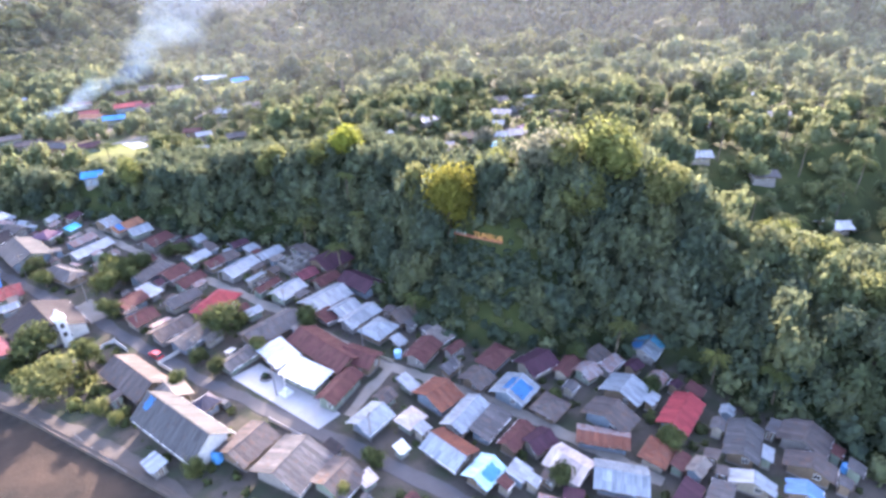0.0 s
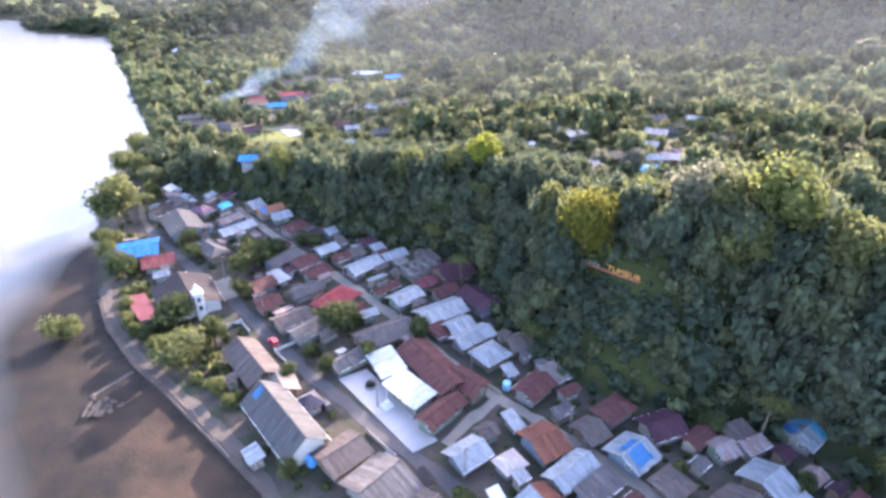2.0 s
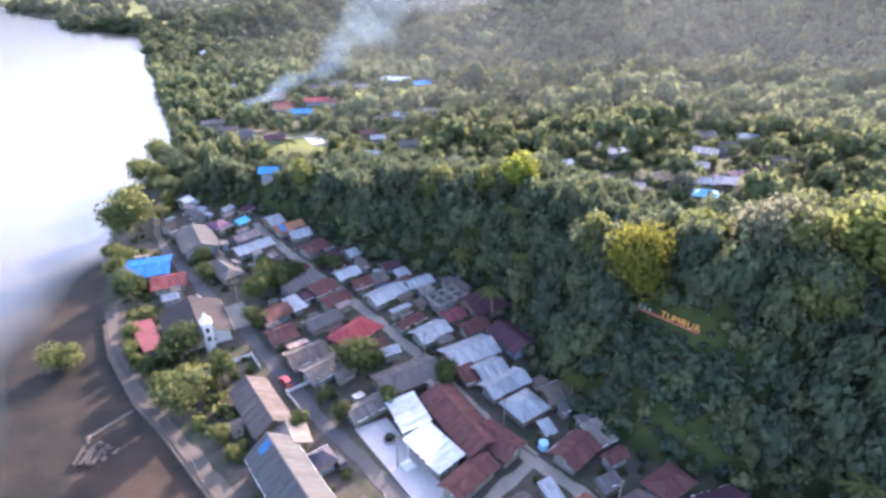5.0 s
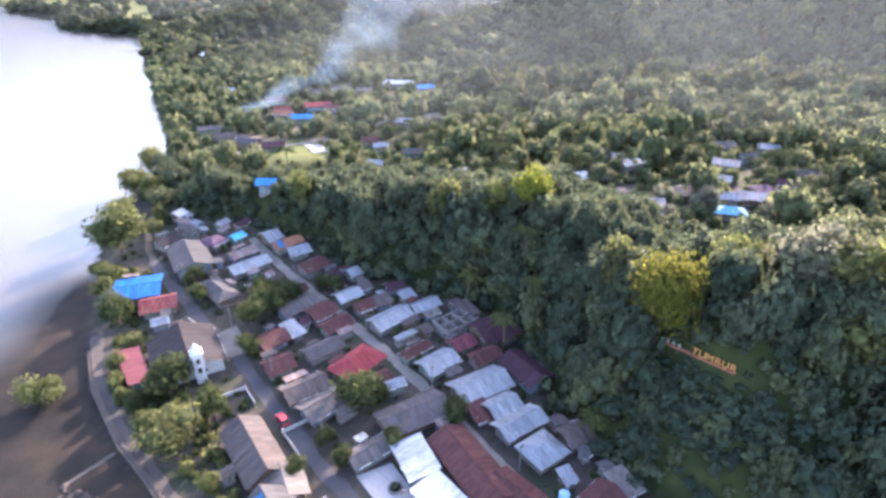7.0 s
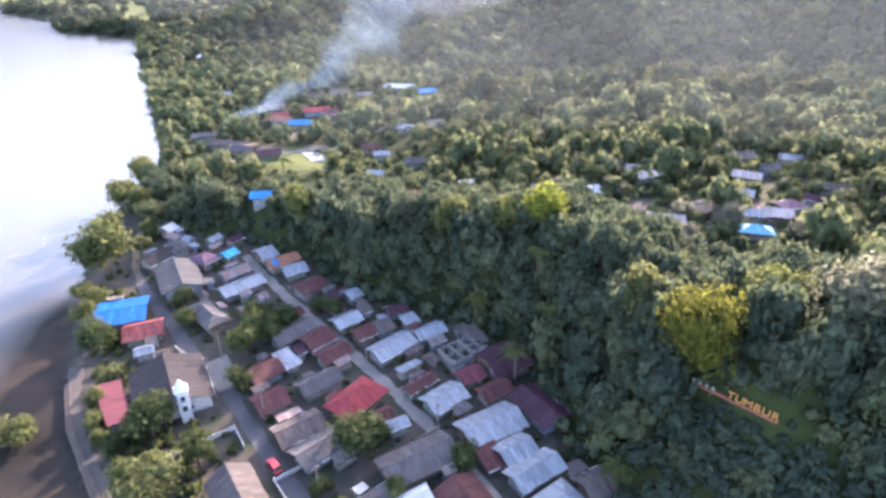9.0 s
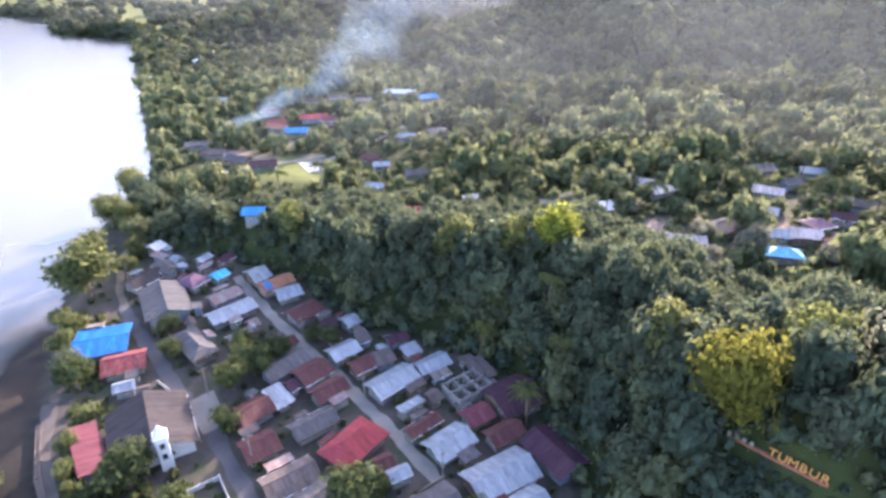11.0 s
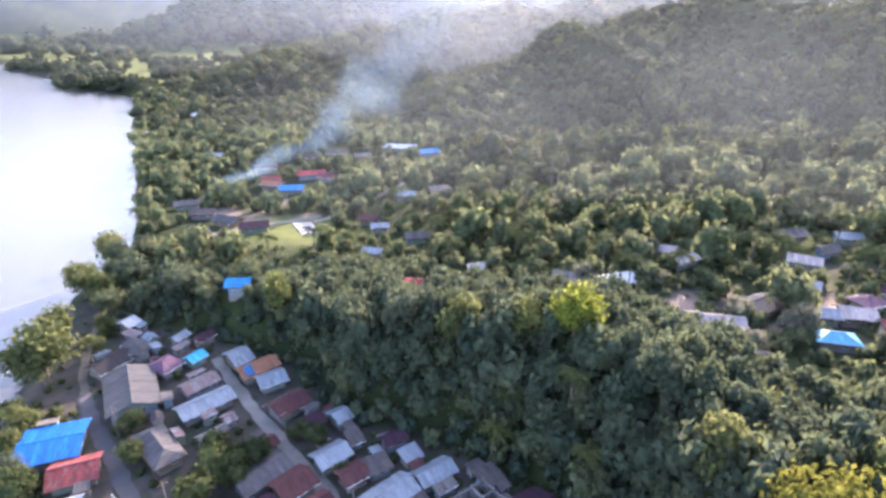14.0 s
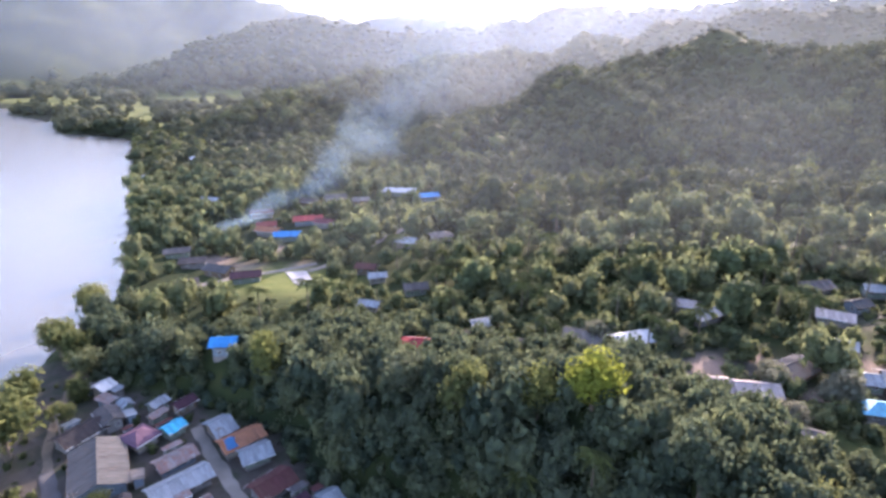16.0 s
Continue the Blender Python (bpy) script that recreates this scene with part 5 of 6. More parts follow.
    plant("yard_shrubs", "shrubs, weeds and banana plants between the houses", BUSH_KINDS, rows, LEAF_YARD)
    # the valley behind
    x, y, rng = scatter(-340, 560, -60, 480, 7.8, 12)
    foot, shore = line_distance(x, y, HILL_FOOT), -line_distance(x, y, SHORE)
    crest = np.abs(line_distance(x, y, CREST))
    seen = (x < 1.5 * y + 110) & (x > -0.85 * y - 40)
    gaps = rolling(x + 7, y - 3, 11) > -0.62
    valley = (foot > np.where(y > 285, -30, 1.5)) & (shore > 2.5) & ~((crest < 26) | (foot < 34) & (y < 236)) & clear_of(x, y, 1.0) & seen & gaps
    valley &= np.hypot((x + 64 + 0.45 * (y - 280)) / 21, (y - 280) / 19) > 1
    valley &= (np.hypot((x + 83) / 20, (y - 341) / 17) > 1) | (rolling(x, y, 5) > 0.35)
    back = valley & (np.hypot(x, y) > 310)
    # From here back the darker leaf colour paints the hill's shaded side.
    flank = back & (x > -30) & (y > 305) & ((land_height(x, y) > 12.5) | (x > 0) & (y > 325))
    plant("hillfoot_woodland", "dense trees at the foot of the mountain, leaves darkened as if shaded", FAR_KINDS, wood_rows(x[flank], y[flank], rng, 4.6, 8.0, 1.2, 0.3), LEAF_HILL_SHADED)
    open_back = back & ~flank
    plant("valley_woodland", "mixed green trees beyond the far settlement", FAR_KINDS, wood_rows(x[open_back], y[open_back], rng, 3.0, 6.0, 1.3, 0.35), LEAF_FAR)
    valley &= ~back
    x, y = x[valley], y[valley]
    bx, by, brng = scatter(-110, 150, 150, 262, 4.2, 31)
    bushes = clear_of(bx, by, -1.0, BARE_SOIL) & (line_distance(bx, by, HILL_FOOT) > 30) & off_buildings(bx, by) & (-line_distance(bx, by, SHORE) > 5) & (np.abs(line_distance(bx, by, CREST)) > 15)
    plant("valley_bushes", "garden bushes and weeds round the valley houses", LOW_KINDS, wood_rows(bx[bushes], by[bushes], brng, 1.0, 2.3, 1.1, 0.0), LEAF_FAR)
    gx, gy, grng = scatter(-30, 135, 150, 250, 6.2, 37)
    grove = (line_distance(gx, gy, HILL_FOOT) > 26) & (line_distance(gx, gy, CREST) < -6) & off_buildings(gx, gy) & clear_of(gx, gy, -0.6) & (rolling(gx, gy, 9) > -0.55)
    plant("valley_groves", "rounded garden trees between the valley houses", MID_KINDS, wood_rows(gx[grove], gy[grove], grng, 1.9, 3.3, 1.15, 0.3), LEAF_FAR)
    palms = rng.random(len(x)) < 0.22
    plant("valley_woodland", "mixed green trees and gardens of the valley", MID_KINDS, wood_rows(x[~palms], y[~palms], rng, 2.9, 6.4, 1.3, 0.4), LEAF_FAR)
    p = np.stack([x[palms], y[palms], land_height(x[palms], y[palms]), rng.uniform(3.4, 4.8, palms.sum()), rng.uniform(3.2, 4.4, palms.sum()), rng.uniform(8, 13, palms.sum()), rng.random(palms.sum()) * 0.9], 1)
    palm_trees(p)
    bm = bmesh.new()
    for px, py, pz, _, _, lift, _ in p:
        tube(bm, [(px, py, pz - 0.5), (px + 0.2, py, pz + lift * 0.5), (px, py, pz + lift)], (0.22, 0.17, 0.13), 4)
    tagged(link("palm_trunks", bm, BARK), "slender grey palm trunks", "woodland", kind="stuff")
    # mountain flanks, trees tinted lighter along the crests to imitate sunlit ridges
    for x0, y0, y1, step, r0, r1, seed in ((-760, 430, 720, 11.0, 6.5, 10.5, 13), (-760, 720, 1290, 16.0, 11.5, 16.0, 16), (-1300, 1290, 2080, 31.0, 21.0, 30.0, 19)):
        x, y, rng = scatter(x0, 1100, y0, y1, step, seed)
        foot, shore = line_distance(x, y, HILL_FOOT), -line_distance(x, y, SHORE)
        seen = (x < 1.15 * y + 60) & (x > -0.85 * y - 60)
        near = seen & (shore > 4) & (foot > -30) & ((y > 470) | (x < -330) | (x > 540)) & ~((field_mask(x, y) > 0.5) & (rng.random(len(x)) < 0.93))
        x, y = x[near], y[near]
        rows = wood_rows(x, y, rng, r0, r1, 0.85, 0.0)
        rows[:, 2] = sheet_height(x, y)
        rows[:, 5] -= 0.12 * rows[:, 3]
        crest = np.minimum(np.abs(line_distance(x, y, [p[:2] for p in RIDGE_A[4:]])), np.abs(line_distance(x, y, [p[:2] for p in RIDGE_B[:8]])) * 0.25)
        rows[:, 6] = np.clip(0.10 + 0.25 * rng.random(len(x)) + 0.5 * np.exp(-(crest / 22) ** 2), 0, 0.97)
        plant("mountain_woodland", "unbroken forest on the mountain flanks", HILL_KINDS, rows, LEAF_HILL_SHADED)


TREE_MESHES = {}


def tree(x, y, tall, radius, mat=None, label="broad leafy green tree", seed=0, squash=1.0, bare=0.38):
    """A single tree: tapered trunk with limbs, and a crown of leaf clumps. bare: the share of its height below the crown."""
    mat = mat or LEAF
    g = ground_at(x, y)
    top = tagged(new("tree"), label, "tree")
    top.matrix_basis = pose(x, y, g, 0, 0, seed * 47 % 360)
    rng = random.Random(seed * 7 + 3)
    bm = bmesh.new()
    h = tall * (bare + 0.25)
    bend = [(rng.uniform(-0.3, 0.3) * k, rng.uniform(-0.3, 0.3) * k, h * k / 3 - (0.6 if k == 0 else 0)) for k in range(4)]
    tube(bm, bend, [radius * f for f in (0.10, 0.075, 0.06, 0.03)])
    for k in range(5):
        a, s = 6.283 * k / 5 + rng.random(), rng.uniform(0.45, 0.7)
        p = Vector(bend[2]) + Vector((0, 0, rng.uniform(-0.2, 0.2) * h / 3))
        q = p + Vector((math.cos(a) * radius * s, math.sin(a) * radius * s, tall * 0.22))
        tube(bm, [p, p.lerp(q, 0.5) + Vector((0, 0, 0.2)), q], [radius * f for f in (0.045, 0.03, 0.012)], 5)
    part("trunk", bm, BARK, top)
    key = (seed % 5, mat.name, seed == 44)
    if key not in TREE_MESHES:
        v, t = crown(100 + seed % 5, 13, 3000 if seed == 44 else 1500, 0.058 if seed == 44 else 0.075, BALL_1, 0.68)
        TREE_MESHES[key] = array_mesh("crown", v, t, mat, np.full(len(v), 0.35 + 0.1 * (seed % 5)), smooth=True)
    c = new("crown", TREE_MESHES[key])
    c.parent = top
    c.matrix_basis = Matrix.Translation((0, 0, tall * bare)) @ Matrix.Diagonal((radius, radius, tall * (1 - bare) / 1.35 * squash, 1))
    return top


def palm(x, y, tall, radius, label, seed):
    """A coconut palm: leaning ringed trunk and a head of drooping fronds."""
    g = ground_at(x, y)
    top = tagged(new("palm_tree"), label, "palm")
    top.matrix_basis = pose(x, y, g, 0, 0, seed * 61 % 360)
    bm = tube(bmesh.new(), [(0, 0, -0.6), (0.15, 0.1, tall * 0.35), (0.5, 0.2, tall * 0.7), (0.9, 0.3, tall)], (0.24, 0.18, 0.15, 0.12), 6)
    part("trunk", bm, BARK, top)
    v, t = palm_head(200 + seed, 17)
    c = new("fronds", array_mesh("fronds", v * (radius, radius, radius * 0.9) + np.array((0.9, 0.3, tall)), t, PALM, np.full(len(v), 0.3 + 0.12 * (seed % 5))))
    c.parent = top


for k, (px, py, high) in enumerate(((9, 164.9, 11), (27.7, 111.5, 7), (22, 147.5, 12), (80, 69.5, 8), (20.4, 160, 13), (6, 161, 9), (66, 83.5, 9), (38, 122, 13), (86, 60, 8), (14, 140, 10))):
    palm(px, py, high, 3.6, "coconut palm with drooping grey-green fronds on the slope", k)
SHORE_TREE = "spreading lakeside tree with sunlit yellow-green leaves"
tree(-97, 185, 15.0, 9.5, LEAF_SHORE, SHORE_TREE, 1, 1.0, 0.22)
tree(-113, 228, 12.5, 7.0, LEAF_SHORE, SHORE_TREE, 2, 1.0, 0.25)
tree(-104, 222, 12.0, 5.5, LEAF_SHORE, SHORE_TREE, 3, 1.0, 0.25)
tree(-117, 252, 13.0, 6.5, LEAF_SHORE, SHORE_TREE, 4, 1.0, 0.25)
tree(-92, 170, 6.0, 4.2, LEAF_SHORE, "low yellowish shrub at the water's edge", 5, 1.0, 0.1)
tree(-98, 174, 5.0, 3.6, LEAF_SHORE, "low yellowish shrub at the water's edge", 6, 1.0, 0.1)
tree(-83.5, 124, 6.2, 5.2, LEAF_SHORE, "round yellow-green mangrove standing in the mud", 7, 1.0, 0.15)
tree(-80, 150, 8.0, 5.0, LEAF_YARD, "dense dark green tree beside a blue-roofed house", 9, 1.0, 0.25)
tree(-57, 125, 9.0, 5.6, LEAF_YARD, "broad green garden tree", 10, 1.0, 0.25)
tree(-45.5, 118.5, 7.5, 3.8, LEAF_YARD, "dark round garden tree", 11, 1.0, 0.25)
tree(-49.5, 110, 9.5, 6.0, LEAF_SHORE, "large light green tree above the shore path", 12, 1.0, 0.25)
tree(-55, 113, 6.5, 4.0, LEAF_SHORE, "light green tree above the shore path", 13, 1.0, 0.25)
tree(-40, 101, 4.2, 2.4, LEAF_SHORE, "small light green garden tree", 14, 1.0, 0.2)
tree(-36.5, 97, 3.6, 2.0, LEAF_SHORE, "small light green garden tree", 15, 1.0, 0.2)
tree(-72, 133, 4.5, 2.6, LEAF_SHORE, "yellowish hedge tree by a pink roof", 16, 1.0, 0.1)
tree(-69, 127, 4.5, 2.6, LEAF_SHORE, "yellowish hedge tree by a pink roof", 17, 1.0, 0.1)
tree(-66, 123, 4.0, 2.4, LEAF_SHORE, "yellowish hedge tree by a pink roof", 18, 1.0, 0.1)
tree(-62, 121, 4.5, 2.8, LEAF_YARD, "green garden shrub by a path", 19, 1.0, 0.1)
tree(-44.5, 139, 5.6, 3.6, LEAF_YARD, "round green roadside tree", 20, 1.0, 0.2)
tree(-47, 150, 7.8, 4.9, LEAF_YARD, "dark green tree in a yard", 21, 1.0, 0.2)
tree(-44, 155, 8.4, 5.2, LEAF_YARD, "dark green tree in a yard", 22, 1.0, 0.2)
tree(-47.5, 161, 7.3, 4.7, LEAF_YARD, "dark green tree in a yard", 23, 1.0, 0.2)
tree(-40, 160, 6.2, 4.2, LEAF_YARD, "dark green tree in a yard", 24, 1.0, 0.2)
tree(-69, 169, 5.0, 3.6, LEAF_YARD, "small dark tree between houses", 25, 1.0, 0.2)
tree(-64.5, 160.5, 5.0, 3.4, LEAF_YARD, "small dark tree between houses", 26, 1.0, 0.2)
tree(-26, 104, 5.0, 2.6, LEAF_YARD, "dark shrub beside a beige roof", 27, 1.0, 0.2)
tree(-21, 79, 4.5, 2.4, LEAF_SHORE, "small light green tree by the church", 28, 1.0, 0.2)
tree(-17.5, 121.5, 8.4, 6.0, LEAF_YARD, "dark green tree in a yard", 29, 1.0, 0.25)
tree(-22.5, 112, 4.5, 2.6, LEAF_YARD, "dark shrub in a dusty yard", 30, 1.0, 0.15)
tree(-18, 107, 4.0, 2.4, LEAF_YARD, "dark shrub in a dusty yard", 31, 1.0, 0.15)
tree(-9.5, 111, 5.0, 2.6, LEAF_SHORE, "light green tree in a yard", 32, 1.0, 0.2)
tree(-13, 124.5, 4.0, 2.4, LEAF_SHORE, "pale shrub in a garden", 33, 1.0, 0.15)
tree(2.5, 117.5, 6.5, 3.4, LEAF_YARD, "dark tree beside the lane", 34, 1.0, 0.2)
tree(9, 71.5, 4.0, 2.6, LEAF_YARD, "dark tree by a zinc roof", 35, 1.0, 0.2)
tree(38, 57, 5.0, 2.8, LEAF_YARD, "dark green tree between houses", 36, 1.0, 0.2)
tree(23, 55, 4.5, 2.6, LEAF_YARD, "dark green tree between houses", 37, 1.0, 0.2)
tree(60.5, 58, 5.5, 3.2, LEAF_SHORE, "green tree beside a red roof", 38, 1.0, 0.2)
tree(57, 85, 5.5, 3.0, LEAF_YARD, "dark shrub below the slope", 39, 1.0, 0.1)
tree(66, 71, 4.5, 2.6, LEAF_YARD, "dark shrub in a garden", 40, 1.0, 0.1)
tree(-29, 165, 5.0, 3.2, LEAF_YARD, "dark tree in a garden", 41, 1.0, 0.2)
tree(-33, 167, 4.5, 2.8, LEAF_YARD, "dark tree in a garden", 42, 1.0, 0.2)
tree(2.6, 66.0, 4.0, 2.2, LEAF_SHORE, "yellowish shrub beside the road", 43, 1.0, 0.2)
# tall trees that stand out of the wooded hill
tree(39.8, 120.6, 20.5, 7.5, LEAF_YELLOW, "tall tree with a bright yellow-green crown above the slope", 44, 1.0, 0.28)
tree(23, 171.0, 12.4, 6.2, LEAF_BRIGHT, "tall hilltop tree with bright lime leaves", 46, 1.0, 0.35)
tree(75.5, 109.0, 19.5, 9.6, LEAF_LIME, "broad yellow-green tree crowning the hilltop", 71, 1.0, 0.3)
tree(64, 118.5, 17.0, 7.8, LEAF_GREY, "broad grey-green tree on the hilltop", 72, 1.0, 0.3)
tree(68, 106, 14.5, 7.4, LEAF_SHORE, "yellowish spreading tree just below the hilltop", 73, 1.0, 0.3)
tree(84.5, 99, 15.5, 7.0, LEAF_SHORE, "yellowish spreading tree on the end of the hill", 75, 1.0, 0.3)
for x, y, tall, r in ((33.5, 208.5, 6.5, 5.0), (52.5, 221, 7.5, 6.0), (50.5, 205, 5.5, 4.6), (70.5, 176.0, 8.0, 4.4), (58.5, 170.5, 5.0, 4.0), (84, 166, 7.5, 4.8), (62.5, 184.5, 6.0, 4.2)):
    tree(x, y, tall, r, LEAF_GREY, "pale silvery-green tree beside valley houses", int(x), 1.0, 0.15)
for k, (x, y, tall, r) in enumerate(((38.2, 116.4, 5.0, 2.6), (36.0, 118.5, 5.5, 3.0))):
    tree(x, y, tall, r, LEAF, "dark bushy tree at the foot of a yellow-green tree", 80 + k, 1.0, 0.1)
tree(0, 184.5, 7.0, 4.4, LEAF_FAR, "grey-green tree on the hill's edge", 74, 1.0, 0.3)
TALL = "tall forest tree on the hill crest"
for k, (x, y, tall, r) in enumerate(((34, 152, 15, 5.5), (68, 117, 15, 7.5), (93, 131, 17, 7), (85, 101, 15, 6.5), (67, 107, 14, 6), (0, 178, 14, 5.5), (-25, 188, 13, 5.5),
                                     (54, 126, 15, 6.5), (102, 84, 14, 6.5), (110, 78, 14, 6.5), (99, 62, 13, 5.5), (14, 176, 15, 5.5), (-12, 184, 14, 5.5),
                                     (36, 137, 15, 6), (62, 135, 14, 6.5), (-45, 203, 13, 5.5), (-76, 214, 12, 5.5), (47, 143, 14, 6), (78, 120, 15, 7), (8, 186, 14, 5.5), (104, 56, 11, 5), (110, 64, 12, 5.5), (98, 72, 12, 5.5), (113, 90, 13, 6), (122, 74, 12, 6))):
    tall = min(tall, float(canopy_top(np.array([x]), np.array([y]))[0]) - ground_at(x, y))
    if tall < 5.5:
        continue
    r = min(r, 0.55 * tall)
    tree(x, y, tall, r, (LEAF, LEAF_SHORE, LEAF, LEAF_LIME)[k % 4], TALL, 50 + k, 1.0, 0.3)


tree(-104, 201, 11.0, 6.0, LEAF_SHORE, SHORE_TREE, 61, 1.0, 0.22)
tree(-98, 216, 9.5, 5.2, LEAF, "dark green lakeside tree by a white hut", 62, 1.0, 0.2)
tree(-106, 234, 11.0, 6.0, LEAF, "dark green lakeside tree", 63, 1.0, 0.25)
tree(-99, 231, 11.0, 5.5, LEAF, "dark green lakeside tree", 64, 1.0, 0.25)
tree(-109, 244, 12.0, 6.0, LEAF, "dark green lakeside tree", 65, 1.0, 0.25)
tree(-92, 196, 6.0, 3.6, LEAF_SHORE, "low yellowish tree beside the shore road", 66, 1.0, 0.15)
tree(-94, 206, 6.5, 3.8, LEAF_SHORE, "low yellowish tree beside the shore road", 67, 1.0, 0.15)
tree(-90, 163, 6.0, 4.0, LEAF_SHORE, "low yellowish shrub at the water's edge", 68, 1.0, 0.1)
tree(-84, 154, 7.0, 4.4, LEAF, "dense green tree beside a blue-roofed house", 69, 1.0, 0.2)

build_woods()


# ---- other things ----
def shell_house(cx, cy, length, width, angle):
    """An unfinished house: bare block walls round open rooms, no roof."""
    top = tagged(new("unfinished_house"), "roofless unfinished house of grey concrete blocks", "house")
    top.matrix_basis = pose(cx, cy, ground_at(cx, cy), 0, 0, angle)
    a, b, t, h = length / 2, width / 2, 0.18, 2.9
    block = WALLS[2]
    for y in (-b, 0, b):
        for k in range(3):
            x0 = -a + k * length / 3
            bm = box(bmesh.new(), x0 + t / 2, x0 + length / 3 - t / 2 - 0.9, y - t / 2, y + t / 2, -0.8, h, 0.02)
            part("wall", bm, block, top)
            bm = box(bmesh.new(), x0 + length / 3 - t / 2 - 0.9, x0 + length / 3 - t / 2, y - t / 2, y + t / 2, 2.1, h - 0.01, 0.02)
            part("lintel", bm, CONCRETE, top)
    for k in range(4):
        x = -a + k * length / 3
        for s in (-1, 1):
            bm = box(bmesh.new(), x - t / 2, x + t / 2, min(0, s * b) + t / 2, max(0, s * b) - t / 2, -0.8, h - 0.12 * (k % 2), 0.02)
            part("wall", bm, block, top)
        for y in (-b, 0, b):
            bm = box(bmesh.new(), x - 0.14, x + 0.14, y - 0.14, y + 0.14, -0.8, h + 0.35)
            part("column", bm, CONCRETE, top)
    bm = box(bmesh.new(), -a, a, -b, b, -0.9, 0.1)
    part("floor_slab", bm, CONCRETE, top)


shell_house(2.6, 149.0, 8.6, 6.0, 38)


def flagpole(x, y):
    """A white pole on a stepped base."""
    top = tagged(new("flagpole"), "white flagpole on a stepped white base in the school yard", "flagpole")
    top.matrix_basis = pose(x, y, ground_at(x, y) + 0.14, 0, 0, 37)
    for k, (half, low, high) in enumerate(((1.1, 0.0, 0.3), (0.8, 0.3, 0.6), (0.45, 0.6, 1.3))):
        part("step", box(bmesh.new(), -half, half, -half, half, low - (0.1 if k == 0 else 0), high, 0.03), WHITE, top)
    part("pole", tube(bmesh.new(), [(0, 0, 1.3), (0, 0, 4.0), (0, 0, 6.8)], (0.06, 0.05, 0.035)), WHITE, top)
    bm = bmesh.new()
    bmesh.ops.create_icosphere(bm, subdivisions=2, radius=0.1, matrix=Matrix.Translation((0, 0, 6.88)))
    part("finial", bm, WHITE, top)


flagpole(-4.6, 95.6)


def planter(x, y):
    """A round kerb of stone with a clipped bush in it."""
    top = tagged(new("planter"), "round stone planter with a dark clipped bush", "planter")
    top.matrix_basis = pose(x, y, ground_at(x, y) + 0.14)
    bm = bmesh.new()
    for r0, r1, z0, z1 in ((1.25, 1.25, -0.1, 0.45), (1.0, 1.0, 0.45, 0.3)):
        bmesh.ops.create_cone(bm, cap_ends=True, segments=20, radius1=r0, radius2=r1, depth=abs(z1 - z0), matrix=Matrix.Translation((0, 0, (z0 + z1) / 2)))
    part("kerb", bm, CONCRETE, top)
    v, t = crown(140, 5, 240, 0.12, BALL_1, 0.8)
    bush = new("bush", array_mesh("bush", v * (1.1, 1.1, 1.0) + np.array((0, 0, 0.35)), t, LEAF, np.full(len(v), 0.2), smooth=True))
    bush.parent = top


planter(-8.4, 101.8)


def vehicle(x, y, angle, colour, label, z=0.09):
    """A small car: body, cabin, wheels and lamps."""
    paint = plain("car_paint", colour, 0.25, 0.1, 0.5, 0.05)
    rubber, chrome = plain("tyre_rubber", (0.02, 0.02, 0.02), 0.9), plain("wheel_rim", (0.5, 0.5, 0.5), 0.35, 0.8)
    top = tagged(new("car"), label, "car")
    top.matrix_basis = pose(x, y, ground_at(x, y) + z, 0, 0, angle)
    bm = box(bmesh.new(), -2.0, 2.0, -0.82, 0.82, 0.3, 0.85, 0.12)
    part("body", bm, paint, top, smooth=False)
    bm = bmesh.new()
    low, high = [(-1.7, -0.76), (1.0, -0.76), (1.0, 0.76), (-1.7, 0.76)], [(-1.4, -0.62), (0.45, -0.62), (0.45, 0.62), (-1.4, 0.62)]
    a, b = [bm.verts.new((*p, 0.85)) for p in low], [bm.verts.new((*p, 1.48)) for p in high]
    bm.faces.new(b)
    for i in range(4):
        bm.faces.new((a[i], a[(i + 1) % 4], b[(i + 1) % 4], b[i]))
    part("cabin", bm, GLASS, top)
    bm = box(bmesh.new(), -1.38, 0.43, -0.6, 0.6, 1.485, 1.53, 0.02)
    part("roof", bm, paint, top)
    for wx in (-1.25, 1.3):
        for s in (-1, 1):
            bm = bmesh.new()
            bmesh.ops.create_cone(bm, cap_ends=True, segments=14, radius1=0.32, radius2=0.32, depth=0.2, matrix=pose(wx, s * 0.78, 0.32, 90))
            w = part("wheel", bm, rubber, top)
            bm = bmesh.new()
            bmesh.ops.create_cone(bm, cap_ends=True, segments=10, radius1=0.19, radius2=0.19, depth=0.22, matrix=pose(wx, s * 0.785, 0.32, 90))
            part("rim", bm, chrome, w)
    for s in (-1, 1):
        bm = box(bmesh.new(), 1.97, 2.02, s * 0.6 - 0.16, s * 0.6 + 0.16, 0.6, 0.74)
        part("headlight", bm, WHITE, top)
    return top


vehicle(-31.8, 117.6, 128, (0.55, 0.03, 0.04), "small red car parked beside the road")
vehicle(-17.0, 96.0, 128, (0.05, 0.05, 0.055), "dark grey car parked beside the road")


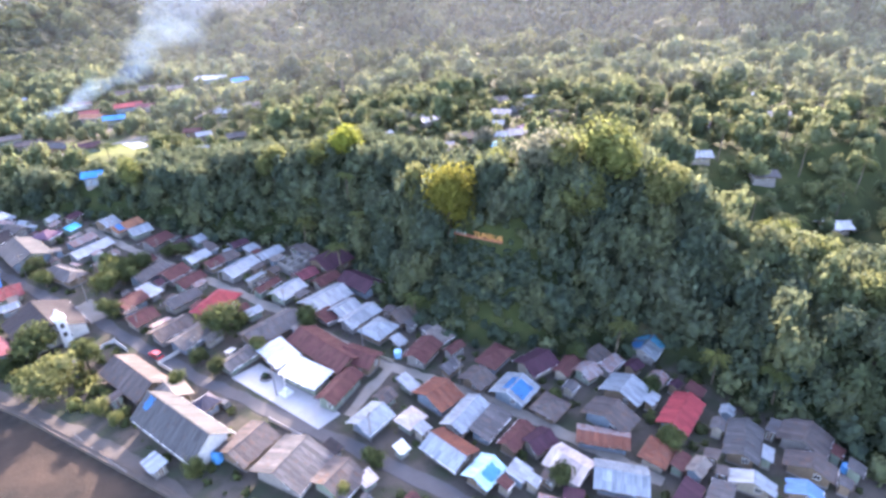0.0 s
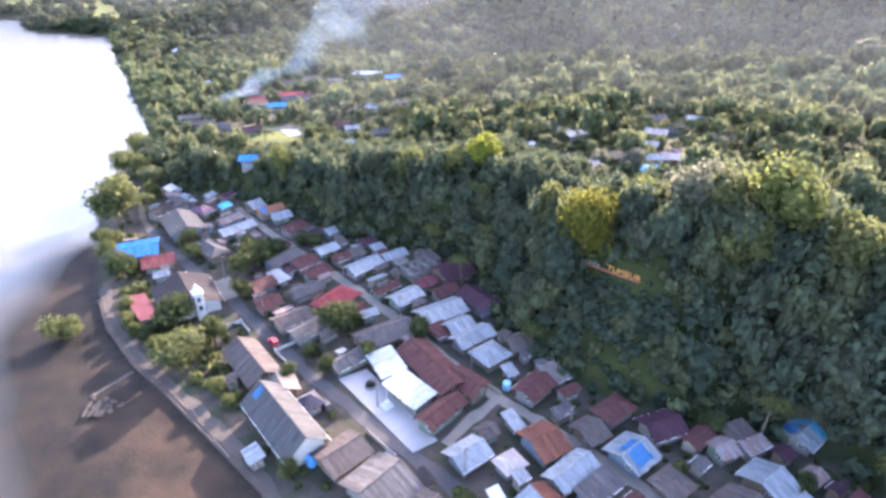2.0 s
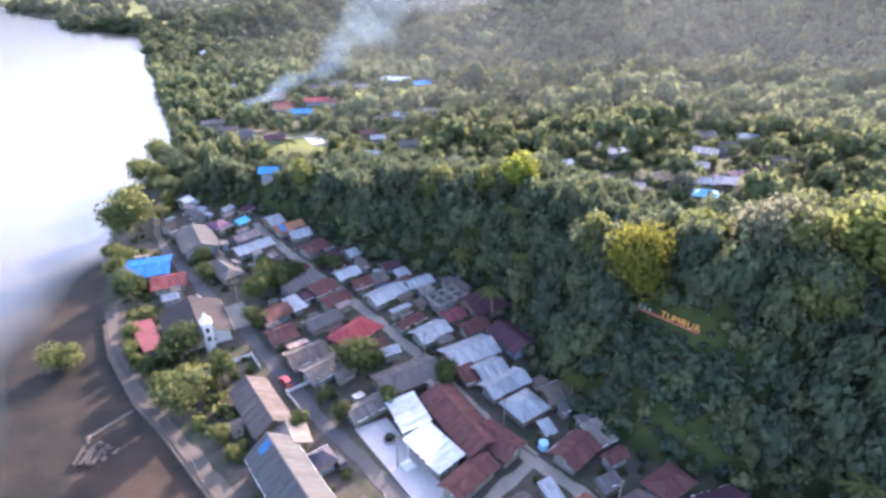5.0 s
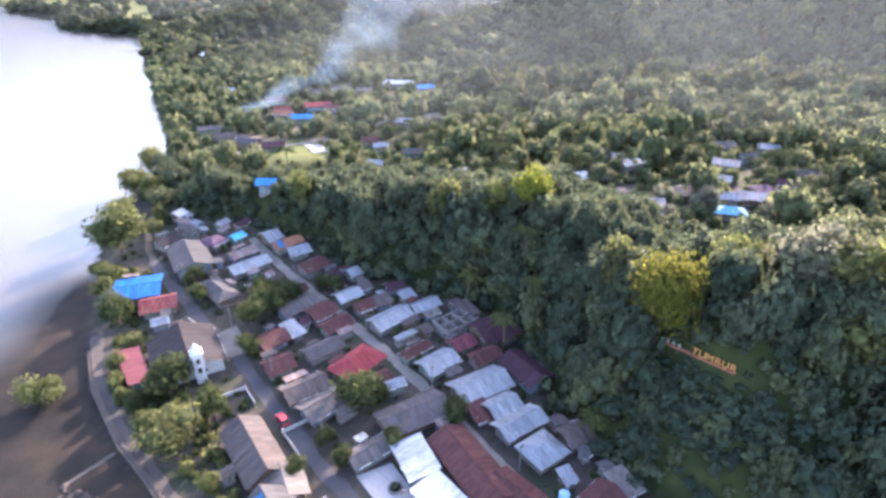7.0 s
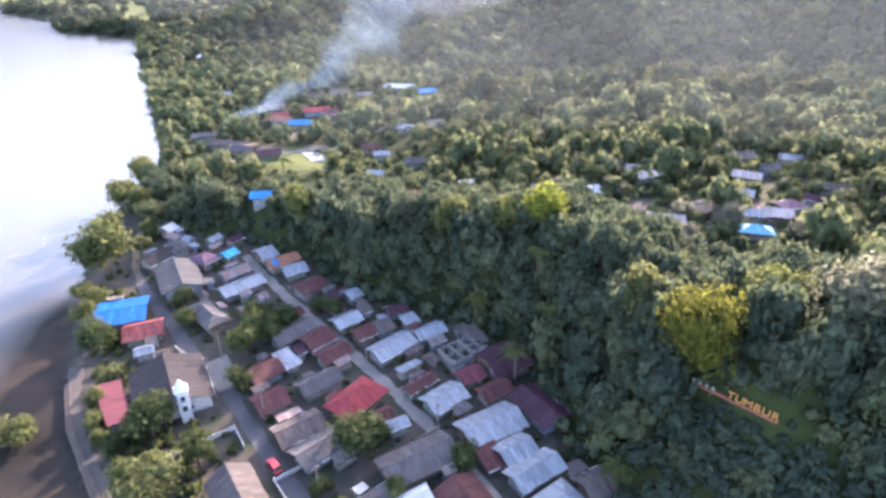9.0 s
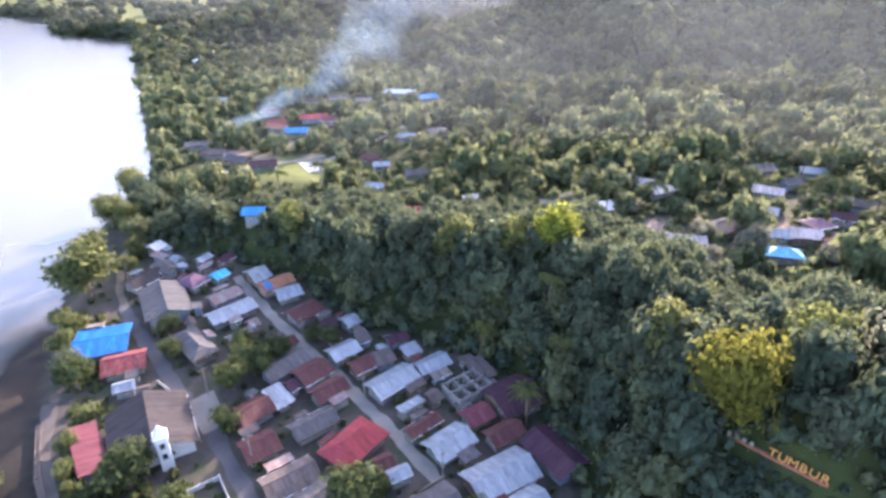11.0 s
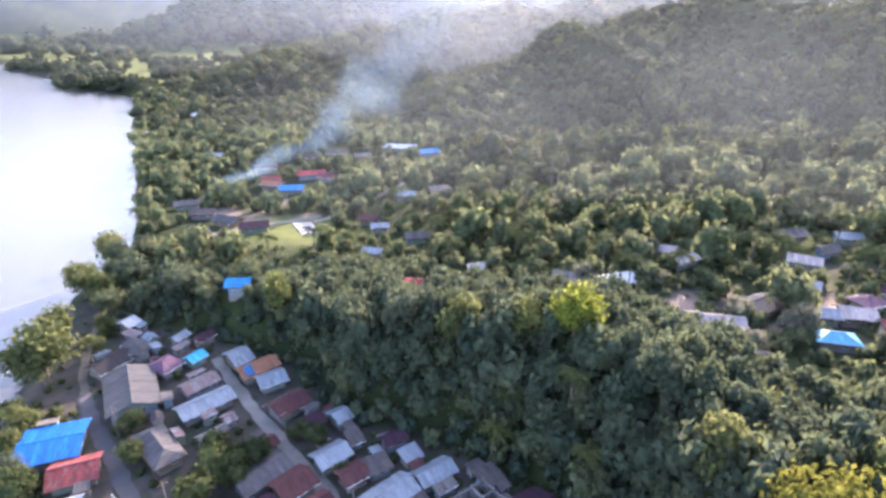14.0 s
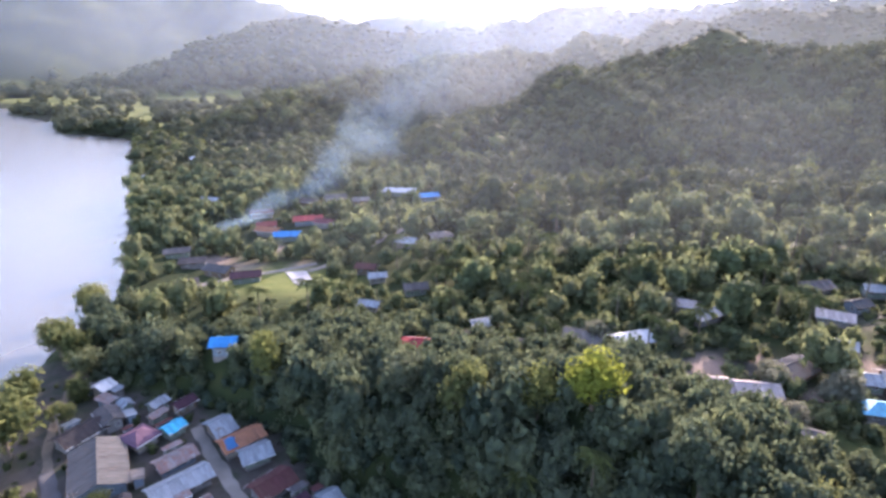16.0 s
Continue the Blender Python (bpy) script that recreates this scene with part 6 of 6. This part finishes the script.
def post(x, y, tall=7.5, arm=True):
    """A utility pole with a crossarm and insulators."""
    top = tagged(new("utility_pole"), "weathered grey utility pole with a crossarm", "pole", group="utility poles")
    top.matrix_basis = pose(x, y, ground_at(x, y), 0, 0, 40)
    part("shaft", tube(bmesh.new(), [(0, 0, -0.6), (0, 0, tall * 0.5), (0, 0, tall)], (0.15, 0.12, 0.09)), CONCRETE, top)
    part("crossarm", box(bmesh.new(), -0.8, 0.8, -0.06, 0.06, tall - 0.7, tall - 0.58), WOOD, top)
    for k in (-0.7, 0, 0.7):
        bm = bmesh.new()
        bmesh.ops.create_cone(bm, cap_ends=True, segments=8, radius1=0.06, radius2=0.035, depth=0.16, matrix=Matrix.Translation((k, 0, tall - 0.5)))
        part("insulator", bm, WHITE, top)
    return Vector((x, y, ground_at(x, y) + tall - 0.42))


def wire(points):
    top = tagged(new("power_line"), "thin sagging overhead cable", "cable")
    for p, q in zip(points, points[1:]):
        span = [p.lerp(q, k / 6) - Vector((0, 0, 0.6 * 4 * (k / 6) * (1 - k / 6))) for k in range(7)]
        part("span", tube(bmesh.new(), span, [0.018] * 7, 3), WOOD, top)


wire([post(x, y) for x, y in ((9.5, 77.0), (-6.5, 95.5), (-22.5, 111.5), (-37.0, 130.0), (-52.0, 148.5), (-71.0, 167.5), (-88.5, 190))])
wire([post(x, y, 6.5) for x, y in ((30.5, 87.0), (13.5, 106.0), (-2.5, 127.5), (-19.0, 148.5), (-36.0, 167.5), (-52.0, 187))])


def garden_wall(line, high, mat, label):
    """A low wall in straight lengths between posts."""
    top = tagged(new("garden_wall"), label, "wall")
    for (ax, ay), (bx, by) in zip(line, line[1:]):
        d = math.hypot(bx - ax, by - ay)
        m = Matrix.Translation((ax, ay, min(ground_at(ax, ay), ground_at(bx, by)))) @ Matrix.Rotation(math.atan2(by - ay, bx - ax), 4, "Z")
        part("panel", box(bmesh.new(), 0.14, d - 0.14, -0.07, 0.07, -0.5, high, 0.02), mat, top).matrix_basis = m
        part("pillar", box(bmesh.new(), -0.14, 0.14, -0.14, 0.14, -0.5, high + 0.15, 0.02), mat, top).matrix_basis = m


garden_wall([(-54.5, 117), (-49.5, 121.5), (-42, 127)], 1.1, WALLS[1], "whitewashed garden wall")
garden_wall([(-42, 127), (-38.5, 122)], 1.1, WALLS[1], "whitewashed garden wall beside the road")
garden_wall([(-25.5, 107.5), (-31, 114.5), (-24, 120)], 1.0, WALLS[1], "pale low garden wall")
garden_wall([(-13, 117.5), (-7, 123.5), (-2, 127.5)], 1.0, WALLS[0], "pale low garden wall")
garden_wall([(-33, 84), (-40, 92), (-44, 97)], 1.0, WALLS[2], "grey block garden wall")
garden_wall([(-8.2, 88.7), (-2.7, 82.4), (-9.6, 75.2)], 0.9, PAVING, "pale concrete terrace wall")
garden_wall([(14, 103), (19, 97.5)], 1.0, WALLS[0], "pale low garden wall")
garden_wall([(-1.5, 113), (4, 107)], 1.0, WALLS[2], "grey block garden wall")
garden_wall([(-64, 152), (-58, 147.5)], 1.0, WALLS[1], "whitewashed wall along the road")
garden_wall([(-20, 70), (-13, 62), (-4, 52)], 1.0, WALLS[2], "grey block wall along the shore")


WOOD_WET = plain("wet_grey_boards", (0.040, 0.039, 0.040), 0.7)
WET_STONE = plain("wet_causeway_stone", (0.085, 0.080, 0.074), 0.85, scale=0.8)


def jetty():
    """A narrow stone causeway to a ruined platform in the mud."""
    top = tagged(new("jetty"), "narrow broken stone jetty with a ruined platform", "jetty")
    a, b = Vector((-60.5, 111.5, 0)), Vector((-66, 103.5, 0))
    rng = random.Random(5)
    for k in range(7):
        p = a.lerp(b, (k + 0.5) / 7)
        m = pose(p.x, p.y, WATER_Z + rng.uniform(-0.05, 0.05), 0, 0, math.degrees(math.atan2(b.y - a.y, b.x - a.x)) + rng.uniform(-4, 4))
        part("slab", box(bmesh.new(), -0.75, 0.75, -0.45, 0.45, -0.6, 0.32, 0.06), WET_STONE, top).matrix_basis = m
    for k in range(9):
        x, y = -64.5 + (k % 3) * 2.0 + rng.uniform(-0.4, 0.4), 96.0 + (k // 3) * 2.2 + rng.uniform(-0.4, 0.4)
        part("post", tube(bmesh.new(), [(x, y, WATER_Z - 0.6), (x + rng.uniform(-0.2, 0.2), y, WATER_Z + rng.uniform(0.7, 1.5))], (0.1, 0.08), 6), WOOD, top)
    for k in range(4):
        x, y = -65 + k * 1.15, 96.5
        m = pose(x, y, WATER_Z + 0.75, rng.uniform(-7, 7), rng.uniform(-6, 6), rng.uniform(-12, 12))
        part("plank", box(bmesh.new(), -0.35, 0.35, -0.4, 4.2, -0.04, 0.04), WOOD_WET, top).matrix_basis = m
    for k in range(26):
        x, y, r = -62.8 + rng.gauss(0, 1.9), 99.0 + rng.gauss(0, 2.3), rng.uniform(0.35, 0.95)
        bm = bmesh.new()
        bmesh.ops.create_icosphere(bm, subdivisions=1, radius=r)
        for v in bm.verts:
            v.co *= rng.uniform(0.75, 1.2)
            v.co.z *= 0.6
        part("rock", bm, STONE, top).matrix_basis = Matrix.Translation((x, y, WATER_Z + 0.1))


jetty()


def hill_sign():
    """Tall orange letters on a ledge above the slope, and smaller panels whose writing is lost."""
    paint = plain("orange_paint", (0.62, 0.26, 0.045), 0.5, spread=0.1)
    top = tagged(new("hillside_sign"), "row of tall orange letters on a red hillside ledge", "sign")
    a, b = Vector((39.9, 119.5, 0)), Vector((49.9, 109.6, 0))
    base = 18.9
    turn = math.degrees(math.atan2(b.y - a.y, b.x - a.x))
    for k, sign in enumerate("TUMBUR"):
        p = a.lerp(b, 0.46 + 0.094 * k)
        font = bpy.data.curves.new("letter", "FONT")
        font.body, font.size, font.extrude, font.align_x = sign, 1.85, 0.12, "CENTER"
        shape = new("letter", font)
        mesh = bpy.data.meshes.new_from_object(shape.evaluated_get(bpy.context.evaluated_depsgraph_get()))
        bpy.data.objects.remove(shape)
        mesh.materials.clear()
        mesh.materials.append(paint)
        letter = new("letter", mesh)
        letter.parent, letter.matrix_basis = top, pose(p.x, p.y, base + 0.2, 78, 0, turn)
    for k in range(4):
        p = a.lerp(b, 0.04 + 0.075 * k)
        part("letter_panel", box(bmesh.new(), -0.28, 0.28, -0.06, 0.06, 0.2, 1.0, 0.04), WALLS[5], top).matrix_basis = pose(p.x, p.y, base, 0, 0, turn)
    for k in range(6):
        p = a.lerp(b, (k + 0.5) / 6)
        part("support", tube(bmesh.new(), [(0, 0.1, -4.0), (0, 0.1, 0.0)], (0.08, 0.07), 5), WOOD, top).matrix_basis = pose(p.x, p.y, base, 0, 0, turn)
    mid = a.lerp(b, 0.5)
    part("ledge", box(bmesh.new(), -6.6, 6.6, -0.3, 0.4, -0.12, 0.2, 0.03), plain("red_ledge", (0.35, 0.12, 0.07), 0.8), top).matrix_basis = pose(mid.x, mid.y, base, 0, 0, turn)


hill_sign()


def church_tower(x, y, angle, half, high):
    """A slender white bell tower with louvred openings, a ledge and a low spire."""
    top = tagged(new("church_tower"), "slender white bell tower in front of the dark church roof", "tower")
    top.matrix_basis = pose(x, y, ground_at(x, y), 0, 0, angle)
    part("shaft", box(bmesh.new(), -half, half, -half, half, -1, high, 0.06), WHITE, top)
    part("ledge", box(bmesh.new(), -half - 0.22, half + 0.22, -half - 0.22, half + 0.22, high, high + 0.22, 0.04), WHITE, top)
    bm = bmesh.new()
    bmesh.ops.create_cone(bm, cap_ends=True, segments=4, radius1=half * 1.35, radius2=0.06, depth=2.2, matrix=Matrix.Translation((0, 0, high + 1.32)) @ Matrix.Rotation(math.pi / 4, 4, "Z"))
    part("spire", bm, WHITE, top)
    for sx, sy in ((1, 0), (-1, 0), (0, 1), (0, -1)):
        for z in (high - 1.7, high * 0.45):
            px, py = sx * (half + 0.005), sy * (half + 0.005)
            wx, wy = (0.05, 0.42) if sx else (0.42, 0.05)
            part("opening", box(bmesh.new(), px - wx, px + wx, py - wy, py + wy, z - 0.6, z + 0.6), GLASS, top)


church_tower(-52.4, 130.0, 120, 1.05, 7.4)


def tank(x, y, z, r=0.55, h=1.2, colour=(0.05, 0.35, 0.75)):
    """A plastic water tank with ribs and a lid."""
    top = tagged(new("water_tank"), "blue plastic water tank", "water tank")
    top.matrix_basis = pose(x, y, z)
    mat = plain("tank_plastic", colour, 0.4, spread=0.1)
    bm = bmesh.new()
    bmesh.ops.create_cone(bm, cap_ends=True, segments=20, radius1=r, radius2=r, depth=h, matrix=Matrix.Translation((0, 0, h / 2)))
    for k in range(1, 4):
        bmesh.ops.create_cone(bm, cap_ends=True, segments=20, radius1=r + 0.03, radius2=r + 0.03, depth=0.07, matrix=Matrix.Translation((0, 0, h * k / 4)))
    part("vessel", bm, mat, top)
    bm = bmesh.new()
    bmesh.ops.create_cone(bm, cap_ends=True, segments=20, radius1=r * 0.98, radius2=0.22, depth=0.25, matrix=Matrix.Translation((0, 0, h + 0.13)))
    part("lid", bm, mat, top)


tank(20.3, 99.7, ground_at(20.3, 99.7), 0.9, 1.6, (0.25, 0.55, 0.8))
tank(85.8, 43.8, ground_at(85.8, 43.8), 0.8, 1.5)
tank(3.8, 123.8, ground_at(3.8, 123.8), 0.6, 1.2, (0.6, 0.62, 0.65))
tank(-17.6, 81.6, ground_at(-17.6, 81.6), 1.0, 1.9)


def vapour(name, size, low, high, colour):
    """Drifting smoke or mist: lets most light through, scatters the rest, uneven; "thick" says how dense it is."""
    m, nt, bsdf = material(name)
    nt.nodes.remove(bsdf)
    co = nt.nodes.new("ShaderNodeNewGeometry").outputs["Position"]
    dense = nt.nodes.new("ShaderNodeAttribute")
    dense.attribute_name = "thick"
    curls = ramp(nt, noise_tex(nt, co, size, 7.0, 0.6), (low, (0, 0, 0)), (high, (1, 1, 1)))
    body, lit, clear = nt.nodes.new("ShaderNodeBsdfDiffuse"), nt.nodes.new("ShaderNodeBsdfTranslucent"), nt.nodes.new("ShaderNodeBsdfTransparent")
    for b in (body, lit):
        b.inputs["Color"].default_value = (*colour, 1)
    both, mix = nt.nodes.new("ShaderNodeMixShader"), nt.nodes.new("ShaderNodeMixShader")
    both.inputs[0].default_value = 0.5
    nt.links.new(body.outputs[0], both.inputs[1])
    nt.links.new(lit.outputs[0], both.inputs[2])
    nt.links.new(maths(nt, "MULTIPLY", dense.outputs["Fac"], curls), mix.inputs[0])
    nt.links.new(clear.outputs[0], mix.inputs[1])
    nt.links.new(both.outputs[0], mix.inputs[2])
    nt.links.new(mix.outputs[0], nt.nodes["Material Output"].inputs["Surface"])
    return m


def veil_mesh(name, sheets, mat):
    """Curled sheets, each an array rows x columns x (x, y, z, thick), joined into one mesh."""
    verts, tris, thick, n = [], [], [], 0
    for g in sheets:
        r, c = g.shape[:2]
        k = (np.arange(r - 1)[:, None] * c + np.arange(c - 1)).ravel() + n
        tris += [np.stack([k, k + 1, k + c + 1], 1), np.stack([k, k + c + 1, k + c], 1)]
        verts.append(g[..., :3].reshape(-1, 3))
        thick.append(g[..., 3].ravel())
        n += r * c
    me = array_mesh(name, np.concatenate(verts), np.concatenate(tris), mat, smooth=True)
    me.attributes.new("thick", "FLOAT", "POINT").data.foreach_set("value", np.concatenate(thick).astype(np.float32))
    return me


def smoke():
    """A thin plume that creeps along over the roofs, then rises and spreads."""
    way = np.array([(-112, 322, 7), (-96, 328, 14), (-83, 336, 20), (-69, 345, 25), (-57, 358, 35), (-46, 370, 47), (-31, 382, 57), (-15, 395, 71), (-2, 410, 91), (17, 425, 106)], float)
    wide, dense = (2.5, 4.5, 6, 7, 12, 19, 22, 25, 28, 32), (0.22, 0.22, 0.19, 0.18, 0.24, 0.26, 0.18, 0.14, 0.08, 0.0)
    u, v = np.linspace(0, 9, 91), np.linspace(-1, 1, 13)
    sheets = []
    for layer in range(2):
        c = np.stack([np.interp(u, range(10), way[:, k]) for k in range(3)], 1)
        w, q = np.interp(u, range(10), wide), np.interp(u, range(10), dense)
        w = w * (1 + 0.25 * np.sin(u * 3.7 + layer) + 0.15 * np.sin(u * 8.1 + 2 * layer))
        c += np.stack([1.5 * np.sin(u * 2.3 + layer * 2), 6 * (layer - 0.5) + 3 * np.sin(u * 1.7 + layer), 1.8 * np.sin(u * 3.1 + layer)], 1)
        g = np.zeros((len(u), len(v), 4))
        g[..., 0] = c[:, 0, None] - 0.5 * v * w[:, None]
        g[..., 1] = c[:, 1, None] + 0.5 * w[:, None] * (1 - v * v) * np.sin(u * 1.9 + layer * 2.2)[:, None]
        g[..., 2] = c[:, 2, None] + 0.6 * v * w[:, None]
        g[..., 3] = q[:, None] * (1 - v * v) ** 1.2 * np.minimum(1, u * 3)[:, None]
        sheets.append(g)
    me = veil_mesh("smoke", sheets, vapour("smoke", 0.05, 0.25, 0.75, (0.34, 0.50, 0.66)))
    tagged(new("smoke", me), "thin blue-white smoke drifting up from the houses", "smoke", kind="stuff")


def mist(radius, start, end, tall, dense, colour, bright=0.0):
    """A thin translucent sheet standing in for sunlit haze, in an arc across the valley, over the ground; the angles
    are degrees from +y towards +x.
    bright: extra density round 9 degrees, which imitates haze glowing towards the sun."""
    u, v = np.linspace(0, 1, 90)[:, None], np.linspace(0, 1, 24)[None]
    a = np.radians(start + (end - start) * u)
    r = radius * (1 + 0.06 * np.sin(9 * u + 1) + 0.08 * v)
    g = np.zeros((90, 24, 4))
    g[..., 0], g[..., 1] = r * np.sin(a), 60 + r * np.cos(a)
    g[..., 2] = np.maximum(land_height(g[..., 0], g[..., 1]), WATER_Z) + 2 + tall * v
    edge = np.minimum(1, np.minimum(u, 1 - u) * 5)
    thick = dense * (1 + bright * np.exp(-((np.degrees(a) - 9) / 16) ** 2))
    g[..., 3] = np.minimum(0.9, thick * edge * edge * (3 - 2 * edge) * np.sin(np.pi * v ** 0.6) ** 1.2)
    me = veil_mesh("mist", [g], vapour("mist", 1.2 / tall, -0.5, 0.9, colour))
    tagged(new("mist", me), "thin translucent sheet standing in for haze over the forested valley", "mist", kind="stuff")


smoke()
# Sheet colours turn bluer with distance to imitate aerial haze.
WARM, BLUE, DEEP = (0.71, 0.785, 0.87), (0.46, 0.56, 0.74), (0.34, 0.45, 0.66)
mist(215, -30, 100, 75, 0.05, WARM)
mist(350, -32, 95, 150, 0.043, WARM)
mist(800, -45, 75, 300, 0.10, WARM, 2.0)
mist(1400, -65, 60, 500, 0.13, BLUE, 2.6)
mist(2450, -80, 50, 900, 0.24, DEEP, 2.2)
bm = slab(bmesh.new(), [(x, y, ground_at(x, y) + 0.25) for x, y in ((-66, 293), (-57.5, 275.5), (-51.5, 278.5), (-58, 294))], 0.6)
tagged(link("court", bm, PAVING), "pale concrete sports court on the grass", "court", kind="structure")
ribbon("track", [(-57, 294), (-49, 302), (-41, 313), (-30, 330), (-20, 350)], 3.0, LANE, 0.1, "pale dirt track", "track", seed=8)
ribbon("shore_road", [(-104, 258), (-98, 278), (-84, 287), (-68, 296), (-56, 303)], 3.0, LANE, 0.1, "pale dirt road to the far settlement", "road", seed=9)
